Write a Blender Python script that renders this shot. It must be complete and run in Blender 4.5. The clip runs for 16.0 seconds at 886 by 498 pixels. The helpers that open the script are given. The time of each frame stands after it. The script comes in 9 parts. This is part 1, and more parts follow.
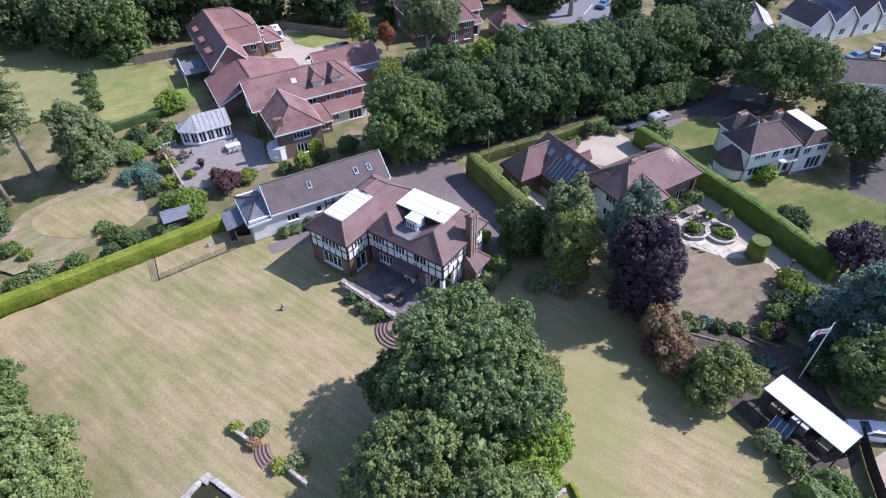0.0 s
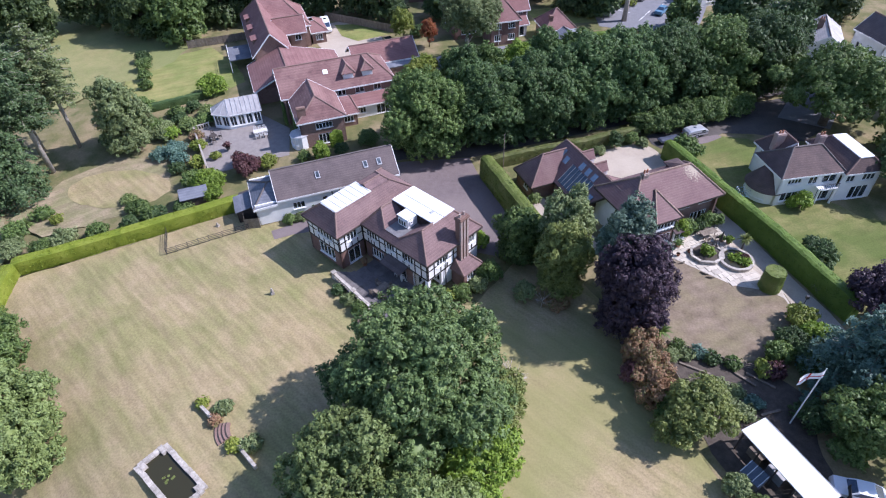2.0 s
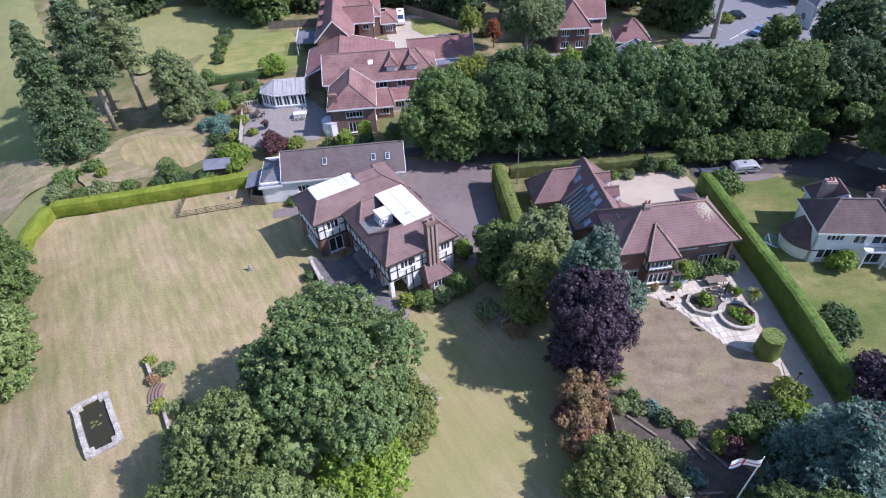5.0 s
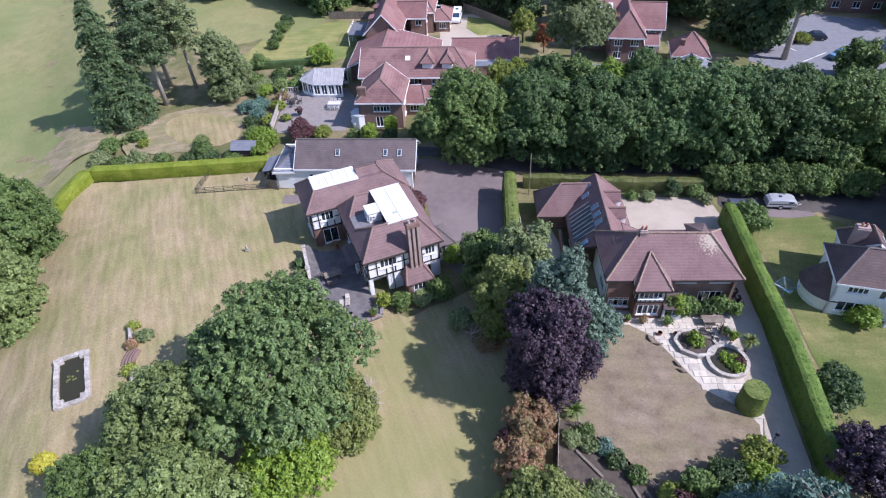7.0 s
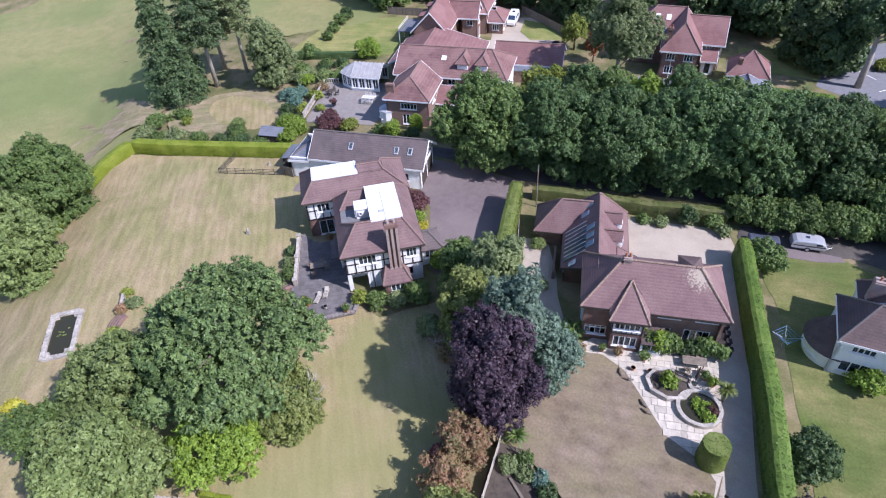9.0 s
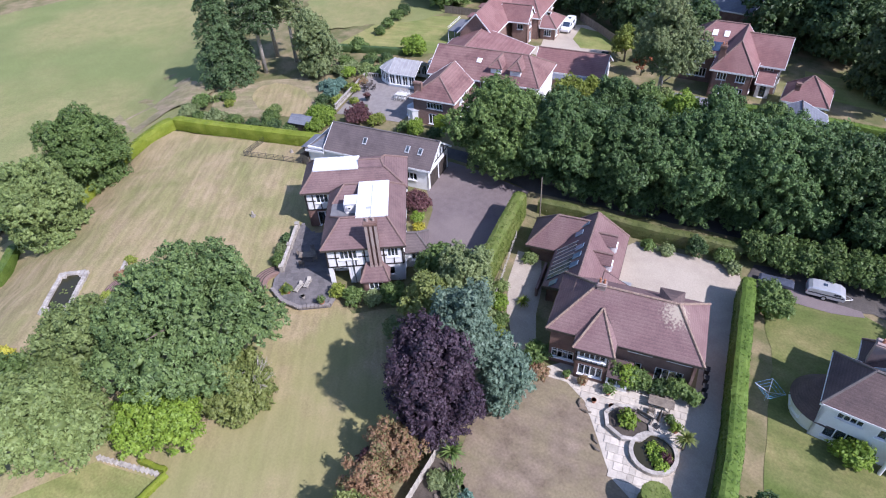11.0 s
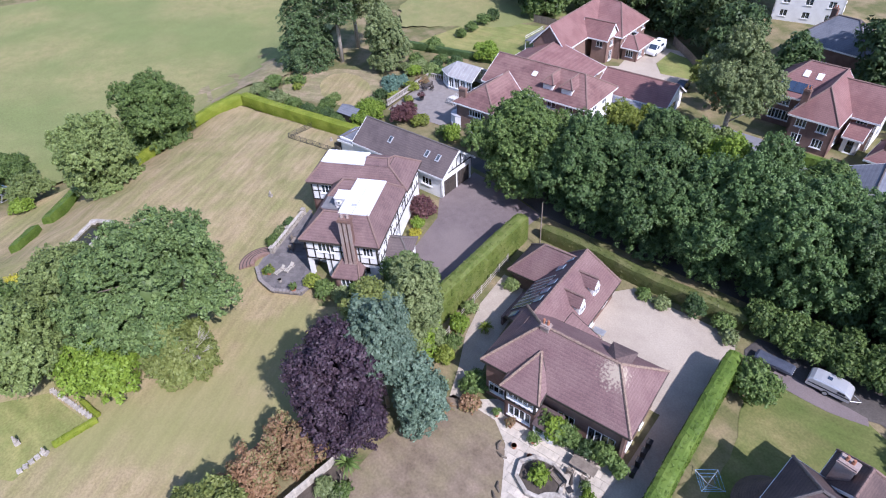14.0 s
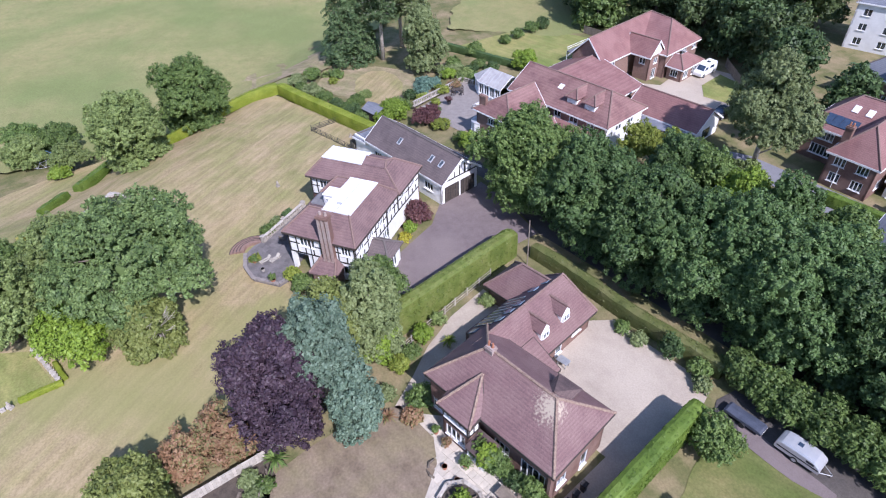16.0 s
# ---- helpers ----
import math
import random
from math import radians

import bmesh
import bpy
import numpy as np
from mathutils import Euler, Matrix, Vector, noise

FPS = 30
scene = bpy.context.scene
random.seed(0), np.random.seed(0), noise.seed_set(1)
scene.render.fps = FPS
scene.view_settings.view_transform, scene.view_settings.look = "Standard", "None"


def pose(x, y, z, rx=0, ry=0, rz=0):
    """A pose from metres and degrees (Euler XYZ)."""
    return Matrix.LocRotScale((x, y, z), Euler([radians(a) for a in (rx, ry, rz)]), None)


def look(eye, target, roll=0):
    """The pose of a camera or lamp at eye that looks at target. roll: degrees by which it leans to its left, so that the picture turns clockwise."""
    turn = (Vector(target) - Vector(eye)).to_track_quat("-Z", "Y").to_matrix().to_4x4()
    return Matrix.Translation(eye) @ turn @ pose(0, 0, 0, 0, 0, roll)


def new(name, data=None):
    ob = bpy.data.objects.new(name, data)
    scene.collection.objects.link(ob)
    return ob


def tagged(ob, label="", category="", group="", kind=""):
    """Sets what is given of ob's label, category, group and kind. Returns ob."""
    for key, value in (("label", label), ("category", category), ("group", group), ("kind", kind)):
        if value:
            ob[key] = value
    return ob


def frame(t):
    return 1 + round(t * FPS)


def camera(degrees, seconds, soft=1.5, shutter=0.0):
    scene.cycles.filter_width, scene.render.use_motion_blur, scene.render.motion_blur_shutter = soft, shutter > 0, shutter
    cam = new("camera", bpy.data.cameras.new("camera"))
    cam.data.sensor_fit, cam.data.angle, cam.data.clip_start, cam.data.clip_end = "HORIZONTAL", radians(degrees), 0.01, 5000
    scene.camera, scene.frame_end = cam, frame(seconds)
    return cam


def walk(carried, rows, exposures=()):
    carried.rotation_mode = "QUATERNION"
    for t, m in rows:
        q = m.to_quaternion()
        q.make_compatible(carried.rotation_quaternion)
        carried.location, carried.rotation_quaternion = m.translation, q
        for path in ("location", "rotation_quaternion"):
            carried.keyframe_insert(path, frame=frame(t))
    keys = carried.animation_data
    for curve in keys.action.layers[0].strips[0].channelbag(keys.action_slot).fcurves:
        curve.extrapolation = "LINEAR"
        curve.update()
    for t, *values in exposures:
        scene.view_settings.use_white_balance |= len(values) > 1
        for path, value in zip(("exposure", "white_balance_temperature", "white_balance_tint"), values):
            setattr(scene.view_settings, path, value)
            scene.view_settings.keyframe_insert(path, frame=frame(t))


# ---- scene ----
cam = camera(73.26, 16.0, soft=1.12)
PATH = [
    (0, (-0.903, 0.490, 50.224), (-0.9100, 1.9709, 48.8805), -1.03),
    (0.5, (0.951, 0.762, 50.200), (0.9003, 2.2412, 48.8547), -1.06),
    (1, (3.031, 0.920, 49.855), (2.9343, 2.4010, 48.5153), -1.25),
    (1.5, (5.520, 1.285, 49.710), (5.3627, 2.7621, 48.3701), -1.51),
    (2, (8.039, 1.825, 49.683), (7.8006, 3.2884, 48.3406), -1.86),
    (2.5, (10.564, 2.526, 49.501), (10.2664, 3.9792, 48.1602), -2.09),
    (3, (13.132, 3.326, 49.175), (12.7748, 4.7685, 47.8371), -2.25),
    (3.5, (15.531, 4.285, 49.046), (15.1140, 5.7113, 47.7079), -2.37),
    (4, (18.080, 5.383, 48.849), (17.5976, 6.7903, 47.5121), -2.63),
    (6.5, (29.459, 12.082, 47.859), (28.6790, 13.3569, 46.5304), -3.00),
    (7, (31.590, 13.738, 47.671), (30.7489, 14.9765, 46.3444), -3.12),
    (7.5, (33.811, 15.511, 47.443), (32.9086, 16.7090, 46.1203), -3.33),
    (8, (35.791, 17.278, 47.208), (34.8343, 18.4376, 45.8887), -3.40),
    (8.5, (37.598, 19.230, 47.149), (36.5923, 20.3472, 45.8292), -3.46),
    (9, (39.389, 21.152, 46.966), (38.3342, 22.2257, 45.6498), -3.50),
    (11.5, (46.733, 31.612, 45.985), (45.4644, 32.4473, 44.6839), -3.44),
    (12, (47.859, 33.873, 45.835), (46.5544, 34.6569, 44.5377), -3.34),
    (12.5, (48.970, 36.143, 45.677), (47.6285, 36.8717, 44.3847), -3.22),
    (13, (49.950, 38.454, 45.524), (48.5754, 39.1263, 44.2369), -3.08),
    (13.5, (50.753, 40.757, 45.413), (49.3507, 41.3751, 44.1284), -2.92),
    (14, (51.463, 43.117, 45.244), (50.0318, 43.6731, 43.9627), -2.82),
    (14.5, (52.114, 45.462, 45.010), (50.6588, 45.9667, 43.7340), -2.64),
    (15, (52.558, 47.835, 44.919), (51.0845, 48.2876, 43.6444), -2.37),
    (15.5, (52.944, 50.177, 44.831), (51.4531, 50.5764, 43.5590), -2.19),
    (16, (53.267, 52.543, 44.925), (51.7611, 52.8860, 43.6535), -1.97),
]
walk(cam, [(t, look(eye, target, roll)) for t, eye, target, roll in PATH],
     exposures=[(0.0, 0.58, 5660, 25), (16.0, 0.54, 5660, 25)])

# ---- world, sun, exposure ----
SUN_TO = Vector((0.965, 0.235, 0.985)).normalized()
world = bpy.data.worlds.new("sky")
scene.world = world
world.use_nodes = True
_wn = world.node_tree.nodes
_sky = _wn.new("ShaderNodeTexSky")
_sky.sky_type = "NISHITA"
_sky.sun_disc = False
_sky.sun_elevation = math.asin(SUN_TO.z)
_sky.sun_rotation = math.atan2(SUN_TO.x, SUN_TO.y)
_sky.air_density, _sky.dust_density, _sky.ozone_density = 1.2, 0.6, 2.0
_wn["Background"].inputs["Strength"].default_value = 0.125
world.node_tree.links.new(_sky.outputs[0], _wn["Background"].inputs["Color"])
sun = new("sun", bpy.data.lights.new("sun", "SUN"))
sun.data.energy, sun.data.angle, sun.data.color = 4.5, radians(0.6), (1.0, 0.95, 0.875)
sun.matrix_world = look(SUN_TO * 200, (0, 0, 0))


# ---- materials ----
def mat(name, c1, c2=None, scale=2.0, rough=0.85, bump=0.0, bscale=30.0, fine=0.25, metal=0.0, spec=0.3, c3=None, big=0.12, obj_var=0.0, dist=0.05):
    """Two tones mixed by noise at two sizes, a third tone in broad patches, fine relief, and a slight change from object to object."""
    m = bpy.data.materials.new(name)
    m.use_nodes = True
    nt = m.node_tree
    n, l = nt.nodes, nt.links
    b = n["Principled BSDF"]
    c2 = c2 or c1
    tc = n.new("ShaderNodeNewGeometry")
    def noise_tex(s, det=4.0, rgh=0.6):
        t = n.new("ShaderNodeTexNoise")
        t.inputs["Scale"].default_value, t.inputs["Detail"].default_value, t.inputs["Roughness"].default_value = s, det, rgh
        l.new(tc.outputs["Position"], t.inputs["Vector"])
        return t.outputs["Fac"]
    def ramp(fac, lo, hi):
        r = n.new("ShaderNodeMapRange")
        r.inputs["From Min"].default_value, r.inputs["From Max"].default_value = lo, hi
        l.new(fac, r.inputs["Value"])
        return r.outputs["Result"]
    def mixc(fac, a, bb, mode="MIX"):
        x = n.new("ShaderNodeMix")
        x.data_type, x.blend_type = "RGBA", mode
        if isinstance(fac, float):
            x.inputs["Factor"].default_value = fac
        else:
            l.new(fac, x.inputs["Factor"])
        for sock, v in ((x.inputs["A"], a), (x.inputs["B"], bb)):
            if isinstance(v, tuple):
                sock.default_value = (*v, 1.0)
            else:
                l.new(v, sock)
        return x.outputs["Result"]
    col = mixc(ramp(noise_tex(scale), 0.35, 0.65), c1, c2)
    if c3:
        col = mixc(ramp(noise_tex(big, 3.0), 0.42, 0.62), col, c3)
    if fine:
        g = ramp(noise_tex(scale * 9, 2.0), 0.2, 0.8)
        mm = n.new("ShaderNodeMapRange")
        mm.inputs["To Min"].default_value, mm.inputs["To Max"].default_value = 1 - fine, 1 + fine
        l.new(g, mm.inputs["Value"])
        hv = n.new("ShaderNodeHueSaturation")
        l.new(mm.outputs["Result"], hv.inputs["Value"])
        l.new(col, hv.inputs["Color"])
        col = hv.outputs["Color"]
    if obj_var:
        oi = n.new("ShaderNodeObjectInfo")
        mm = n.new("ShaderNodeMapRange")
        mm.inputs["To Min"].default_value, mm.inputs["To Max"].default_value = 1 - obj_var, 1 + obj_var
        l.new(oi.outputs["Random"], mm.inputs["Value"])
        hv = n.new("ShaderNodeHueSaturation")
        l.new(mm.outputs["Result"], hv.inputs["Value"])
        l.new(col, hv.inputs["Color"])
        col = hv.outputs["Color"]
    l.new(col, b.inputs["Base Color"])
    b.inputs["Roughness"].default_value = rough
    b.inputs["Metallic"].default_value = metal
    b.inputs["Specular IOR Level"].default_value = spec
    if bump:
        bp = n.new("ShaderNodeBump")
        bp.inputs["Strength"].default_value, bp.inputs["Distance"].default_value = bump, dist
        l.new(noise_tex(bscale, 3.0), bp.inputs["Height"])
        l.new(bp.outputs["Normal"], b.inputs["Normal"])
    m["col"] = 0
    return m


def leaf_mat(name, c1, c2, c3=None, rough=0.55, trans=0.25):
    """Foliage: every leaf spray its own tone, patches of tone through the crown, some light coming through."""
    m = bpy.data.materials.new(name)
    m.use_nodes = True
    n, l = m.node_tree.nodes, m.node_tree.links
    b = n["Principled BSDF"]
    geo = n.new("ShaderNodeNewGeometry")
    no = n.new("ShaderNodeTexNoise")
    no.inputs["Scale"].default_value, no.inputs["Detail"].default_value = 0.55, 3.0
    l.new(geo.outputs["Position"], no.inputs["Vector"])
    add = n.new("ShaderNodeMath")
    add.operation = "MULTIPLY_ADD"
    l.new(geo.outputs["Random Per Island"], add.inputs[0])
    add.inputs[1].default_value = 0.55
    l.new(no.outputs["Fac"], add.inputs[2])
    rp = n.new("ShaderNodeValToRGB")
    rp.color_ramp.elements[0].position, rp.color_ramp.elements[0].color = 0.45, (*c1, 1)
    rp.color_ramp.elements[1].position, rp.color_ramp.elements[1].color = 1.05, (*(c3 or c2), 1)
    e = rp.color_ramp.elements.new(0.78)
    e.color = (*c2, 1)
    l.new(add.outputs[0], rp.inputs["Fac"])
    oi = n.new("ShaderNodeObjectInfo")
    mm = n.new("ShaderNodeMapRange")
    mm.inputs["To Min"].default_value, mm.inputs["To Max"].default_value = 0.85, 1.15
    l.new(oi.outputs["Random"], mm.inputs["Value"])
    hv = n.new("ShaderNodeHueSaturation")
    l.new(mm.outputs["Result"], hv.inputs["Value"])
    l.new(rp.outputs["Color"], hv.inputs["Color"])
    l.new(hv.outputs["Color"], b.inputs["Base Color"])
    b.inputs["Roughness"].default_value = rough
    b.inputs["Specular IOR Level"].default_value = 0.35
    tr = n.new("ShaderNodeBsdfTranslucent")
    l.new(hv.outputs["Color"], tr.inputs["Color"])
    mx = n.new("ShaderNodeMixShader")
    mx.inputs[0].default_value = trans
    l.new(b.outputs[0], mx.inputs[1])
    l.new(tr.outputs[0], mx.inputs[2])
    l.new(mx.outputs[0], n["Material Output"].inputs["Surface"])
    return m


def tile_mat(name, c1, c2, moss=None, course=0.30, strength=0.35):
    """Plain clay tiles: courses across the slope, broken into tiles, with weathered patches."""
    m = mat(name, c1, c2, scale=1.1, rough=0.8, fine=0.3, c3=moss, big=0.35)
    n, l = m.node_tree.nodes, m.node_tree.links
    b = n["Principled BSDF"]
    geo = n.new("ShaderNodeNewGeometry")
    sep = n.new("ShaderNodeSeparateXYZ")
    l.new(geo.outputs["Position"], sep.inputs[0])
    w = n.new("ShaderNodeTexWave")
    w.wave_type, w.bands_direction, w.wave_profile = "BANDS", "Z", "SAW"
    w.inputs["Scale"].default_value = 1.0 / course / 2
    w.inputs["Distortion"].default_value = 0.6
    w.inputs["Detail Scale"].default_value = 3.0
    l.new(geo.outputs["Position"], w.inputs["Vector"])
    bp = n.new("ShaderNodeBump")
    bp.inputs["Strength"].default_value, bp.inputs["Distance"].default_value = strength, 0.05
    l.new(w.outputs["Fac"], bp.inputs["Height"])
    l.new(bp.outputs["Normal"], b.inputs["Normal"])
    # courses darken slightly in the joints
    src = b.inputs["Base Color"].links[0].from_socket
    hv = n.new("ShaderNodeHueSaturation")
    mm = n.new("ShaderNodeMapRange")
    mm.inputs["To Min"].default_value, mm.inputs["To Max"].default_value = 0.85, 1.07
    l.new(w.outputs["Fac"], mm.inputs["Value"])
    l.new(mm.outputs["Result"], hv.inputs["Value"])
    l.new(src, hv.inputs["Color"])
    l.new(hv.outputs["Color"], b.inputs["Base Color"])
    return m


def lawn_mat(name, c1, c2, c3, stripe=0.0, angle=0.0, width=1.2, big=0.09):
    """Mown turf: mottled dry and green, with streaks along the mower's way."""
    m = mat(name, c1, c2, scale=0.5, rough=0.95, fine=0.22, c3=c3, big=big, bump=0.5, bscale=14.0, spec=0.1)
    n, l = m.node_tree.nodes, m.node_tree.links
    b = n["Principled BSDF"]
    geo = n.new("ShaderNodeNewGeometry")
    mp = n.new("ShaderNodeMapping")
    mp.inputs["Rotation"].default_value = (0, 0, radians(-angle))
    l.new(geo.outputs["Position"], mp.inputs["Vector"])
    src = b.inputs["Base Color"].links[0].from_socket
    if stripe:
        st = n.new("ShaderNodeMapping")
        st.inputs["Scale"].default_value = (0.2, 1.0 / width, 1)
        l.new(mp.outputs[0], st.inputs["Vector"])
        no = n.new("ShaderNodeTexNoise")
        no.inputs["Scale"].default_value, no.inputs["Detail"].default_value = 1.0, 3.0
        l.new(st.outputs[0], no.inputs["Vector"])
        mm = n.new("ShaderNodeMapRange")
        mm.inputs["From Min"].default_value, mm.inputs["From Max"].default_value = 0.35, 0.65
        mm.inputs["To Min"].default_value, mm.inputs["To Max"].default_value = 1 - stripe, 1 + stripe
        l.new(no.outputs["Fac"], mm.inputs["Value"])
        hv = n.new("ShaderNodeHueSaturation")
        l.new(mm.outputs["Result"], hv.inputs["Value"])
        l.new(src, hv.inputs["Color"])
        src = hv.outputs["Color"]
        # greener streaks where the mower left longer grass
        gs = n.new("ShaderNodeMapping")
        gs.inputs["Scale"].default_value = (0.045, 0.42 / width, 1)
        gs.inputs["Location"].default_value = (3.1, 7.7, 0)
        l.new(mp.outputs[0], gs.inputs["Vector"])
        n2 = n.new("ShaderNodeTexNoise")
        n2.inputs["Scale"].default_value, n2.inputs["Detail"].default_value = 1.0, 2.0
        l.new(gs.outputs[0], n2.inputs["Vector"])
        m2 = n.new("ShaderNodeMapRange")
        m2.inputs["From Min"].default_value, m2.inputs["From Max"].default_value = 0.48, 0.66
        m2.inputs["To Max"].default_value = min(0.5, stripe * 3.0)
        l.new(n2.outputs["Fac"], m2.inputs["Value"])
        mx = n.new("ShaderNodeMix")
        mx.data_type, mx.blend_type = "RGBA", "MULTIPLY"
        l.new(m2.outputs["Result"], mx.inputs["Factor"])
        l.new(src, mx.inputs["A"])
        mx.inputs["B"].default_value = (0.74, 0.89, 0.62, 1)
        l.new(mx.outputs["Result"], b.inputs["Base Color"])
    return m


def lichen_on(m, centre, radius, colour, grain=2.2):
    """Pale lichen in ragged streaks round one spot of a roof."""
    n, l = m.node_tree.nodes, m.node_tree.links
    b = n["Principled BSDF"]
    geo = n.new("ShaderNodeNewGeometry")
    d = n.new("ShaderNodeVectorMath")
    d.operation = "DISTANCE"
    d.inputs[1].default_value = centre
    l.new(geo.outputs["Position"], d.inputs[0])
    no = n.new("ShaderNodeTexNoise")
    no.inputs["Scale"].default_value, no.inputs["Detail"].default_value = grain, 5.0
    l.new(geo.outputs["Position"], no.inputs["Vector"])
    ad = n.new("ShaderNodeMath")
    ad.operation = "MULTIPLY_ADD"
    ad.inputs[1].default_value = -3.2 * radius
    l.new(no.outputs["Fac"], ad.inputs[0])
    l.new(d.outputs["Value"], ad.inputs[2])
    mr = n.new("ShaderNodeMapRange")
    mr.inputs["From Min"].default_value, mr.inputs["From Max"].default_value = -1.25 * radius, -0.55 * radius
    mr.inputs["To Min"].default_value, mr.inputs["To Max"].default_value = 0.6, 0.0
    l.new(ad.outputs[0], mr.inputs["Value"])
    mx = n.new("ShaderNodeMix")
    mx.data_type = "RGBA"
    l.new(mr.outputs["Result"], mx.inputs["Factor"])
    l.new(b.inputs["Base Color"].links[0].from_socket, mx.inputs["A"])
    mx.inputs["B"].default_value = (*colour, 1)
    l.new(mx.outputs["Result"], b.inputs["Base Color"])
    return m


M = {}
M["lawn"] = lawn_mat("dry_lawn", (0.36, 0.283, 0.165), (0.305, 0.246, 0.13), (0.252, 0.23, 0.104), 0.12, 143, 0.7, 0.13)
lichen_on(M["lawn"], (14.0, 36.0, 0.0), 15.0, (0.265, 0.25, 0.105), 0.13)
M["field"] = lawn_mat("field_grass", (0.275, 0.25, 0.115), (0.225, 0.225, 0.092), (0.185, 0.212, 0.08), 0.04, 60, 6.0, 0.03)
M["dead"] = lawn_mat("parched_lawn", (0.255, 0.20, 0.145), (0.165, 0.128, 0.088), (0.225, 0.185, 0.115), 0.08, 30, 0.9, 0.3)
M["green"] = lawn_mat("green_lawn", (0.29, 0.265, 0.105), (0.215, 0.225, 0.076), (0.165, 0.20, 0.06), 0.09, 30, 1.0)
# green lawn tones taken down, with the trees' shade put into the colour
M["shadelawn"] = lawn_mat("shade_darkened_garden_lawn", (0.235, 0.21, 0.09), (0.155, 0.165, 0.058), (0.112, 0.14, 0.041), 0.10, 30, 1.0)
M["verge"] = lawn_mat("worn_verge", (0.34, 0.27, 0.175), (0.25, 0.205, 0.125), (0.22, 0.20, 0.105), 0.12, 40, 0.8, 0.3)
M["rough"] = lawn_mat("rough_grass", (0.165, 0.155, 0.068), (0.115, 0.125, 0.05), (0.26, 0.21, 0.12), 0.0, 0, 1.0, 0.2)
M["soil"] = mat("bed_soil", (0.062, 0.05, 0.04), (0.10, 0.082, 0.064), scale=1.5, bump=0.8, bscale=8)
M["gravelA"] = mat("mauve_gravel", (0.185, 0.15, 0.145), (0.155, 0.125, 0.122), scale=1.2, bump=0.6, bscale=25, fine=0.18, c3=(0.205, 0.168, 0.158))
M["gravelB"] = mat("pale_gravel", (0.42, 0.36, 0.285), (0.365, 0.31, 0.245), scale=0.8, bump=0.5, bscale=25, fine=0.13, c3=(0.45, 0.39, 0.31))
M["sandy"] = mat("sandy_drive", (0.42, 0.34, 0.26), (0.36, 0.29, 0.22), scale=0.8, bump=0.4, bscale=20, fine=0.12)
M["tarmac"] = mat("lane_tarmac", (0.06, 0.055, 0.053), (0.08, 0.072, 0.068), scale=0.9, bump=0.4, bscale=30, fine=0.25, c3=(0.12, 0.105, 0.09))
M["road"] = mat("grey_tarmac", (0.21, 0.21, 0.225), (0.18, 0.18, 0.19), scale=0.9, bump=0.3, bscale=30, fine=0.15)
M["pinkpave"] = mat("pinkish_paving", (0.27, 0.245, 0.225), (0.225, 0.20, 0.185), scale=1.3, bump=0.4, bscale=10, fine=0.15)
M["chim"] = mat("weathered_chimney_brick", (0.36, 0.27, 0.235), (0.27, 0.20, 0.175), scale=4, fine=0.28, bump=0.4, bscale=16, c3=(0.34, 0.28, 0.25), big=0.7)
M["stone"] = mat("pale_paving", (0.54, 0.485, 0.40), (0.44, 0.395, 0.325), scale=1.3, bump=0.4, bscale=10, fine=0.15, obj_var=0.16)
M["slab"] = mat("grey_paving", (0.17, 0.155, 0.15), (0.13, 0.12, 0.118), scale=1.3, bump=0.4, bscale=10, fine=0.18, obj_var=0.14)
M["rubble"] = mat("rim_stone", (0.48, 0.44, 0.38), (0.30, 0.27, 0.23), scale=3, bump=0.8, bscale=8, fine=0.25, obj_var=0.2)
M["tileA"] = tile_mat("brown_tiles", (0.185, 0.118, 0.112), (0.145, 0.095, 0.091), (0.205, 0.135, 0.126))
M["tileB"] = tile_mat("russet_tiles", (0.195, 0.118, 0.113), (0.165, 0.10, 0.097), (0.215, 0.138, 0.128))
lichen_on(M["tileB"], (28.9, 65.9, 7.2), 1.25, (0.52, 0.46, 0.34), 5.0)
M["tileC"] = tile_mat("red_tiles", (0.235, 0.122, 0.112), (0.195, 0.102, 0.095), (0.255, 0.142, 0.13))
M["tileC2"] = tile_mat("weathered_red_tiles", (0.215, 0.118, 0.108), (0.15, 0.083, 0.077), (0.245, 0.145, 0.13), course=0.4, strength=0.9)
M["tileD"] = tile_mat("dark_brown_tiles", (0.112, 0.078, 0.073), (0.082, 0.06, 0.058), (0.132, 0.092, 0.083))
M["tileG"] = tile_mat("grey_brown_tiles", (0.13, 0.104, 0.101), (0.102, 0.082, 0.08), (0.145, 0.115, 0.11))
M["slate"] = tile_mat("blue_slate", (0.17, 0.18, 0.21), (0.13, 0.14, 0.165), (0.19, 0.20, 0.225))
M["paleroof"] = tile_mat("bleached_grey_tiles", (0.42, 0.40, 0.39), (0.34, 0.325, 0.32), (0.48, 0.455, 0.44))
M["ridge"] = mat("ridge_tile", (0.235, 0.16, 0.135), (0.185, 0.122, 0.104), scale=4, fine=0.25, bump=0.4)
M["ridgeG"] = mat("grey_ridge_tile", (0.15, 0.13, 0.12), (0.12, 0.105, 0.1), scale=4, fine=0.25, bump=0.4)
M["lichen"] = mat("lichened_ridge", (0.33, 0.25, 0.18), (0.20, 0.13, 0.108), scale=5, fine=0.3, bump=0.4)
M["white"] = mat("white_render", (0.80, 0.80, 0.78), (0.72, 0.72, 0.70), scale=0.8, fine=0.04, bump=0.2, bscale=12, rough=0.8)
M["paint"] = mat("white_gloss_paint", (0.82, 0.82, 0.80), (0.78, 0.78, 0.77), scale=2, fine=0.03, rough=0.45)
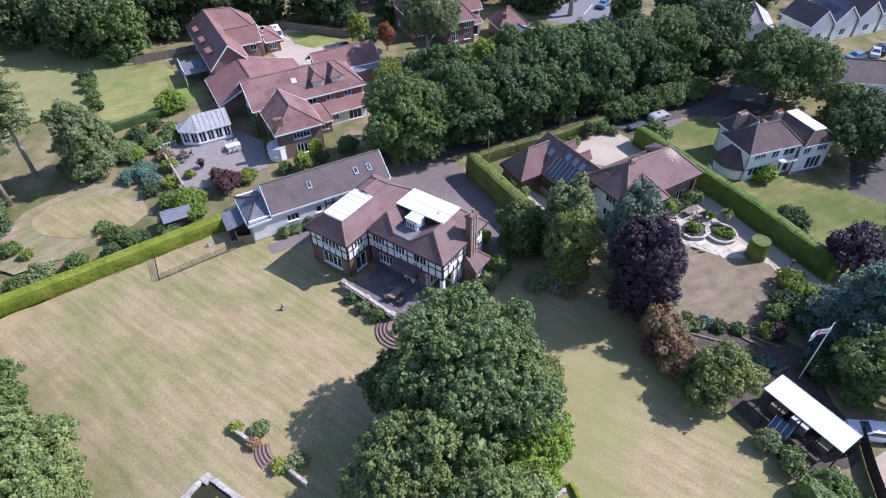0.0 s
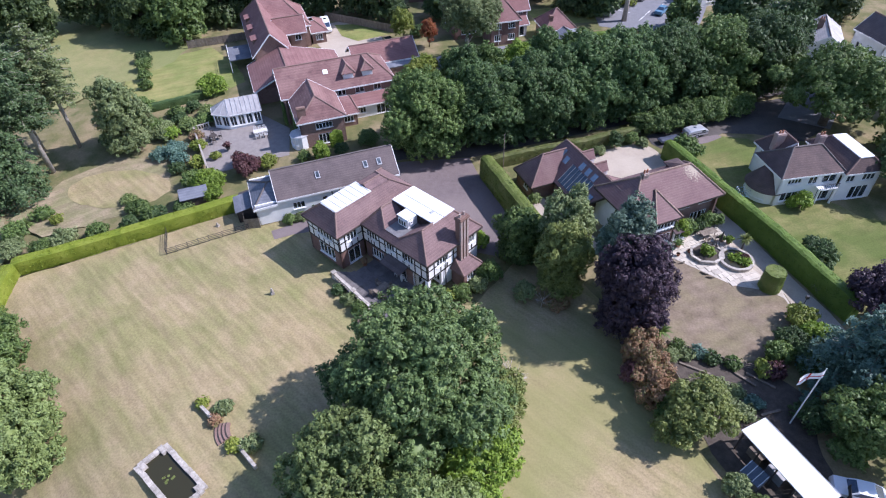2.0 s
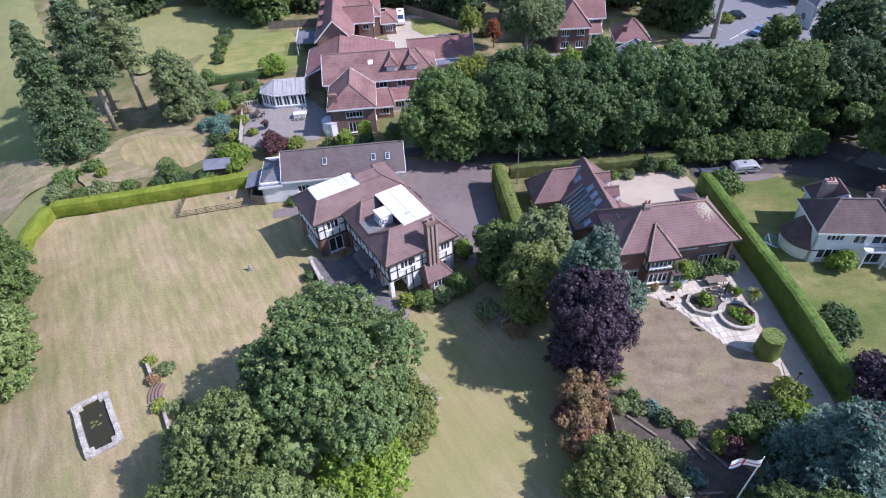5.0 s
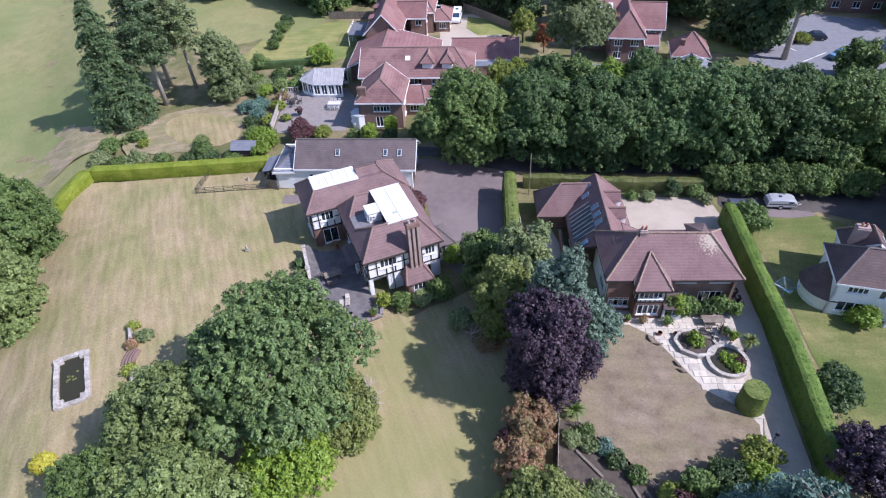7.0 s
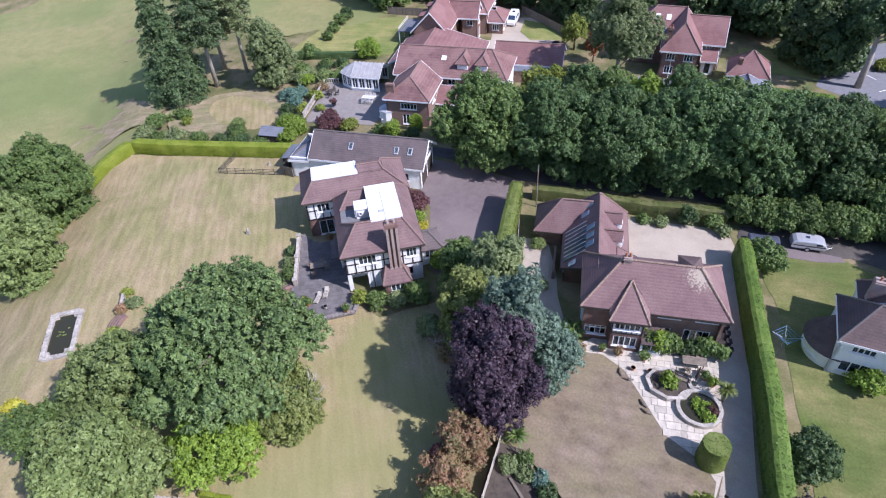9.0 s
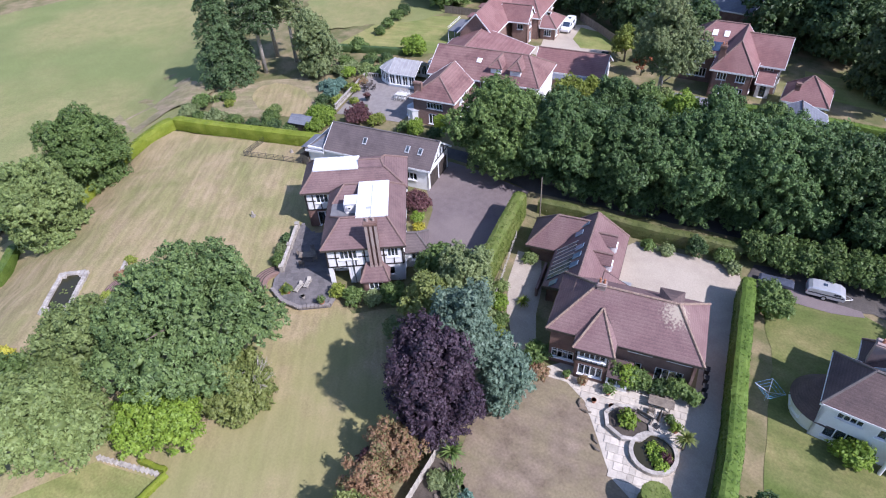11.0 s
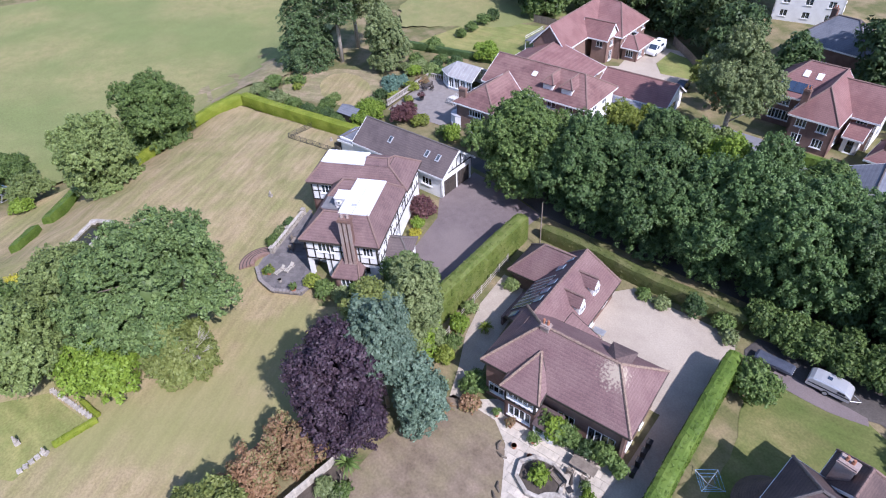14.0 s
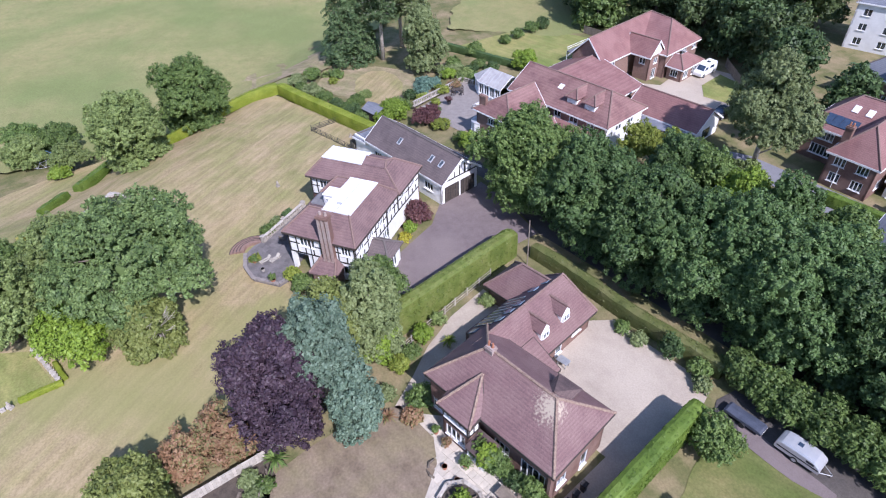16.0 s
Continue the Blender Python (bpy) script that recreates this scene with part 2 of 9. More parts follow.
M["beam"] = mat("black_timber", (0.022, 0.02, 0.019), (0.035, 0.03, 0.027), scale=5, fine=0.3, rough=0.7, bump=0.3)
M["brick"] = mat("red_brick", (0.20, 0.12, 0.095), (0.15, 0.088, 0.072), scale=4, fine=0.28, bump=0.4, bscale=16, c3=(0.23, 0.15, 0.12), big=0.5)
M["brickL"] = mat("pinkish_brick", (0.27, 0.178, 0.145), (0.21, 0.135, 0.108), scale=4, fine=0.25, bump=0.4, bscale=16)
M["lead"] = mat("pale_flat_roof", (0.74, 0.75, 0.77), (0.66, 0.675, 0.70), scale=0.9, fine=0.06, rough=0.6, c3=(0.77, 0.77, 0.78), big=0.5)
M["flash"] = mat("lead_flashing", (0.45, 0.46, 0.48), (0.36, 0.37, 0.39), scale=2, fine=0.12, rough=0.5)
M["wood"] = mat("weathered_wood", (0.24, 0.20, 0.155), (0.17, 0.14, 0.11), scale=3, fine=0.25, bump=0.4, obj_var=0.15)
M["palewood"] = mat("bleached_wood", (0.50, 0.46, 0.39), (0.38, 0.345, 0.29), scale=3, fine=0.2, bump=0.3, obj_var=0.15)
M["darkwood"] = mat("dark_stained_wood", (0.05, 0.042, 0.036), (0.075, 0.06, 0.05), scale=3, fine=0.3, rough=0.7, obj_var=0.15)
M["bark"] = mat("bark", (0.105, 0.085, 0.065), (0.16, 0.135, 0.105), scale=3, fine=0.35, bump=1.0, bscale=7)
M["palebark"] = mat("pale_bark", (0.42, 0.38, 0.32), (0.30, 0.27, 0.23), scale=3, fine=0.3, bump=0.8, bscale=7)
M["metal"] = mat("dark_metal", (0.06, 0.06, 0.062), (0.085, 0.085, 0.09), scale=5, fine=0.2, rough=0.45, metal=0.6)
M["grey"] = mat("grey_metal", (0.40, 0.41, 0.42), (0.33, 0.34, 0.35), scale=3, fine=0.12, rough=0.4, metal=0.3)
M["rubber"] = mat("tyre_rubber", (0.025, 0.025, 0.026), scale=4, fine=0.2, rough=0.85)
M["car_white"] = mat("white_car_paint", (0.80, 0.81, 0.82), (0.76, 0.77, 0.78), scale=0.6, fine=0.02, rough=0.25, spec=0.5)
M["car_dark"] = mat("dark_car_paint", (0.025, 0.03, 0.04), (0.035, 0.04, 0.05), scale=0.6, fine=0.05, rough=0.2, spec=0.6)
M["car_blue"] = mat("blue_car_paint", (0.10, 0.20, 0.30), (0.12, 0.23, 0.33), scale=0.6, fine=0.05, rough=0.25, spec=0.5)
M["car_silver"] = mat("silver_car_paint", (0.50, 0.51, 0.53), (0.46, 0.47, 0.49), scale=0.6, fine=0.04, rough=0.3, spec=0.5, metal=0.3)
M["red"] = mat("red_cloth", (0.55, 0.03, 0.035), (0.48, 0.03, 0.03), scale=3, fine=0.1)
M["flagwhite"] = mat("white_cloth", (0.82, 0.82, 0.82), (0.76, 0.76, 0.77), scale=3, fine=0.05)
M["poly"] = mat("ribbed_polycarbonate", (0.40, 0.39, 0.38), (0.31, 0.30, 0.30), scale=1.5, fine=0.08, rough=0.35)
M["blueglaze"] = mat("grey_blue_glazing", (0.045, 0.065, 0.085), (0.07, 0.095, 0.12), scale=1.5, fine=0.2, rough=0.15, spec=0.7)
M["tarp"] = mat("dark_tarpaulin", (0.055, 0.065, 0.09), (0.075, 0.085, 0.115), scale=2, fine=0.2, rough=0.5, bump=0.3, bscale=5)
# pale blue base colour adds reflected sky to the glossy roof windows
M["skylight"] = mat("sky_tinted_roof_glass", (0.15, 0.21, 0.28), (0.19, 0.25, 0.32), scale=1.5, fine=0.1, rough=0.07, spec=0.9)
M["leadgrey"] = mat("grey_lead_sheet", (0.20, 0.195, 0.195), (0.15, 0.147, 0.15), scale=2, fine=0.15, rough=0.6)
M["pv"] = mat("solar_cells", (0.03, 0.05, 0.09), (0.05, 0.075, 0.12), scale=3, fine=0.2, rough=0.15, spec=0.7)
M["terracotta"] = mat("terracotta", (0.38, 0.17, 0.10), (0.32, 0.14, 0.085), scale=3, fine=0.2)
M["cushion"] = mat("pale_fabric", (0.62, 0.61, 0.58), (0.55, 0.54, 0.52), scale=4, fine=0.1)
M["pool_blue"] = mat("blue_plastic", (0.12, 0.30, 0.50), (0.16, 0.36, 0.56), scale=3, fine=0.1, rough=0.4)

_g = bpy.data.materials.new("window_glass")
_g.use_nodes = True
_b = _g.node_tree.nodes["Principled BSDF"]
_b.inputs["Base Color"].default_value = (0.22, 0.27, 0.31, 1)
_b.inputs["Roughness"].default_value = 0.03
_b.inputs["Transmission Weight"].default_value = 0.85
_b.inputs["IOR"].default_value = 1.45
M["glass"] = _g
_w = bpy.data.materials.new("pond_water")
_w.use_nodes = True
_b = _w.node_tree.nodes["Principled BSDF"]
_b.inputs["Base Color"].default_value = (0.035, 0.032, 0.014, 1)
_b.inputs["Roughness"].default_value = 0.08
M["water"] = _w

L = {}
L["oak"] = leaf_mat("oak_leaves", (0.066, 0.106, 0.034), (0.122, 0.186, 0.059), (0.188, 0.268, 0.088))
L["laneoak"] = leaf_mat("lane_oak_leaves", (0.046, 0.086, 0.026), (0.085, 0.148, 0.045), (0.134, 0.212, 0.067))
L["dark"] = leaf_mat("dark_leaves", (0.037, 0.069, 0.024), (0.067, 0.117, 0.038), (0.108, 0.167, 0.056))
L["mid"] = leaf_mat("green_leaves", (0.063, 0.106, 0.027), (0.113, 0.178, 0.045), (0.173, 0.248, 0.068))
L["light"] = leaf_mat("pale_green_leaves", (0.119, 0.166, 0.05), (0.186, 0.247, 0.076), (0.256, 0.328, 0.106))
L["bright"] = leaf_mat("bright_green_leaves", (0.113, 0.186, 0.021), (0.185, 0.28, 0.031), (0.25, 0.355, 0.047))
L["lime"] = leaf_mat("yellow_green_leaves", (0.135, 0.18, 0.028), (0.211, 0.261, 0.04), (0.288, 0.332, 0.06))
L["hedge"] = leaf_mat("clipped_hedge_leaves", (0.077, 0.135, 0.022), (0.122, 0.195, 0.03), (0.167, 0.245, 0.044))
L["hedgelime"] = leaf_mat("sunny_hedge_leaves", (0.14, 0.19, 0.02), (0.215, 0.27, 0.026), (0.28, 0.325, 0.045))
L["hedgeolive"] = leaf_mat("olive_hedge_leaves", (0.08, 0.10, 0.032), (0.125, 0.148, 0.045), (0.175, 0.178, 0.07))
L["hedgedull"] = leaf_mat("dull_hedge_leaves", (0.10, 0.145, 0.03), (0.165, 0.215, 0.045), (0.23, 0.26, 0.075))
L["copper"] = leaf_mat("copper_beech_leaves", (0.023, 0.014, 0.023), (0.043, 0.027, 0.04), (0.075, 0.049, 0.063), trans=0.12)
L["red"] = leaf_mat("dark_red_leaves", (0.075, 0.034, 0.038), (0.13, 0.055, 0.058), (0.19, 0.095, 0.085))
L["orange"] = leaf_mat("rusty_leaves", (0.235, 0.135, 0.072), (0.335, 0.205, 0.115), (0.21, 0.205, 0.08))
L["rust"] = leaf_mat("rust_red_leaves", (0.294, 0.08, 0.033), (0.405, 0.118, 0.051), (0.294, 0.146, 0.045))
L["blue"] = leaf_mat("blue_green_needles", (0.082, 0.132, 0.088), (0.132, 0.196, 0.134), (0.188, 0.266, 0.186))
L["cedar"] = leaf_mat("blue_cedar_needles", (0.078, 0.146, 0.107), (0.13, 0.219, 0.163), (0.186, 0.304, 0.227))
L["olive"] = leaf_mat("olive_green_needles", (0.118, 0.153, 0.036), (0.195, 0.235, 0.06), (0.262, 0.3, 0.09))
L["conifer"] = leaf_mat("conifer_needles", (0.05, 0.09, 0.036), (0.092, 0.148, 0.058), (0.142, 0.206, 0.082))
L["greygreen"] = leaf_mat("grey_green_leaves", (0.118, 0.158, 0.058), (0.185, 0.235, 0.09), (0.265, 0.32, 0.135))
L["yellow"] = leaf_mat("yellow_leaves", (0.324, 0.302, 0.027), (0.48, 0.432, 0.041), (0.48, 0.48, 0.068))
L["wood_far"] = leaf_mat("far_wood_leaves", (0.043, 0.07, 0.024), (0.076, 0.113, 0.037), (0.113, 0.162, 0.053))


# ---- helpers of this scene ----
def thing(name, label, category, m=None, group="", kind=""):
    ob = new(name)
    ob.empty_display_size = 0.2
    if m is not None:
        ob.matrix_world = m
    return tagged(ob, label, category, group, kind)


def mesh_ob(name, verts, faces, material, parent=None, label="", smooth=False):
    me = bpy.data.meshes.new(name)
    me.from_pydata(verts, [], faces)
    if material:
        me.materials.append(material)
    if smooth:
        me.shade_smooth()
    ob = new(name, me)
    ob.parent = parent
    return tagged(ob, label)


_box = {}
BOXF = [(0, 3, 2, 1), (4, 5, 6, 7), (0, 1, 5, 4), (1, 2, 6, 5), (2, 3, 7, 6), (3, 0, 4, 7)]


def piece(name, material, parent, c, s, rz=0.0, label="", rx=0.0, ry=0.0):
    """One straight piece (board, beam, slab) with its edges taken off: centre, size, turn."""
    if material.name not in _box:
        bm = bmesh.new()
        bmesh.ops.create_cube(bm, size=1.0)
        me = bpy.data.meshes.new("piece_" + material.name)
        bm.to_mesh(me)
        bm.free()
        me.materials.append(material)
        _box[material.name] = me
    ob = new(name, _box[material.name])
    ob.parent = parent
    ob.matrix_basis = pose(*c, rx, ry, rz) @ Matrix.Diagonal((*s, 1))
    return tagged(ob, label)


def box_v(V, F, x0, y0, z0, x1, y1, z1, m=None):
    k = len(V)
    pts = [(x0, y0, z0), (x1, y0, z0), (x1, y1, z0), (x0, y1, z0), (x0, y0, z1), (x1, y0, z1), (x1, y1, z1), (x0, y1, z1)]
    V += [tuple(m @ Vector(p)) for p in pts] if m is not None else pts
    F += [tuple(k + i for i in f) for f in BOXF]


def ring_v(V, F, r0, r1, z0, z1, n=24, m=None, bulge=0.0):
    """A tapered round drum, closed."""
    k = len(V)
    prof = [(r0, z0), (r0 + bulge, z0 + 0.3 * (z1 - z0)), (r1 + bulge, z0 + 0.8 * (z1 - z0)), (r1, z1)] if bulge else [(r0, z0), (r1, z1)]
    for r, z in prof:
        for i in range(n):
            a = 2 * math.pi * i / n
            p = Vector((r * math.cos(a), r * math.sin(a), z))
            V.append(tuple(m @ p) if m is not None else tuple(p))
    for j in range(len(prof) - 1):
        for i in range(n):
            F.append((k + j * n + i, k + j * n + (i + 1) % n, k + (j + 1) * n + (i + 1) % n, k + (j + 1) * n + i))
    F.append(tuple(k + i for i in reversed(range(n))))
    F.append(tuple(k + (len(prof) - 1) * n + i for i in range(n)))


def tube_v(V, F, pts, radii, n=7):
    k0 = len(V)
    pts = [Vector(p) for p in pts]
    for j, p in enumerate(pts):
        d = (pts[min(j + 1, len(pts) - 1)] - pts[max(j - 1, 0)]).normalized()
        a = d.orthogonal().normalized()
        b = d.cross(a)
        for i in range(n):
            t = 2 * math.pi * i / n
            V.append(tuple(p + radii[j] * (math.cos(t) * a + math.sin(t) * b)))
    for j in range(len(pts) - 1):
        for i in range(n):
            F.append((k0 + j * n + i, k0 + j * n + (i + 1) % n, k0 + (j + 1) * n + (i + 1) % n, k0 + (j + 1) * n + i))
    F.append(tuple(k0 + i for i in reversed(range(n))))
    F.append(tuple(k0 + (len(pts) - 1) * n + i for i in range(n)))


def smooth01(a, b, x):
    t = min(1.0, max(0.0, (x - a) / (b - a)))
    return t * t * (3 - 2 * t)


def gz(x, y):
    """Height of the ground: level round the houses, falling away gently towards the west."""
    w = (-x - 22) * 0.6 + (30 - y) * 0.8
    return -1.7 * smooth01(-18, -55, x) * (1 - smooth01(62, 82, y)) - 4.2 * smooth01(6, 20, w) * smooth01(-18, -26, x)


def sheet(name, poly, material, lift, label, category="ground", kind="structure", jit=0.0, cell=6.0, seed=1, thick=0.0):
    """A surface laid on the ground inside a closed outline, cut into cells so that it follows the ground."""
    rnd = random.Random(seed)
    pts = []
    for i, p in enumerate(poly):
        q = poly[(i + 1) % len(poly)]
        d = math.dist(p, q)
        k = max(1, int(d / 1.2)) if jit else 1
        for j in range(k):
            t = j / k
            o = rnd.uniform(-jit, jit) if j else 0
            nx, ny = -(q[1] - p[1]) / max(d, 1e-6), (q[0] - p[0]) / max(d, 1e-6)
            pts.append((p[0] + t * (q[0] - p[0]) + o * nx, p[1] + t * (q[1] - p[1]) + o * ny))
    bm = bmesh.new()
    bm.faces.new([bm.verts.new((x, y, 0)) for x, y in pts])
    bm.normal_update()
    if bm.faces[:][0].normal.z < 0:
        bmesh.ops.reverse_faces(bm, faces=bm.faces[:])
    xs, ys = [p[0] for p in pts], [p[1] for p in pts]
    if min(xs) < -16 and min(ys) < 82:
        for axis, lo, hi in ((0, min(xs), max(xs)), (1, min(ys), max(ys))):
            v = math.floor(lo / cell) * cell + cell
            while v < hi:
                co, no = ((v, 0, 0), (1, 0, 0)) if axis == 0 else ((0, v, 0), (0, 1, 0))
                bmesh.ops.bisect_plane(bm, geom=bm.verts[:] + bm.edges[:] + bm.faces[:], plane_co=co, plane_no=no)
                v += cell
    bmesh.ops.triangulate(bm, faces=bm.faces[:])
    for v in bm.verts:
        v.co.z = gz(v.co.x, v.co.y) + lift
    me = bpy.data.meshes.new(name)
    bm.to_mesh(me)
    bm.free()
    me.materials.append(material)
    if not thick:
        me.shade_smooth()
    return tagged(new(name, me), label, category, "", kind)


# ---- building parts ----
_win = {}


def plate(ln, z0, z1, holes, ya, yb, x_off=0.0):
    """A plate in the x-z plane between y = ya (outer) and yb, pierced by holes (middle, width, foot, height), as one connected mesh."""
    xs = sorted({0.0, ln, *[round(h[0] - h[1] / 2, 4) for h in holes], *[round(h[0] + h[1] / 2, 4) for h in holes]})
    zs = sorted({z0, z1, *[round(h[2], 4) for h in holes], *[round(h[2] + h[3], 4) for h in holes]})
    xs, zs = [x for x in xs if -1e-6 <= x <= ln + 1e-6], [z for z in zs if z0 - 1e-6 <= z <= z1 + 1e-6]
    def solid(i, j):
        if not (0 <= i < len(xs) - 1 and 0 <= j < len(zs) - 1):
            return False
        x, z = (xs[i] + xs[i + 1]) / 2, (zs[j] + zs[j + 1]) / 2
        return not any(abs(x - h[0]) < h[1] / 2 and h[2] < z < h[2] + h[3] for h in holes)
    V, F, key = [], [], {}
    def v(i, j, y):
        k = (i, j, y)
        if k not in key:
            key[k] = len(V)
            V.append((xs[i] + x_off, y, zs[j]))
        return key[k]
    for i in range(len(xs) - 1):
        for j in range(len(zs) - 1):
            if not solid(i, j):
                continue
            F.append((v(i + 1, j, ya), v(i, j, ya), v(i, j + 1, ya), v(i + 1, j + 1, ya)))
            F.append((v(i, j, yb), v(i + 1, j, yb), v(i + 1, j + 1, yb), v(i, j + 1, yb)))
            if not solid(i - 1, j):
                F.append((v(i, j, ya), v(i, j, yb), v(i, j + 1, yb), v(i, j + 1, ya)))
            if not solid(i + 1, j):
                F.append((v(i + 1, j, yb), v(i + 1, j, ya), v(i + 1, j + 1, ya), v(i + 1, j + 1, yb)))
            if not solid(i, j - 1):
                F.append((v(i, j, ya), v(i + 1, j, ya), v(i + 1, j, yb), v(i, j, yb)))
            if not solid(i, j + 1):
                F.append((v(i, j + 1, yb), v(i + 1, j + 1, yb), v(i + 1, j + 1, ya), v(i, j + 1, ya)))
    return V, F


def window(parent, m, w, h, cols=2, rows=1, frame_mat=None, sill=True, label="", name="window"):
    """A framed window with one pane a light; x along the wall, y outwards, z up from its foot."""
    fm = frame_mat or M["paint"]
    key = (round(w, 2), round(h, 2), cols, rows, fm.name)
    if key not in _win:
        b, k = 0.08, 0.075
        cw, rh = (w - 2 * b - (cols - 1) * k) / cols, (h - 2 * b - (rows - 1) * k) / rows
        lights = [(b + (i + 0.5) * cw + i * k, cw, b + j * (rh + k), rh) for i in range(cols) for j in range(rows)]
        V, F = plate(w, 0.0, h, lights, -0.02, -0.14, -w / 2)
        me = bpy.data.meshes.new("window_frame")
        me.from_pydata(V, [], F)
        me.materials.append(fm)
        _win[key] = me
    ob = new(name, _win[key])
    ob.parent, ob.matrix_basis = parent, m
    tagged(ob, label)
    for i in range(cols):
        p = piece("pane", M["glass"], ob, (-w / 2 + w * (i + 0.5) / cols, -0.09, h / 2), (w / cols - 0.08, 0.012, h - 0.14))
        p.visible_shadow = False
    if sill:
        piece("sill", fm, ob, (0, 0.03, -0.03), (w + 0.16, 0.18, 0.06))
    return ob


def wall(parent, p0, p1, z0, z1, material, holes=(), th=0.25, name="wall", label="", frame_mat=None, sill=True):
    """A wall from p0 to p1 (outside to the right of that way) with openings: (along, width, foot, height, lights, rows)."""
    p0, p1 = Vector((*p0, 0)), Vector((*p1, 0))
    d = (p1 - p0)
    ln = d.length
    d.normalize()
    nrm = Vector((d.y, -d.x, 0))
    m = Matrix(((d.x, nrm.x, 0, p0.x), (d.y, nrm.y, 0, p0.y), (0, 0, 1, 0), (0, 0, 0, 1)))
    V, F = plate(ln, z0, z1, holes, 0.0, -th)
    V = [tuple(m @ Vector(p)) for p in V]
    ob = mesh_ob(name, V, F, material, parent, label)
    for h in holes:
        window(parent, m @ Matrix.Translation((h[0], 0, h[2])) @ Matrix.Diagonal((-1, 1, 1, 1)), h[1], h[3], h[4] if len(h) > 4 else 2, h[5] if len(h) > 5 else 1, frame_mat, sill)
    return m, ln


def timber(parent, m, ln, z0, z1, holes=(), step=0.9, rail=True, w=0.16):
    """Black boards over a white wall: sill, head and middle rails, and studs between the openings."""
    mt = M["beam"]
    R = m.to_3x3()
    rz = math.degrees(math.atan2(R[1][0], R[0][0]))
    flip = R.determinant() < 0
    def put(x, z, sx, sz):
        c = m @ Vector((x, 0.015, z))
        piece("beam", mt, parent, tuple(c), (sx, 0.07, sz), rz)
    put(ln / 2, z0 + w / 2, ln, w)
    put(ln / 2, z1 - w / 2, ln, w)
    n = max(1, round(ln / step))
    for i in range(n + 1):
        x = min(max(ln * i / n, w / 2), ln - w / 2)
        hit = [h for h in holes if abs(x - h[0]) < h[1] / 2 + 0.05 and h[2] < z1 and h[2] + h[3] > z0]
        if hit:
            lo, hi = hit[0][2] - 0.08, hit[0][2] + hit[0][3] + 0.02
            if lo - z0 > 0.35:
                put(x, (z0 + w + lo) / 2, w * 0.8, lo - z0 - w)
            continue
        put(x, (z0 + z1) / 2, w * 0.8, z1 - z0 - 2 * w)
    if rail:
        segs, x = [], 0.0
        for h in sorted(holes):
            if h[2] < (z0 + z1) / 2 < h[2] + h[3]:
                segs.append((x, h[0] - h[1] / 2 - 0.05))
                x = h[0] + h[1] / 2 + 0.05
        segs.append((x, ln))
        for a, b in segs:
            if b - a > 0.5:
                put((a + b) / 2, (z0 + z1) / 2, b - a, w * 0.7)


def roof(parent, polys, material, th=0.16, name="roof", ridge=None, fascia=None, label=""):
    """A pitched roof from its planes: the covering with its thickness, capped ridges and hips, boards along the eaves."""
    pts, F = [], []
    key = {}
    for poly in polys:
        f = []
        for p in poly:
            k = tuple(round(c, 2) for c in p)
            if k not in key:
                key[k] = len(pts)
                pts.append(Vector(p))
            f.append(key[k])
        nrm = (pts[f[1]] - pts[f[0]]).cross(pts[f[2]] - pts[f[0]])
        F.append(f if nrm.z > 0 else f[::-1])
    n = len(pts)
    edges = {}
    for i, f in enumerate(F):
        for a, b in zip(f, f[1:] + f[:1]):
            edges.setdefault(tuple(sorted((a, b))), []).append((i, a, b))
    V = [tuple(p) for p in pts] + [tuple(p - Vector((0, 0, th))) for p in pts]
    G = [tuple(f) for f in F] + [tuple(n + i for i in reversed(f)) for f in F]
    for e, us in edges.items():
        if len(us) == 1:
            _, a, b = us[0]
            G.append((b, a, n + a, n + b))
    ob = mesh_ob(name, V, G, material, parent, label)
    cen = [sum((pts[i] for i in f), Vector()) / len(f) for f in F]
    nor = [(pts[f[1]] - pts[f[0]]).cross(pts[f[2]] - pts[f[0]]).normalized() for f in F]
    for e, us in edges.items():
        a, b = pts[e[0]], pts[e[1]]
        if len(us) == 2 and ridge:
            f0, f1 = us[0][0], us[1][0]
            if nor[f0].dot(cen[f1] - cen[f0]) < -0.02:
                RV, RF = [], []
                up = Vector((0, 0, 0.02))
                k = max(2, int((b - a).length / 0.45))
                for j in range(k):
                    q0, q1 = a.lerp(b, j / k) + up, a.lerp(b, (j + 0.97) / k) + up
                    tube_v(RV, RF, [q0, q1], [0.115, 0.135], 6)
                mesh_ob("ridge_tiles", RV, RF, ridge, ob)
        elif len(us) == 1 and fascia and abs(a.z - b.z) < 0.05:
            c = (a + b) / 2
            d = b - a
            piece("fascia", fascia, ob, (c.x, c.y, c.z - th / 2 - 0.04), (d.length, 0.05, th + 0.1), math.degrees(math.atan2(d.y, d.x)))
        elif len(us) == 1 and fascia:
            RV, RF = [], []
            off = Vector((0, 0, -th / 2))
            d = (b - a).normalized()
            side = d.cross(Vector((0, 0, 1))).normalized() * 0.03
            k = [a + side + Vector((0, 0, 0.03)), b + side + Vector((0, 0, 0.03)), b - side + Vector((0, 0, 0.03)), a - side + Vector((0, 0, 0.03))]
            RV = [tuple(p) for p in k] + [tuple(p - Vector((0, 0, th + 0.16))) for p in k]
            RF = [(3, 2, 1, 0), (4, 5, 6, 7), (0, 1, 5, 4), (1, 2, 6, 5), (2, 3, 7, 6), (3, 0, 4, 7)]
            mesh_ob("barge_board", RV, RF, fascia, ob)
    return ob


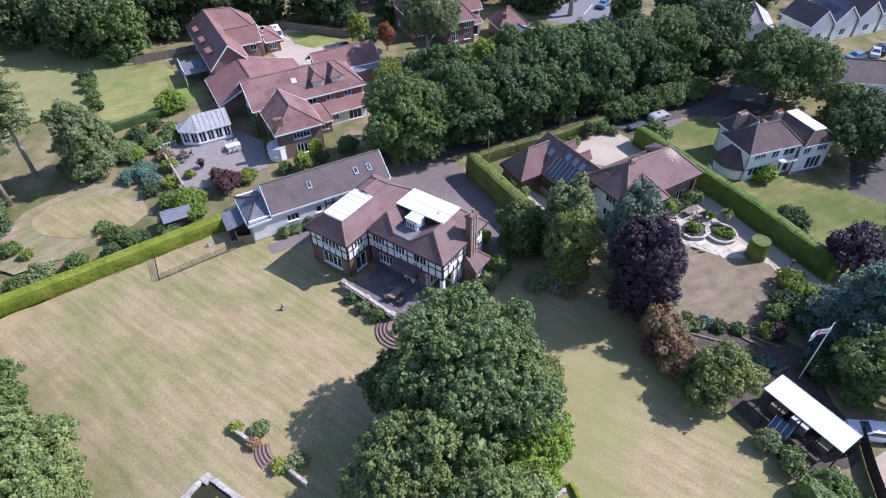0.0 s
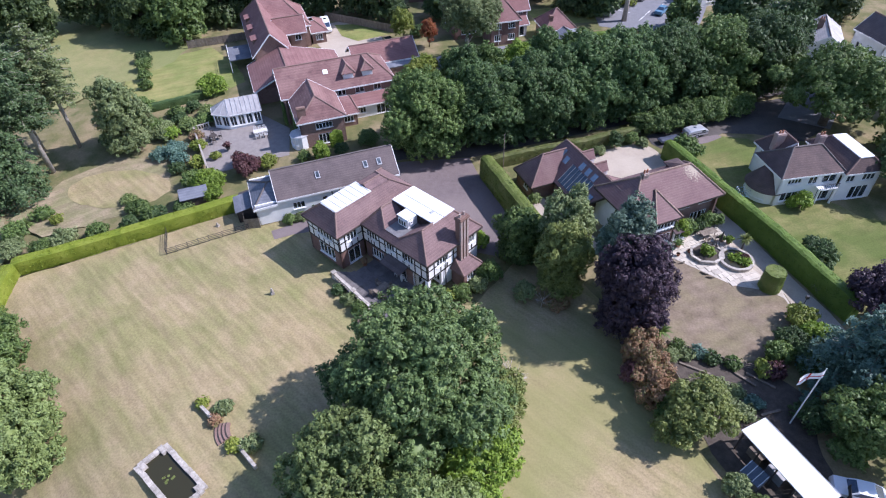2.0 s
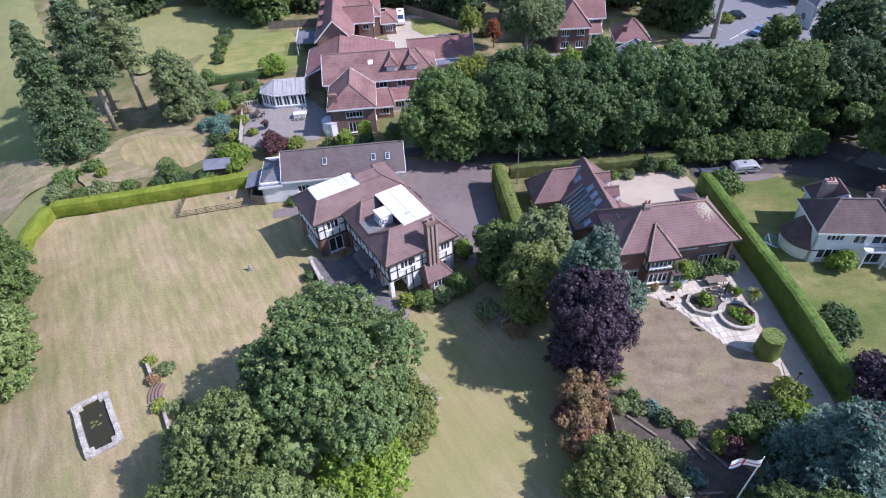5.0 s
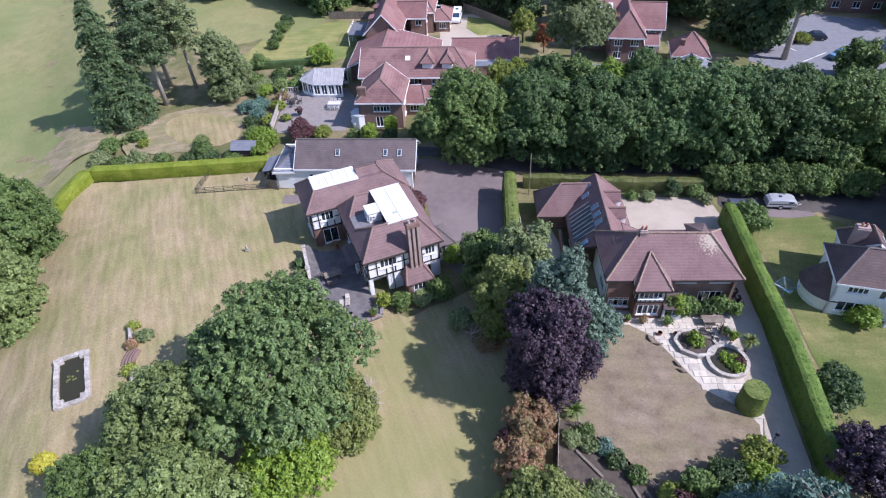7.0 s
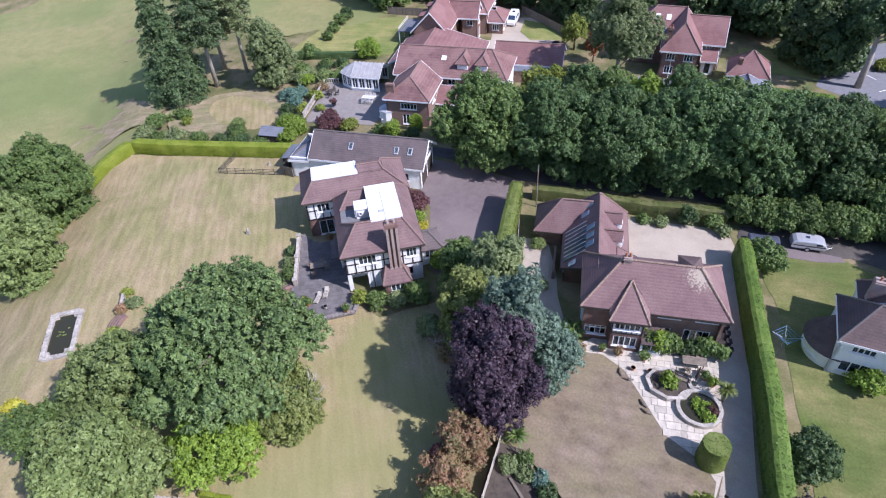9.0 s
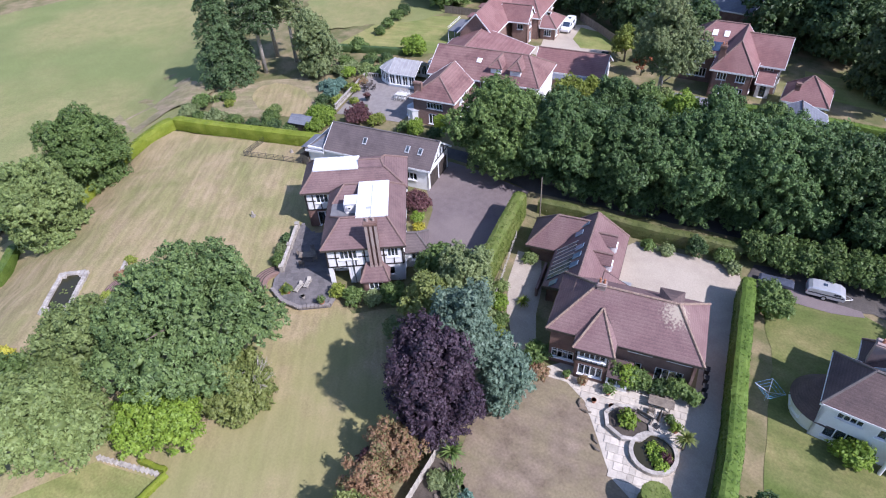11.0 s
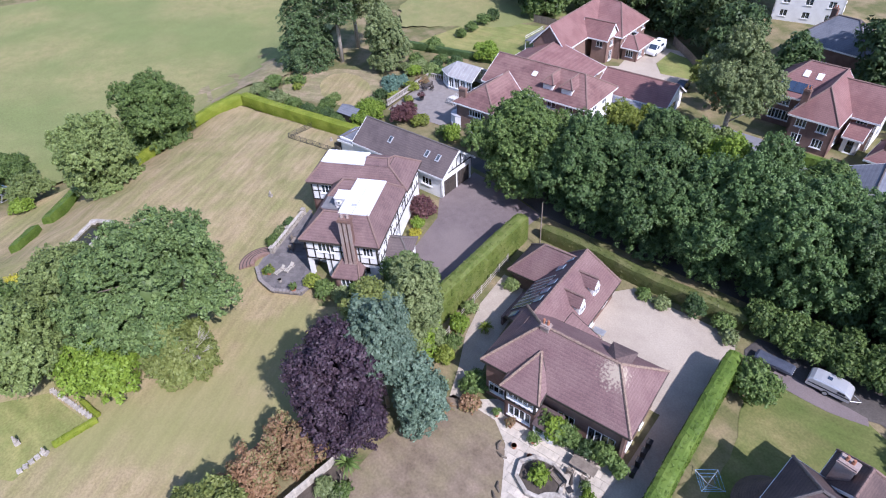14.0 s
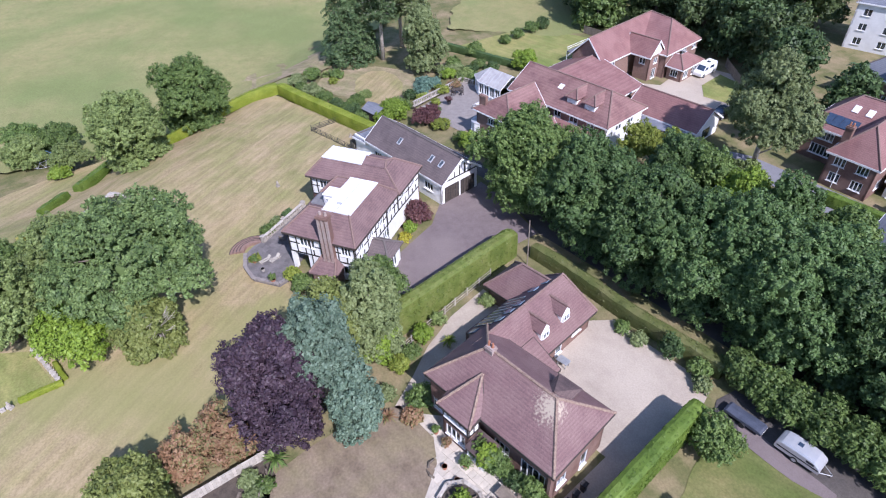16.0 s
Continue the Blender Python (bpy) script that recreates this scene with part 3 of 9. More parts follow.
def hip(x0, y0, x1, y1, ze, zr, a=None, b=None, along=None):
    """Planes of a hipped roof; a, b: how far the ridge stops short of each end (0: a gable)."""
    along = along or ("x" if x1 - x0 >= y1 - y0 else "y")
    if along == "x":
        h = (y1 - y0) / 2
        a, b = h if a is None else a, h if b is None else b
        r0, r1 = (x0 + a, (y0 + y1) / 2, zr), (x1 - b, (y0 + y1) / 2, zr)
        A, B, C, D = (x0, y0, ze), (x1, y0, ze), (x1, y1, ze), (x0, y1, ze)
        out = [[A, B, r1, r0], [C, D, r0, r1]]
        if a > 0.01:
            out.append([D, A, r0])
        if b > 0.01:
            out.append([B, C, r1])
        return out
    return [[(q, p, z) for p, q, z in f] for f in hip(y0, x0, y1, x1, ze, zr, a, b, "x")]


def gable_wall(parent, p0, p1, z0, zr, material, th=0.2, name="gable_wall", off=0.0):
    """The triangle under a gable, with its thickness."""
    p0, p1 = Vector((*p0, z0)), Vector((*p1, z0))
    d = (p1 - p0).normalized()
    nrm = Vector((d.y, -d.x, 0))
    t = p0.lerp(p1, 0.5 + off)
    t.z = zr
    V = [tuple(p) for p in (p0, p1, t, p0 - nrm * th, p1 - nrm * th, t - nrm * th)]
    return mesh_ob(name, V, [(0, 1, 2), (5, 4, 3), (0, 3, 4, 1), (1, 4, 5, 2), (2, 5, 3, 0)], material, parent)


def chimney(parent, x, y, z0, z1, sx=0.9, sy=0.6, material=None, pots=2, rz=0.0):
    V, F = [], []
    mm = pose(x, y, 0, 0, 0, rz)
    box_v(V, F, -sx / 2, -sy / 2, z0, sx / 2, sy / 2, z1 - 0.35, mm)
    box_v(V, F, -sx / 2 - 0.06, -sy / 2 - 0.06, z1 - 0.352, sx / 2 + 0.06, sy / 2 + 0.06, z1 - 0.15, mm)
    box_v(V, F, -sx / 2, -sy / 2, z1 - 0.152, sx / 2, sy / 2, z1, mm)
    ob = mesh_ob("chimney", V, F, material or M["brick"], parent)
    for i in range(pots):
        V, F = [], []
        ring_v(V, F, 0.13, 0.1, z1 - 0.02, z1 + 0.45, 10, mm @ Matrix.Translation(((i - (pots - 1) / 2) * 0.4, 0, 0)))
        mesh_ob("chimney_pot", V, F, M["terracotta"], ob)
    return ob


# ---- plants ----
def leaves_mesh(name, C, N, S, rng, material, cores=()):
    """Leaf sprays: a bent four-sided blade at each centre C, facing about N, of size S; and the dense inside of the crown."""
    k = len(C)
    nrm = N + rng.normal(0, 0.45, (k, 3))
    nrm /= np.linalg.norm(nrm, axis=1)[:, None]
    r = rng.normal(0, 1, (k, 3))
    u = np.cross(nrm, r)
    u /= np.linalg.norm(u, axis=1)[:, None] + 1e-9
    v = np.cross(nrm, u)
    S = S[:, None]
    a, b = rng.uniform(0.8, 1.3, (k, 1)), rng.uniform(0.55, 0.9, (k, 1))
    P = np.stack([C - u * S * a + v * S * b * 0.5, C - v * S * b + nrm * S * 0.15, C + u * S * a + v * S * b * 0.5], 1).reshape(-1, 3)
    verts = P
    quads = np.arange(3 * k).reshape(-1, 3)
    tri_v, tri_f = [], []
    base = len(P)
    for c, rad in cores:
        bm = bmesh.new()
        bmesh.ops.create_icosphere(bm, subdivisions=2, radius=1.0)
        for w in bm.verts:
            w.co *= 0.9 + 0.2 * noise.noise(w.co * 2.0 + Vector(c))
            tri_v.append((c[0] + w.co.x * rad[0], c[1] + w.co.y * rad[1], c[2] + w.co.z * rad[2]))
        o = base + len(tri_v) - len(bm.verts)
        for f in bm.faces:
            tri_f.append([o + w.index for w in f.verts])
        bm.free()
    allv = np.concatenate([verts, np.array(tri_v, float).reshape(-1, 3)])
    me = bpy.data.meshes.new(name)
    nq, nt = len(quads), len(tri_f)
    me.vertices.add(len(allv))
    me.vertices.foreach_set("co", allv.astype(np.float32).ravel())
    loops = np.concatenate([quads.ravel(), np.array(tri_f, int).reshape(-1)])
    me.loops.add(len(loops))
    me.loops.foreach_set("vertex_index", loops.astype(np.int32))
    me.polygons.add(nq + nt)
    me.polygons.foreach_set("loop_start", (np.arange(nq + nt) * 3).astype(np.int32))
    me.update(calc_edges=True)
    me.materials.append(material)
    return me


def fib(n, rng):
    i = np.arange(n) + 0.5
    ph = np.arccos(1 - 2 * i / n)
    th = np.pi * (1 + 5 ** 0.5) * i + rng.uniform(0, 6.28)
    return np.stack([np.cos(th) * np.sin(ph), np.sin(th) * np.sin(ph), np.cos(ph)], 1)


def crown_mesh(name, lobes, material, seed, leaf=0.2, clump=0.7, per=22, low=-0.4, puff=0.55):
    """A crown of lobes, each set with clumps of leaf sprays; clumps inside other lobes are left out."""
    rng = np.random.default_rng(seed)
    Cs, Ns = [], []
    LC = np.array([l[0] for l in lobes], float)
    LR = np.array([l[1] for l in lobes], float)
    for i, (c, r) in enumerate(zip(LC, LR)):
        area = 4 * np.pi * ((r[0] * r[1]) ** 1.6 / 3 + 2 * (r[0] * r[2]) ** 1.6 / 3) ** (1 / 1.6)
        n = max(10, int(area / clump ** 2 * 1.15))
        d = fib(n, rng) + rng.normal(0, 0.12, (n, 3))
        d /= np.linalg.norm(d, axis=1)[:, None]
        d = d[d[:, 2] > low]
        p = c + d * r * rng.uniform(0.66, 1.16, (len(d), 1))
        keep = np.ones(len(p), bool)
        for j in range(len(LC)):
            if j != i:
                q = (p - LC[j]) / LR[j]
                keep &= (q ** 2).sum(1) > 0.72
        p, d = p[keep], d[keep]
        Cs.append(p)
        Ns.append(d / r / np.linalg.norm(d / r, axis=1)[:, None])
    P, D = np.concatenate(Cs), np.concatenate(Ns)
    k = len(P)
    size = clump * rng.uniform(0.45, 0.8, (k, 1)) * puff * 1.6
    off = rng.normal(0, 1, (k, per, 3))
    off /= np.linalg.norm(off, axis=2)[:, :, None]
    off += D[:, None, :] * 0.45
    C = P[:, None, :] + off * size[:, None, :] * rng.uniform(0.5, 1.0, (k, per, 1))
    N = off * 0.8 + D[:, None, :] * 0.5 + np.array([0, 0, 0.45])
    N /= np.linalg.norm(N, axis=2)[:, :, None]
    S = leaf * rng.uniform(0.6, 1.35, k * per)
    cores = [(tuple(c), tuple(r * 0.62)) for c, r in zip(LC, LR)]
    return leaves_mesh(name, C.reshape(-1, 3), N.reshape(-1, 3), S, rng, material, cores)


def lobes_round(r, rz, zc, n, seed, spread=0.58, size=0.5, skirt=False):
    """Lobes for a broad, rounded, uneven crown."""
    rng = np.random.default_rng(seed + 77)
    out = [((0, 0, zc), (r * 0.74, r * 0.74, rz * 0.78))]
    n = int(n * 2.2)
    for d in fib(n, rng) + rng.normal(0, 0.1, (n, 3)):
        if d[2] < -0.55:
            continue
        s = size * 0.66 * rng.uniform(0.5, 1.35)
        k = (spread + 0.12) * rng.uniform(0.8, 1.2)
        out.append(((d[0] * r * k, d[1] * r * k, zc + d[2] * rz * k), (r * s, r * s, rz * s)))
    if skirt:
        for i in range(7):
            a = 6.283 * i / 7 + rng.uniform(-0.3, 0.3)
            q = r * rng.uniform(0.45, 0.62)
            out.append(((q * math.cos(a), q * math.sin(a), max(zc - rz * rng.uniform(0.6, 0.85), r * 0.25)), (r * 0.36, r * 0.36, rz * 0.34)))
    return out


def bough_mesh(name, boughs, material, seed, leaf=0.17, dens=46):
    """Open conifer foliage: flat sprays of needles along each bough, wider in the middle, hanging at the tip."""
    rng = np.random.default_rng(seed)
    C, N = [], []
    for a, z, ln, rise, droop in boughs:
        n = max(12, int(dens * ln))
        t = rng.uniform(0.12, 1.0, n) ** 0.8
        w = ln * 0.30 * np.sin(np.pi * np.clip(0.12 + 0.8 * t, 0, 1)) + 0.12
        o = rng.normal(0, 0.5, n) * w
        # sprays gather into tufts along the bough
        t = t + 0.05 * np.sin(t * 19 + a * 7)
        x, y = ln * t * math.cos(a) - o * math.sin(a), ln * t * math.sin(a) + o * math.cos(a)
        zz = z + rise * ln * t - droop * ln * t * t - 0.16 * np.abs(o) - rng.exponential(0.14, n) * (0.5 + t)
        C.append(np.stack([x, y, zz], 1))
        nn = rng.normal(0, 0.35, (n, 3)) + np.array([0.35 * math.cos(a), 0.35 * math.sin(a), 1.0])
        N.append(nn / np.linalg.norm(nn, axis=1)[:, None])
    C, N = np.concatenate(C), np.concatenate(N)
    return leaves_mesh(name, C, N, leaf * rng.uniform(0.6, 1.4, len(C)), rng, material)


def conifer(x, y, h, r, leafm, label, seed, z0, shape, trunk=0.3, lean=(0.0, 0.0), boughs=70, group="", dens=46):
    """A conifer with separate boughs: shape 'spire' hangs to the ground, 'pine' keeps a flat-topped head on a bare trunk, 'cedar' spreads in tiers."""
    rnd = random.Random(seed)
    t = thing("conifer" if shape != "cedar" else "cedar", label, "tree", pose(x, y, gz(x, y)), group)
    B, a = [], rnd.uniform(0, 6.28)
    for i in range(boughs):
        u = (i + rnd.uniform(0, 1)) / boughs
        a += 2.4 + rnd.uniform(-0.5, 0.5)
        z = z0 + (h - z0) * u
        if shape == "spire":
            ln, rise, droop = r * (1 - u) ** 0.6 * rnd.uniform(0.7, 1.12) + 0.35, 0.12, rnd.uniform(0.42, 0.62)
        elif shape == "cedar":
            z = z0 + (h - z0) * (round(u * 7) / 7 + rnd.uniform(-0.03, 0.03))
            ln, rise, droop = r * (1 - 0.72 * u) * rnd.uniform(0.6, 1.15), 0.18, rnd.uniform(0.15, 0.3)
        else:
            ln, rise, droop = r * (0.45 + 0.55 * math.sin(math.pi * min(1, 0.25 + 0.7 * u))) * (1 - 0.45 * u * u) * rnd.uniform(0.5, 1.1), 0.3, rnd.uniform(0.12, 0.4)
        B.append((a, z, ln, rise, droop))
    ob = new("crown", bough_mesh("crown", B, L[leafm], seed, dens=dens))
    ob.parent = t
    V, F = [], []
    tube_v(V, F, [(lean[0], lean[1], -0.1), (lean[0] * 0.6, lean[1] * 0.6, h * 0.35), (lean[0] * 0.2, lean[1] * 0.2, h * 0.7), (0, 0, h * 0.98)], [trunk * 1.3, trunk, trunk * 0.6, 0.04], 9)
    for a, z, ln, rise, droop in B:
        k = 1 - z / h
        pts = [(lean[0] * 0.5 * k + ln * q * math.cos(a), lean[1] * 0.5 * k + ln * q * math.sin(a), z + rise * ln * q - droop * ln * q * q) for q in (0, 0.45, 0.9)]
        tube_v(V, F, pts, [0.06 + 0.05 * k, 0.045, 0.015], 5)
    mesh_ob("trunk", V, F, M["palebark"] if shape == "pine" else M["bark"], t, smooth=True)
    return t


def trunk_mesh(h, r0, limbs, seed, spread, zl):
    rnd = random.Random(seed)
    V, F = [], []
    pts = [(0, 0, -0.1), (rnd.uniform(-0.1, 0.1), rnd.uniform(-0.1, 0.1), h * 0.35), (rnd.uniform(-0.3, 0.3), rnd.uniform(-0.3, 0.3), h * 0.7), (0, 0, h)]
    tube_v(V, F, pts, [r0 * 1.25, r0, r0 * 0.6, r0 * 0.15], 9)
    for i in range(limbs):
        a = 6.28 * i / limbs + rnd.uniform(-0.4, 0.4)
        z = zl + (h - zl) * rnd.uniform(0.0, 0.6)
        e = spread * rnd.uniform(0.5, 0.9)
        tube_v(V, F, [(0, 0, z), (0.5 * e * math.cos(a), 0.5 * e * math.sin(a), z + 0.35 * e), (e * math.cos(a), e * math.sin(a), z + 0.6 * e)], [r0 * 0.45, r0 * 0.28, r0 * 0.08], 6)
    return V, F


def tree(x, y, h, r, leafm, label, seed, name="tree", category="tree", n=9, leaf=0.14, clump=0.62, per=38, z0=None, bark=None, group="", spread=0.58, size=0.5, tr=None, sx=1.0, turn=0.0, skirt=False):
    base = gz(x, y)
    t = thing(name, label, category, pose(x, y, base, 0, 0, turn) @ Matrix.Diagonal((sx, 1, 1, 1)), group)
    z0 = h * 0.18 if z0 is None else z0
    rzz = (h - z0) / 2
    lobes = lobes_round(r, rzz, h - rzz * 1.02, n, seed, spread, size, skirt)
    ob = new("crown", crown_mesh("crown", lobes, L[leafm], seed, leaf, clump, per))
    ob.parent = t
    V, F = trunk_mesh(h * 0.8, tr or max(0.09, r * 0.065), 5, seed, r * 0.8, max(z0, h * 0.2))
    mesh_ob("trunk", V, F, bark or M["bark"], t, smooth=True)
    return t


def shrub(x, y, h, r, leafm, label, seed, name="shrub", category="shrub", group="", n=5, leaf=0.12, clump=0.42, per=24, sx=1.0, turn=0.0):
    t = thing(name, label, category, pose(x, y, gz(x, y), 0, 0, turn) @ Matrix.Diagonal((sx, 1, 1, 1)), group)
    lobes = lobes_round(r, h * 0.55, h * 0.48, n, seed, 0.5, 0.58)
    ob = new("foliage", crown_mesh("foliage", lobes, L[leafm], seed, leaf, clump, per, low=-0.45))
    ob.parent = t
    V, F = trunk_mesh(h * 0.6, max(0.04, r * 0.05), 4, seed, r * 0.6, h * 0.15)
    mesh_ob("stem", V, F, M["bark"], t, smooth=True)
    return t


def hedge(path, width, height, leafm, label, seed, name="hedge", jit=0.05, leaf=0.085, dens=52, top=None, group="", kind="structure"):
    """A clipped hedge along a path: a dense body with slightly uneven faces, set with small leaf sprays."""
    rng = np.random.default_rng(seed)
    rnd = random.Random(seed)
    V, F, C, N = [], [], [], []
    pts = [Vector((*p, 0)) for p in path]
    samples = []
    for i, (a, b) in enumerate(zip(pts, pts[1:])):
        k = max(1, int((b - a).length / 0.8))
        for j in range(k + (1 if i == len(pts) - 2 else 0)):
            samples.append(a.lerp(b, j / k))
    prof = [(-0.5, 0.0), (-0.52, 0.35), (-0.5, 0.7), (-0.44, 0.96), (-0.2, 1.01), (0.2, 1.01), (0.44, 0.96), (0.5, 0.7), (0.52, 0.35), (0.5, 0.0)]
    npf = len(prof)
    for i, p in enumerate(samples):
        d = (samples[min(i + 1, len(samples) - 1)] - samples[max(i - 1, 0)]).normalized()
        side = Vector((-d.y, d.x, 0))
        hh = height * (1 + 0.03 * noise.noise(p * 0.25))
        endf = 0.93 if i in (0, len(samples) - 1) else 1.0
        for u, w in prof:
            q = p + side * (u * width * endf)
            z = gz(q.x, q.y) - (0.05 if w == 0 else 0) + w * hh * endf
            o = jit * noise.noise(Vector((q.x * 1.3, q.y * 1.3, z * 1.3))) * 1.5
            V.append((q.x + side.x * o, q.y + side.y * o, z + (o if w > 0.9 else 0)))
    for i in range(len(samples) - 1):
        for j in range(npf - 1):
            F.append((i * npf + j, (i + 1) * npf + j, (i + 1) * npf + j + 1, i * npf + j + 1))
    F.append(tuple(range(npf)))
    F.append(tuple(reversed(range((len(samples) - 1) * npf, len(samples) * npf))))
    A = np.array(V)
    for f in F:
        p = A[list(f)]
        if len(f) == 4:
            nr = np.cross(p[2] - p[0], p[3] - p[1])
            ar = np.linalg.norm(nr) / 2
            k = rng.poisson(ar * dens)
            w = rng.dirichlet((1, 1, 1, 1), k)
        else:
            nr = np.cross(p[3] - p[0], p[6] - p[0])
            ar = np.linalg.norm(nr) 
            k = rng.poisson(ar * dens)
            w = rng.dirichlet([1] * len(f), k)
        nr = nr / (np.linalg.norm(nr) + 1e-9)
        C.append(w @ p + nr * rng.uniform(-0.03, 0.06, (k, 1)))
        N.append(np.repeat(nr[None], k, 0))
    C, N = np.concatenate(C), np.concatenate(N)
    cen = A.mean(0)
    t = thing(name, label, "hedge", None, group, kind)
    body = mesh_ob("hedge_body", V, F, L[leafm], t)
    me = leaves_mesh("hedge_leaves", C, N, leaf * rng.uniform(0.6, 1.3, len(C)), rng, L[leafm])
    ob = new("hedge_leaves", me)
    ob.parent = t
    tagged(ob, "", "", "", "stuff")
    return t

# ---- the ground ----
def ground_sheet():
    V, F = [], []
    xs = [-2500, -600, -250] + [-160 + 8 * i for i in range(46)] + [300, 600, 2500]
    ys = [-2500, -600, -200] + [-60 + 8 * i for i in range(36)] + [320, 700, 2500]
    for y in ys:
        for x in xs:
            w = (-x - 22) * 0.6 + (30 - y) * 0.8
            V.append((x, y, gz(x, y) - 0.6 * max(smooth01(0, 5, w) * smooth01(-12, -18, x), smooth01(-68, -74, x) * (1 - smooth01(84, 92, y)))))
    n = len(xs)
    for j in range(len(ys) - 1):
        for i in range(n - 1):
            F.append((j * n + i, j * n + i + 1, (j + 1) * n + i + 1, (j + 1) * n + i))
    return tagged(mesh_ob("ground", V, F, M["rough"], smooth=True), "rough mixed grass ground running to the horizon", "ground", "", "structure")


ground_sheet()
sheet("lawn", [(-54, 46), (-45, 51.5), (-36, 57), (-28.5, 61.2), (-20, 58), (-13, 60), (-6, 53), (-1, 46), (4, 47), (9, 56), (14, 55), (19, 48), (21.5, 40), (26, 31), (33, 18), (38, 5), (20, -6), (-10, -8), (-35, 2), (-42, 12), (-48, 24), (-51, 36)],
      M["lawn"], 0.03, "sun-dried brown and green mown lawn with faint stripes", "lawn", jit=0.15)
sheet("field", [(-57, 49), (-72, 62), (-100, 88), (-160, 130), (-160, -60), (-42, -40), (-46, 8), (-50, 22), (-55, 36)],
      M["field"], 0.012, "wide pale green field of short dry grass", "field", jit=0.6)
sheet("field_edge", [(-67.6, 37.2), (-74.3, 40.7), (-80.1, 50.0), (-74.8, 56.2), (-62.9, 57.3), (-59.3, 54.1), (-62.0, 50.5), (-62.1, 42.7), (-62.5, 39.6)], M["verge"], 0.06, "bare sandy strip along the field edge", "path", jit=0.5)
sheet("field", [(-84, 88), (-72, 84), (-61, 103), (-60, 128), (-110, 150), (-130, 120)], M["field"], 0.035, "dry brown meadow beyond the conifers", "field", jit=0.5)
sheet("lawn", [(-61, 81), (-46, 93), (-43, 97), (-47, 103), (-56, 111), (-64, 104), (-67, 99)], M["green"], 0.03, "green back lawn of the large red-roofed house", "lawn", jit=0.2)
sheet("lawn", [(-62, 57), (-55, 54), (-47, 59), (-42, 66), (-46, 72), (-54, 72), (-60, 66)], M["verge"], 0.08, "oval dry lawn among shrubs and conifers", "lawn", jit=0.3)
sheet("bare_circle", [(-50 + 8.0 * math.cos(a / 12 * 6.283), 65.0 + 4.4 * math.sin(a / 12 * 6.283)) for a in range(12)], M["lawn"], 0.16, "bare sandy circle worn in the oval lawn", "ground", jit=0.2)
sheet("driveway", [(-9, 66.5), (-12.5, 73.2), (-9, 74.5), (0.3, 76.5), (2.2, 72), (9.5, 58.5), (8, 55), (2.5, 56), (-1, 60), (-5, 64.5)], M["gravelA"], 0.035, "mauve gravel forecourt of the timbered house", "driveway")
sheet("lane", [(-40, 58.5), (-14, 73.5), (-9.5, 75), (0.5, 76.6), (28, 90.5), (45, 98.5), (58, 104), (57, 108), (40, 101), (22, 94), (-4, 80.5), (-20, 73.5)], M["tarmac"], 0.03, "dark tarmac lane strewn with leaves under oaks", "lane")
sheet("lawn", [(20.5, 55.5), (24.5, 57.8), (27, 57.5), (29.6, 55.9), (33, 53.6), (36.3, 53.3), (38.5, 52.4), (39, 49.5), (37, 46), (33.5, 43), (30, 42), (25, 43.5), (22.6, 47.5), (20.8, 51.5)], M["dead"], 0.04, "parched brown rounded lawn", "lawn", jit=0.06)
sheet("driveway", [(16, 78.8), (20, 80.5), (26, 83.5), (28, 81), (29.2, 78), (33.5, 70.3), (40.5, 54.5), (42.5, 50.5), (44, 46), (41.5, 45), (39.2, 49.5), (38.4, 53), (36, 56.3), (34.5, 60), (33.3, 64.5), (30, 71), (24.0, 67.6), (21.0, 66.2), (15.4, 76.2)], M["gravelB"], 0.035, "pale pinkish gravel drive of the russet-roofed house", "driveway")
sheet("path", [(8.0, 67.2), (10.6, 68.4), (14.4, 64.6), (16.6, 61.6), (19.4, 58.8), (21.6, 56.4), (20.6, 55.0), (17.8, 57.2), (14.4, 59.5), (13.0, 60.9), (11.0, 62.8)], M["gravelB"], 0.04, "pale gravel side path beside the hedge", "path")
sheet("lawn", [(30.5, 80.5), (36, 86.5), (42, 86), (45, 84), (44, 76), (52, 68), (62, 66), (66, 56), (54, 49), (46, 51), (44, 57), (35, 74.5)], M["shadelawn"], 0.03, "patchy green garden lawn of the white house, darkened for tree shade", "lawn", jit=0.15)
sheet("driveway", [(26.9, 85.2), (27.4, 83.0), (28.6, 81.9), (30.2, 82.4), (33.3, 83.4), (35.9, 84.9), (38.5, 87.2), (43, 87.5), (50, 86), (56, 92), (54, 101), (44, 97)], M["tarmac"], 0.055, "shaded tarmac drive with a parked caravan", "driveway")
sheet("verge", [(30.0, 83.2), (31.5, 84.5), (34.7, 85.5), (37.6, 86.7), (38.2, 86.1), (35.7, 84.2), (33.7, 83.3), (31.6, 82.5)], M["gravelA"], 0.065, "worn gravel strip along the edge of the drive", "verge", jit=0.1)
sheet("patio", [(-27, 74.5), (-37.5, 69), (-44.5, 79.5), (-36, 86), (-29.5, 82)], M["pinkpave"], 0.05, "grey-pink paved patio with a balustrade", "patio")
sheet("driveway", [(-36, 107), (-20, 110.5), (-17.5, 112), (-24, 121), (-32, 127), (-40, 122), (-33, 112)], M["gravelB"], 0.032, "sandy forecourt behind the large red-roofed house", "driveway")
sheet("lawn", [(-33.8, 124.2), (-24, 126), (-20, 121), (-26.8, 116.4), (-30.8, 118.6)], M["green"], 0.06, "small green lawn edged with timber", "lawn")
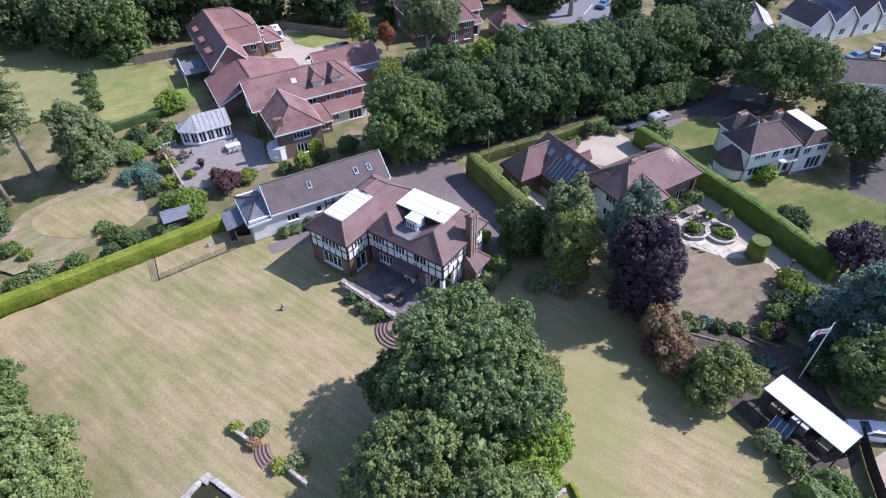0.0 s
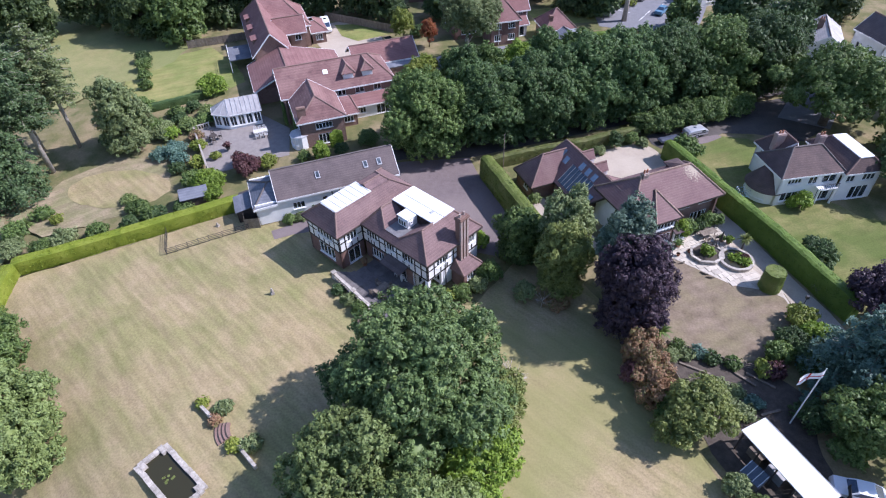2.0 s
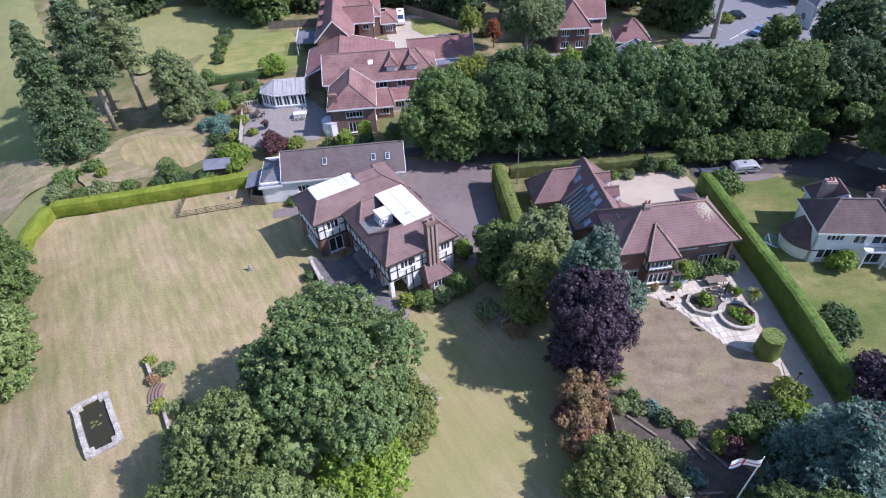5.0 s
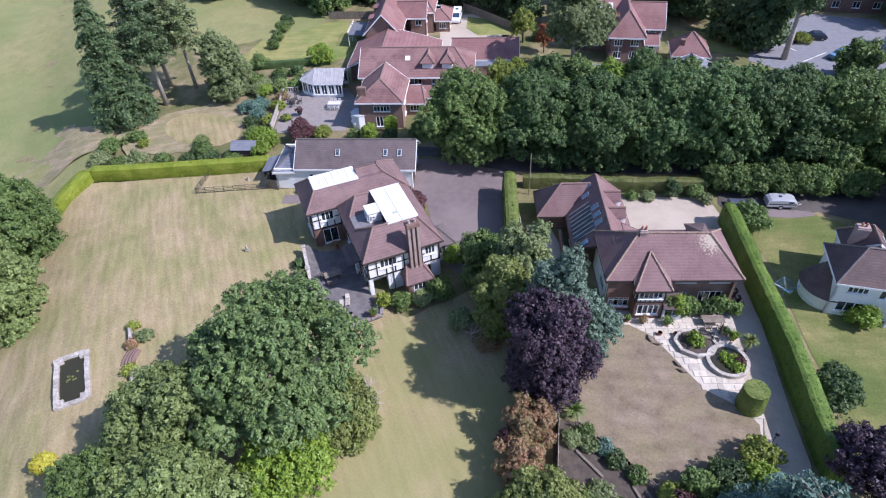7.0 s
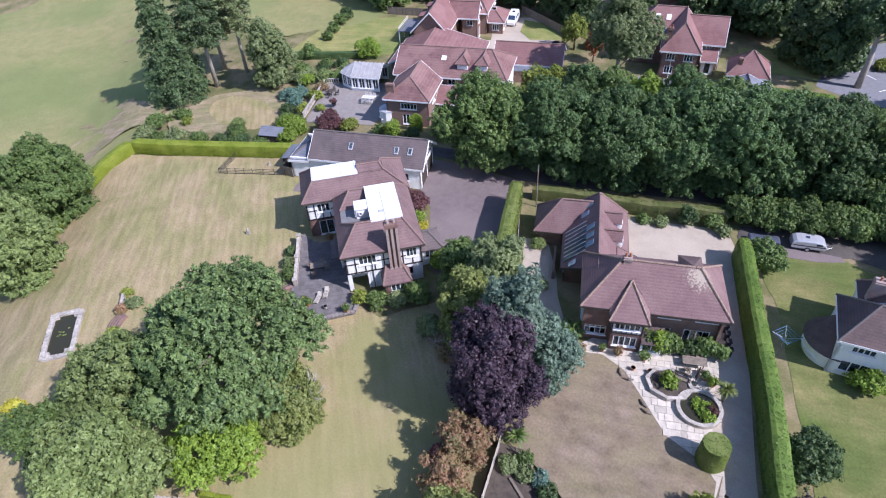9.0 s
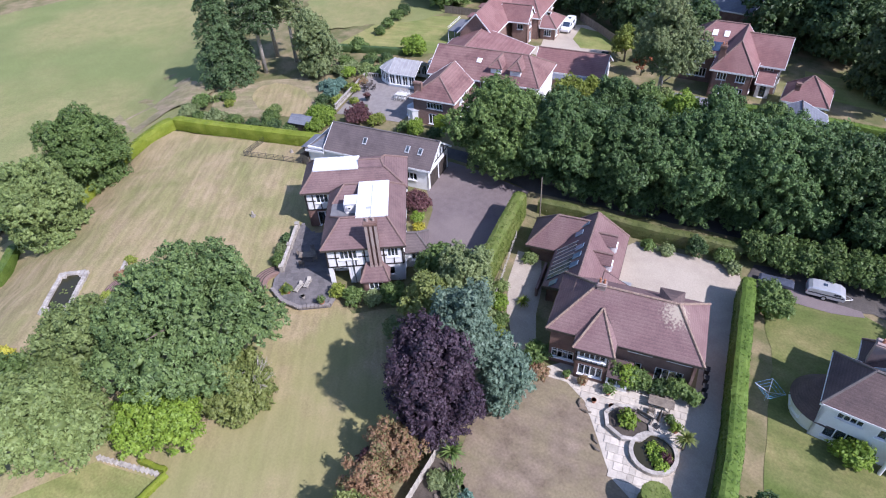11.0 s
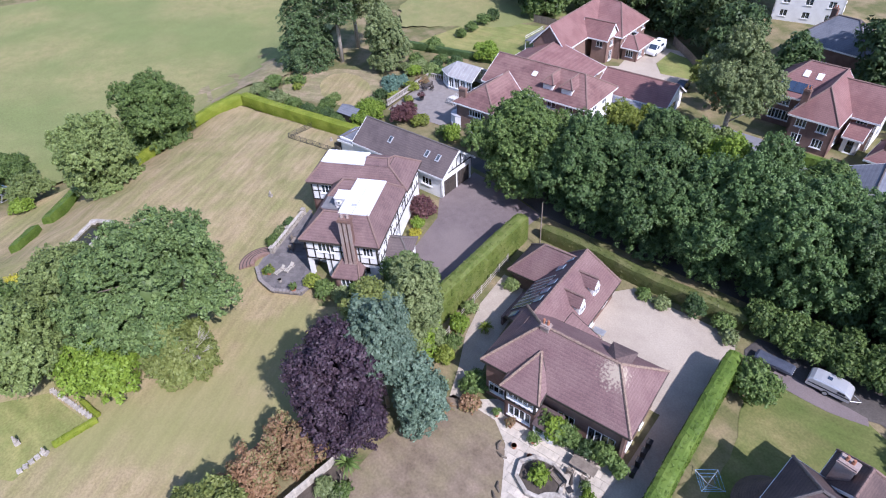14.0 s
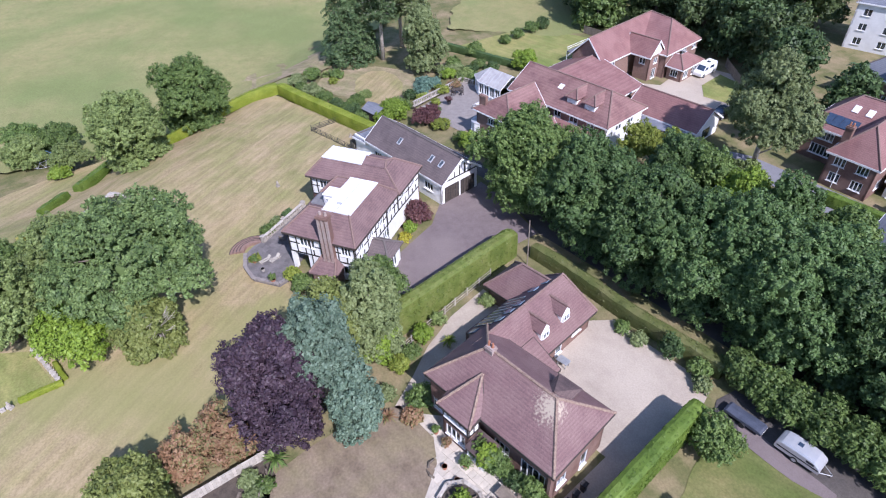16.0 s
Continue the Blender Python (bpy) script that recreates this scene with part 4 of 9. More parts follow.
sheet("driveway", [(-14, 106), (-9, 104.5), (-3, 108.5), (3, 112), (20, 112.5), (45, 122), (43, 128), (22, 119), (6, 118), (-8, 112)], M["road"], 0.03, "grey drive between the brick house and the oaks", "driveway")
sheet("car_park", [(22, 128), (30, 126), (42, 129), (46, 142), (40, 158), (28, 156), (20, 142)], M["road"], 0.035, "grey tarmac turning area with white lines", "road")
sheet("road", [(48, 93), (55, 90), (60, 100), (66, 108), (62, 112), (54, 104)], M["road"], 0.075, "pale tarmac road", "road")
sheet("yard", [(37, 27), (41, 29), (46, 20), (44, 8), (36, 10), (35, 20)], M["sandy"], 0.045, "pale sandy yard beside the open barn", "yard")
sheet("paddock_path", [(22.6, 43.6), (24.6, 44.4), (27, 43.8), (31.2, 42.3), (33, 42.6), (36.4, 39.5), (36.6, 30), (36, 27), (30, 24), (26.5, 33)], M["soil"], 0.04, "shaded bare soil garden yard", "ground", jit=0.2)
sheet("drive", [(55, 66), (62, 62), (72, 68), (78, 78), (70, 82), (60, 76)], M["tarmac"], 0.035, "shaded drive beside the white house", "driveway")
sheet("lawn", [(10, 128), (26, 131), (22, 140), (6, 136)], M["green"], 0.03, "small sunlit lawn behind a garage", "lawn")
sheet("lower_lawn", [(4.4, 20.7), (9.5, 24.2), (10.7, 21.8), (13.2, 18.6), (9, 12), (3.2, 14)], M["green"], 0.045, "small square lawn with a low stone edge", "lawn")
sheet("path", [(-23.5, 57.0), (-20, 59.3), (-15.2, 61.6), (-13, 58), (-12.4, 54), (-14.2, 53.6), (-15.5, 57), (-18, 57.6), (-22.5, 55.4)], M["gravelA"], 0.045, "grey gravel path between the garage and the lawn", "path", jit=0.1)

# ---- the timbered house ----
def half_timbered_house():
    t = thing("house", "half-timbered white house with brown hipped roofs and pale flat tops", "house", pose(-1.1, 46.9, 0, 0, 0, 54.6))
    zb, zf, ze = 0.3, 2.75, 5.55
    # walls: (start, end, ground openings, upper openings), running round the house with the outside on the right
    e = 0.4
    W = [
        ((e, 10.9), (e, 0.5), [(2.2, 2.0, 1.1, 1.3, 4), (6.0, 1.9, 0.45, 2.1, 2)], [(1.6, 1.9, 3.7, 1.25, 4), (4.8, 1.4, 3.7, 1.25, 3), (7.6, 1.9, 3.7, 1.25, 4)]),
        ((e, e), (8.7, e), [(1.5, 1.2, 1.2, 1.2, 2), (6.6, 1.3, 1.2, 1.2, 2)], [(2.4, 1.9, 3.8, 1.2, 4), (7.2, 1.2, 3.8, 1.2, 3)]),
        ((8.7, e), (8.7, 11.2), [(1.6, 1.2, 1.2, 1.2, 2), (7.2, 1.4, 1.2, 1.3, 3)], [(1.4, 1.2, 3.8, 1.2, 3), (3.8, 1.2, 3.8, 1.2, 3), (6.2, 1.2, 3.8, 1.2, 3), (8.6, 1.2, 3.8, 1.2, 3)]),
        ((8.7, 11.2), (8.9, 17.1), [(3, 1.5, 1.2, 1.2, 3)], [(1.5, 1.2, 3.8, 1.2, 3), (4.3, 1.2, 3.8, 1.2, 3)]),
        ((8.9, 17.1), (-3.2, 17.1), [(2.5, 1.5, 1.2, 1.2, 3), (8, 1.5, 1.2, 1.2, 3)], [(2.5, 1.5, 3.8, 1.2, 3), (6, 1.5, 3.8, 1.2, 3), (9.8, 1.5, 3.8, 1.2, 3)]),
        ((-3.2, 17.1), (-3.2, 11.2), [(3.2, 2.9, 0.9, 1.7, 4)], [(3.2, 2.9, 3.75, 1.25, 5)]),
        ((-3.2, 11.2), (e, 11.2), [(2.0, 1.8, 0.4, 2.1, 2)], [(2.0, 1.5, 3.75, 1.25, 3)]),
    ]
    for i, (a, b, lo, up) in enumerate(W):
        if i == 0:
            wall(t, a, (e, 2.6), zb, zf, M["brick"], [h for h in lo])
        elif i == 1:
            wall(t, (2.9, e), b, zb, zf, M["white"], [(h[0] - 2.5, *h[1:]) for h in lo if h[0] > 3.6])
        else:
            wall(t, a, b, zb, zf, M["brick"] if i in (5, 6, 4) else M["white"], lo)
        m, ln = wall(t, a if i else (e, 11.2), b if i else (e, e), zf, ze, M["white"], up, name="upper_wall")
        timber(t, m, ln, zf, ze - 0.1, up, 1.0)
    # recessed loggia behind the corner post
    wall(t, (2.9, 2.6), (2.9, 0.5), zb, zf, M["white"], [(1.0, 1.3, 0.4, 2.0, 2)])
    wall(t, (0.4, 2.6), (2.9, 2.6), zb, zf, M["white"], [(1.2, 1.2, 0.4, 2.0, 2)])
    piece("ceiling_board", M["white"], t, (1.65, 1.5, zf - 0.05), (2.5, 2.2, 0.1))
    piece("post", M["white"], t, (0.62, 0.62, (zb + zf) / 2), (0.45, 0.45, zf - zb), 0, "white rendered corner post")
    piece("post", M["white"], t, (2.75, 0.62, (zb + zf) / 2), (0.35, 0.35, zf - zb))
    piece("post", M["paint"], t, (0.0, 4.4, 1.5), (0.18, 0.18, 2.5))
    piece("canopy", M["tileG"], t, (-0.3, 5.2, 2.82), (1.5, 3.4, 0.12), 0, "small tiled canopy over the garden door", 0, -14)
    # roofs
    S = [(0, 0, ze), (9.1, 0, ze), (9.1, 11.3, ze), (0, 10.8, ze)]
    # two hipped fronts on the garden side with a sunk valley between them
    f0, f1, f2, f3 = (4.0, 2.85, 7.6), (7.15, 2.85, 7.6), (7.15, 9.35, 7.5), (4.0, 9.35, 7.5)
    ps, pn = (2.2, 2.85, 7.6), (2.1, 9.35, 7.5)
    vs, vn, ws, wn = (0.7, 5.05, 6.2), (0.7, 7.35, 6.2), (4.0, 5.05, 6.2), (4.0, 7.35, 6.2)
    roof(t, [[S[0], S[1], f1, f0, ps], [S[1], S[2], f2, f1], [S[2], S[3], pn, f3, f2], [(0, 5.05, ze), S[0], ps, vs], [S[3], (0, 7.35, ze), vn, pn],
             [(0, 7.35, ze), (0, 5.05, ze), vs, vn], [ps, f0, ws, vs], [f3, pn, vn, wn]], M["tileA"], ridge=M["ridge"], fascia=M["darkwood"])
    roof(t, [[ws, f0, f3, wn]], M["tileD"], 0.05, name="valley_back")
    mesh_ob("valley_floor", *slab_vf(0.72, 5.0, 4.0, 7.4, 6.12, 6.23), M["leadgrey"], t, "grey lead floor of the sunk valley")
    g0, g1, g2, g3 = (-1.85, 12.8, 7.4), (6.6, 12.9, 7.4), (6.6, 15.3, 7.4), (-1.85, 15.3, 7.4)
    N0, N1, N2, N3 = (-3.6, 10.8, ze), (9.3, 10.8, ze), (9.3, 17.5, ze), (-3.6, 17.5, ze)
    roof(t, [[N0, N1, g1, g0], [N1, N2, g2, g1], [N2, N3, g3, g2], [N3, N0, g0, g3]], M["tileA"], ridge=M["ridge"], fascia=M["darkwood"])
    mesh_ob("flat_roof", *slab_vf(3.85, 2.7, 7.35, 9.4, 7.55, 7.69), M["lead"], t, "white-coated flat roof")
    fr = mesh_ob("flat_roof", *slab_vf(-2.0, 12.65, 3.5, 15.5, 7.35, 7.48), M["lead"], t, "white flat roof with raised standing seams")
    for i in range(7):
        piece("seam", M["lead"], fr, (-1.85 + i * 0.86, 14.07, 7.51), (0.07, 2.8, 0.07))
    roof(t, [[(3.48, 12.75, 7.37), (6.6, 12.75, 7.37), (6.2, 14.05, 7.75), (3.48, 14.05, 7.75)], [(6.6, 15.4, 7.37), (3.48, 15.4, 7.37), (3.48, 14.05, 7.75), (6.2, 14.05, 7.75)], [(6.6, 12.75, 7.37), (6.6, 15.4, 7.37), (6.2, 14.05, 7.75)]], M["tileA"], 0.05, ridge=M["ridge"])
    fr2 = piece("hatch", M["flash"], t, (5.2, 4.2, 7.74), (0.5, 0.3, 0.12))
    piece("seam", M["flash"], t, (5.5, 5.8, 7.7), (0.06, 6.6, 0.05))
    # white dormer standing in the valley
    d = mesh_ob("dormer", *slab_vf(2.5, 5.4, 3.95, 6.9, 6.2, 7.5), M["paint"], t, "white flat-topped dormer in the roof valley")
    piece("dormer_roof", M["lead"], d, (3.2, 6.15, 7.55), (1.65, 1.75, 0.1))
    window(d, Matrix.Translation((2.46, 6.15, 6.42)) @ Matrix.Rotation(-math.pi / 2, 4, "Z"), 1.25, 0.85, 3, 1)
    window(d, Matrix.Translation((2.95, 5.37, 6.75)), 0.4, 0.45, 1, 1)
    # chimney stack with three proud ribs rising from the tiled bay
    V, F = [], []
    box_v(V, F, 4.5, -0.35, 0, 6.6, 0.5, 3.0)
    box_v(V, F, 5.1, -0.1, 3.0, 6.35, 0.55, 8.95)
    box_v(V, F, 5.0, -0.36, 8.7, 6.45, 0.65, 8.95)
    box_v(V, F, 5.06, -0.3, 8.95, 6.39, 0.6, 9.07)
    c = mesh_ob("chimney", V, F, M["brick"], t, "tall brick chimney with paler upright ribs")
    for x in (5.23, 5.725, 6.22):
        V, F = [], []
        box_v(V, F, x - 0.14, -0.3, 3.0, x + 0.14, -0.09, 8.71)
        box_v(V, F, x - 0.17, -0.33, 3.0, x + 0.17, -0.09, 3.25)
        mesh_ob("chimney_rib", V, F, M["chim"], c)
    for x in (5.4, 6.05):
        V, F = [], []
        ring_v(V, F, 0.17, 0.13, 9.05, 9.45, 10, Matrix.Translation((x, 0.15, 0)))
        mesh_ob("chimney_pot", V, F, M["chim"], c)
    wall(t, (4.2, -1.5), (6.9, -1.5), 0, 2.3, M["brick"], [(1.35, 1.5, 0.9, 1.2, 3)])
    wall(t, (6.9, -1.5), (6.9, 0.4), 0, 2.3, M["brick"])
    wall(t, (4.2, 0.4), (4.2, -1.5), 0, 2.3, M["brick"])
    roof(t, [[(3.95, -1.8, 2.3), (7.15, -1.8, 2.3), (6.3, 0.3, 3.4), (4.7, 0.3, 3.4)], [(7.15, -1.8, 2.3), (7.15, 0.4, 2.3), (6.3, 0.3, 3.4)], [(3.95, 0.4, 2.3), (3.95, -1.8, 2.3), (4.7, 0.3, 3.4)]], M["tileA"], ridge=M["ridge"])
    # entrance porch to the forecourt
    wall(t, (11.2, 2.8), (11.2, 6.0), 0, 2.4, M["white"], [(1.6, 1.2, 0.2, 2.0, 2)])
    wall(t, (8.7, 2.8), (11.2, 2.8), 0, 2.4, M["white"], [(1.2, 1.0, 1.0, 1.1, 2)])
    wall(t, (11.2, 6.0), (8.7, 6.0), 0, 2.4, M["white"])
    roof(t, [[(8.7, 2.5, 2.4), (11.5, 2.5, 2.4), (10.1, 4.4, 3.7), (8.7, 4.4, 3.7)], [(11.5, 2.5, 2.4), (11.5, 6.3, 2.4), (10.1, 4.4, 3.7)], [(11.5, 6.3, 2.4), (8.7, 6.3, 2.4), (8.7, 4.4, 3.7), (10.1, 4.4, 3.7)]], M["tileG"], ridge=M["ridgeG"])
    # downpipes
    for x, y in ((0.33, 9.7), (0.33, 4.0), (8.8, 8.0), (3.2, 0.32)):
        V, F = [], []
        tube_v(V, F, [(x, y, 0.3), (x, y, ze - 0.2)], [0.05, 0.05], 6)
        mesh_ob("downpipe", V, F, M["metal"], t)
    return t


def slab_vf(x0, y0, x1, y1, z0, z1):
    V, F = [], []
    box_v(V, F, x0, y0, z0, x1, y1, z1)
    return V, F


half_timbered_house()


# ---- the long garage of the timbered house ----
def garage_range():
    t = thing("garage", "long white garage with a dark tiled roof and half-timbered gable", "garage", pose(-22.7, 58.9, 0, 0, 0, 28.1))
    L0, D = 16.3, 7.0
    ze, zr = 3.3, 5.85
    x0 = -2.8
    m, ln = wall(t, (x0, 0.3), (L0 - 0.3, 0.3), 0, 3.15, M["white"], [(5.5, 1.6, 1.3, 1.05, 3), (9.0, 0.8, 1.3, 1.0, 1), (11.2, 0.9, 0.1, 2.0, 1), (13, 0.7, 1.3, 1.0, 1), (16.3, 1.7, 1.2, 1.15, 3)])
    wall(t, (L0 - 0.3, 0.3), (L0 - 0.3, D - 0.3), 0, 3.15, M["white"], [(1.85, 2.55, 0.0, 2.35, 1), (4.65, 2.55, 0.0, 2.35, 1)], frame_mat=M["darkwood"], sill=False)
    wall(t, (L0 - 0.3, D - 0.3), (x0, D - 0.3), 0, 3.15, M["white"])
    wall(t, (x0, D - 0.3), (x0, 0.3), 0, 2.9, M["white"])
    for y in (2.15, 4.95):
        gd = piece("garage_door", M["darkwood"], t, (L0 - 0.42, y, 1.15), (0.06, 2.45, 2.3), 0, "dark boarded garage door")
        for k in range(-2, 3):
            q = piece("board", M["darkwood"], t, (L0 - 0.375, y + k * 0.45, 1.15), (0.03, 0.4, 2.2))
    gable_wall(t, (L0 - 0.3, 0.3), (L0 - 0.3, D - 0.3), 3.15, 5.55, M["white"])
    for y, h in ((1.6, 0.85), (2.6, 1.6), (3.5, 2.2), (4.4, 1.6), (5.4, 0.85)):
        piece("beam", M["beam"], t, (L0 - 0.28, y, 3.15 + h / 2), (0.07, 0.12, h))
    piece("beam", M["beam"], t, (L0 - 0.28, 3.5, 3.2), (0.07, 6.4, 0.16))
    for xx in (7.2, 8.2, 9.4, 10.4):
        piece("beam", M["beam"], t, (xx, 0.27, 1.6), (0.13, 0.07, 3.1))
    piece("beam", M["beam"], t, (8.8, 0.26, 2.2), (3.2, 0.07, 0.13))
    r = roof(t, hip(0.0, 0, L0 + 0.25, D, ze, zr, 0, 0, "x"), M["tileG"], ridge=M["ridgeG"], fascia=M["paint"])
    roof(t, [[(-3.1, 0.0, 2.75), (0.0, 0.0, 2.9), (0.0, D / 2, 4.3), (-0.6, D / 2, 4.2)], [(-3.1, D, 2.75), (-3.1, 0.0, 2.75), (-0.6, D / 2, 4.2)], [(0.0, D, 2.9), (-3.1, D, 2.75), (-0.6, D / 2, 4.2), (0.0, D / 2, 4.3)]], M["slate"], ridge=M["ridgeG"], fascia=M["paint"], name="lean_to_roof")
    gable_wall(t, (0.05, D - 0.2), (0.05, 0.2), 3.1, 5.6, M["white"])
    # rooflights on the garden slope
    for x in (5.9, 12.4, 14.3):
        a = math.degrees(math.atan2(zr - ze, D / 2))
        q = piece("rooflight", M["flash"], r, (x, 1.9, ze + (zr - ze) * 1.9 / 3.5 + 0.07), (0.6, 1.0, 0.12), 0, "small pale-framed rooflight", a)
        piece("pane", M["glass"], r, (x, 1.9, ze + (zr - ze) * 1.9 / 3.5 + 0.14), (0.42, 0.8, 0.02), 0, "", a)
    return t


garage_range()


# ---- the russet-roofed house ----
def russet_house():
    t = thing("house", "white and brick house with steep russet tiled roofs and dormers", "house", pose(21.3, 57.8, 0, 0, 0, 30.3))
    ze, zr = 4.75, 7.7
    X, Y = 13.7, 7.9
    i = 0.45
    fr = [(1.4, 1.9, 0.9, 1.2, 4), (7.6, 1.6, 0.9, 1.2, 3), (10.8, 2.4, 0.2, 2.0, 4)]
    up = [(1.4, 1.9, 3.45, 0.9, 4), (8.0, 2.0, 3.5, 0.85, 4), (11.4, 2.0, 3.5, 0.85, 4)]
    wall(t, (i, 0.95), (X - i, 0.95), 0, 2.6, M["brick"], fr)
    m, ln = wall(t, (i, 0.95), (X - i, 0.95), 2.6, ze, M["brick"], up, name="upper_wall")
    wall(t, (X - i, i), (X - i, Y - i), 0, ze, M["brick"], [(1.5, 1.2, 1.0, 1.2, 2), (4.5, 0.9, 0.1, 2.0, 1)])
    wall(t, (X - i, Y - i), (4.2, Y - i), 0, ze, M["brick"], [(2.0, 1.5, 1.0, 1.2, 3), (6, 1.5, 1.0, 1.2, 3)])
    wall(t, (i, Y - i), (i, i), 0, ze, M["white"], [(4.5, 1.8, 0.9, 1.2, 3), (4.5, 1.8, 3.1, 1.0, 3)])
    A, B, C, D = (0, 0, ze), (X, 0, ze), (X, Y, ze), (0, Y, ze)
    r0, r1 = (3.6, 4.0, zr), (10.7, 3.85, zr)
    roof(t, [[A, B, r1, r0], [B, C, r1], [C, D, r0, r1], [D, A, r0]], M["tileB"], ridge=M["lichen"], fascia=M["darkwood"])
    # front bay with its own hipped roof
    y0 = -0.85
    wall(t, (3.1, y0), (6.0, y0), 0, 2.5, M["brick"], [(1.45, 2.2, 0.7, 1.4, 4)])
    hs = [(1.45, 2.4, 3.0, 1.05, 5)]
    m, ln = wall(t, (3.1, y0), (6.0, y0), 2.5, 4.45, M["white"], hs, name="upper_wall")
    timber(t, m, ln, 2.5, 4.38, hs, 0.5, rail=False, w=0.13)
    for a, b in (((6.0, y0), (6.0, i)), ((3.1, i), (3.1, y0))):
        wall(t, a, b, 0, 2.5, M["brick"])
        m, ln = wall(t, a, b, 2.5, 4.45, M["white"], name="upper_wall")
        timber(t, m, ln, 2.5, 4.38, (), 0.6, rail=False, w=0.13)
    ap = (4.6, 2.3, 6.65)
    roof(t, [[(2.75, -1.2, 4.42), (6.45, -1.2, 4.42), ap], [(6.45, -1.2, 4.42), (6.45, 0.5, 4.95), ap], [(2.75, 0.5, 4.95), (2.75, -1.2, 4.42), ap]], M["tileB"], ridge=M["lichen"], fascia=M["darkwood"])
    # glazed garden room beside the bay
    wall(t, (6.1, -1.1), (8.0, -1.1), 0, 1.9, M["paint"], [(0.95, 1.7, 0.7, 1.1, 4)], name="garden_room_wall")
    roof(t, [[(6.05, -1.35, 1.9), (8.2, -1.35, 1.9), (8.2, 0.5, 2.5), (6.05, 0.5, 2.5)]], M["tileD"], 0.08, name="garden_room_roof")
    wall(t, (i, 0.3), (3.1, 0.3), 0, 2.6, M["brick"], [(1.3, 2.1, 0.7, 1.3, 4)])
    wall(t, (i, 0.3), (3.1, 0.3), 2.6, ze - 0.05, M["brick"], [(1.3, 2.1, 0.75, 0.95, 4)], name="upper_wall")
    # rear wing
    wx0, wx1, y1 = -2.2, 5.1, 18.5
    wze, wzr = 2.35, 5.85
    wall(t, (wx1 - i, Y), (wx1 - i, y1 - i), 0, wze, M["brick"], [(1.6, 1.2, 0.9, 1.1, 2), (5.2, 1.0, 0.1, 1.95, 1), (8, 1.4, 0.9, 1.1, 3)])
    wall(t, (wx1 - i, y1 - i), (wx0 + i, y1 - i), 0, wze, M["brick"])
    wall(t, (wx0 + i, y1 - i), (wx0 + i, 8.0), 0, wze, M["brick"], [(3, 1.6, 0.9, 1.1, 3), (7.5, 2.4, 0.2, 1.9, 4)])
    wall(t, (wx0 + i, 8.0), (1.0, 8.0), 0, wze, M["brick"])
    rr = roof(t, [[(wx0, 7.6, wze), (wx0, y1, wze), (1.5, y1 - 1.3, wzr), (1.5, 4.3, wzr)], [(wx1, 5.5, wze), (wx1, y1, wze), (1.5, y1 - 1.3, wzr), (1.5, 4.3, wzr)], [(wx0, y1, wze), (wx1, y1, wze), (1.5, y1 - 1.3, wzr)]], M["tileB"], ridge=M["ridge"], fascia=M["darkwood"])
    for y in (11.4, 14.5):
        dm = mesh_ob("dormer", *slab_vf(2.4, y - 0.6, 4.05, y + 0.6, 3.1, 4.4), M["paint"], t, "white-fronted dormer with a small tiled gable")
        window(dm, Matrix.Translation((4.08, y, 3.4)) @ Matrix.Rotation(math.pi / 2, 4, "Z"), 0.9, 0.8, 2, 1)
        roof(dm, [[(4.12, y - 0.75, 4.3), (2.9, y - 0.75, 4.3), (1.9, y, 5.25), (4.12, y, 5.25)], [(4.12, y + 0.75, 4.3), (2.9, y + 0.75, 4.3), (1.9, y, 5.25), (4.12, y, 5.25)]], M["tileB"], 0.08, name="dormer_roof", ridge=M["ridge"])
        gable_wall(dm, (4.06, y - 0.6), (4.06, y + 0.6), 4.35, 5.1, M["paint"], 0.08)
    # rooflights and glazing on the west slope
    al = math.degrees(math.atan2(wzr - wze, 3.7))
    for yy, up2 in ((7.2, 0.34), (8.9, 0.78), (10.3, 0.78), (11.7, 0.78), (14.6, 0.62), (16.0, 0.72)):
        piece("rooflight", M["skylight"], rr, (wx0 + 3.7 * up2 - 0.06, yy, wze + (wzr - wze) * up2 + 0.08), (1.0, 0.75, 0.1), 0, "roof window coloured pale blue for reflected sky", 0, -al)
    sl = (wzr - wze) / 3.7
    zg = lambda x: wze + (x - wx0) * sl + 0.1
    lt = roof(t, [[(-1.9, 8.2, zg(-1.9)), (-1.9, 13.2, zg(-1.9)), (0.2, 13.2, zg(0.2)), (0.2, 8.2, zg(0.2))]], M["blueglaze"], 0.06, name="glazed_roof", label="dark grey-blue glazing let into the roof")
    for k in range(8):
        piece("glazing_bar", M["grey"], lt, (-0.85, 8.24 + 0.7 * k, zg(-0.85) + 0.05), (2.9, 0.05, 0.06), 0, "", 0, -al)
    wall(t, (-3.0, 12.6), (-3.0, 8.2), 0, 1.2, M["brick"], [], name="garden_wall")
    # link lean-to to the court, with dark-cheeked dormer
    wall(t, (6.6, 7.6), (6.6, 10.0), 0, 2.1, M["brick"], [(1.3, 0.9, 0.1, 1.9, 1)])
    wall(t, (6.6, 10.0), (4.4, 10.0), 0, 2.1, M["brick"])
    roof(t, [[(6.9, 7.3, 2.15), (6.9, 10.3, 2.15), (3.6, 10.3, 3.9), (3.6, 7.3, 3.9)]], M["tileB"], fascia=M["darkwood"])
    dm = mesh_ob("dormer", *slab_vf(9.3, 4.6, 10.9, 6.3, 5.4, 6.75), M["tileD"], t, "dark tile-hung dormer")
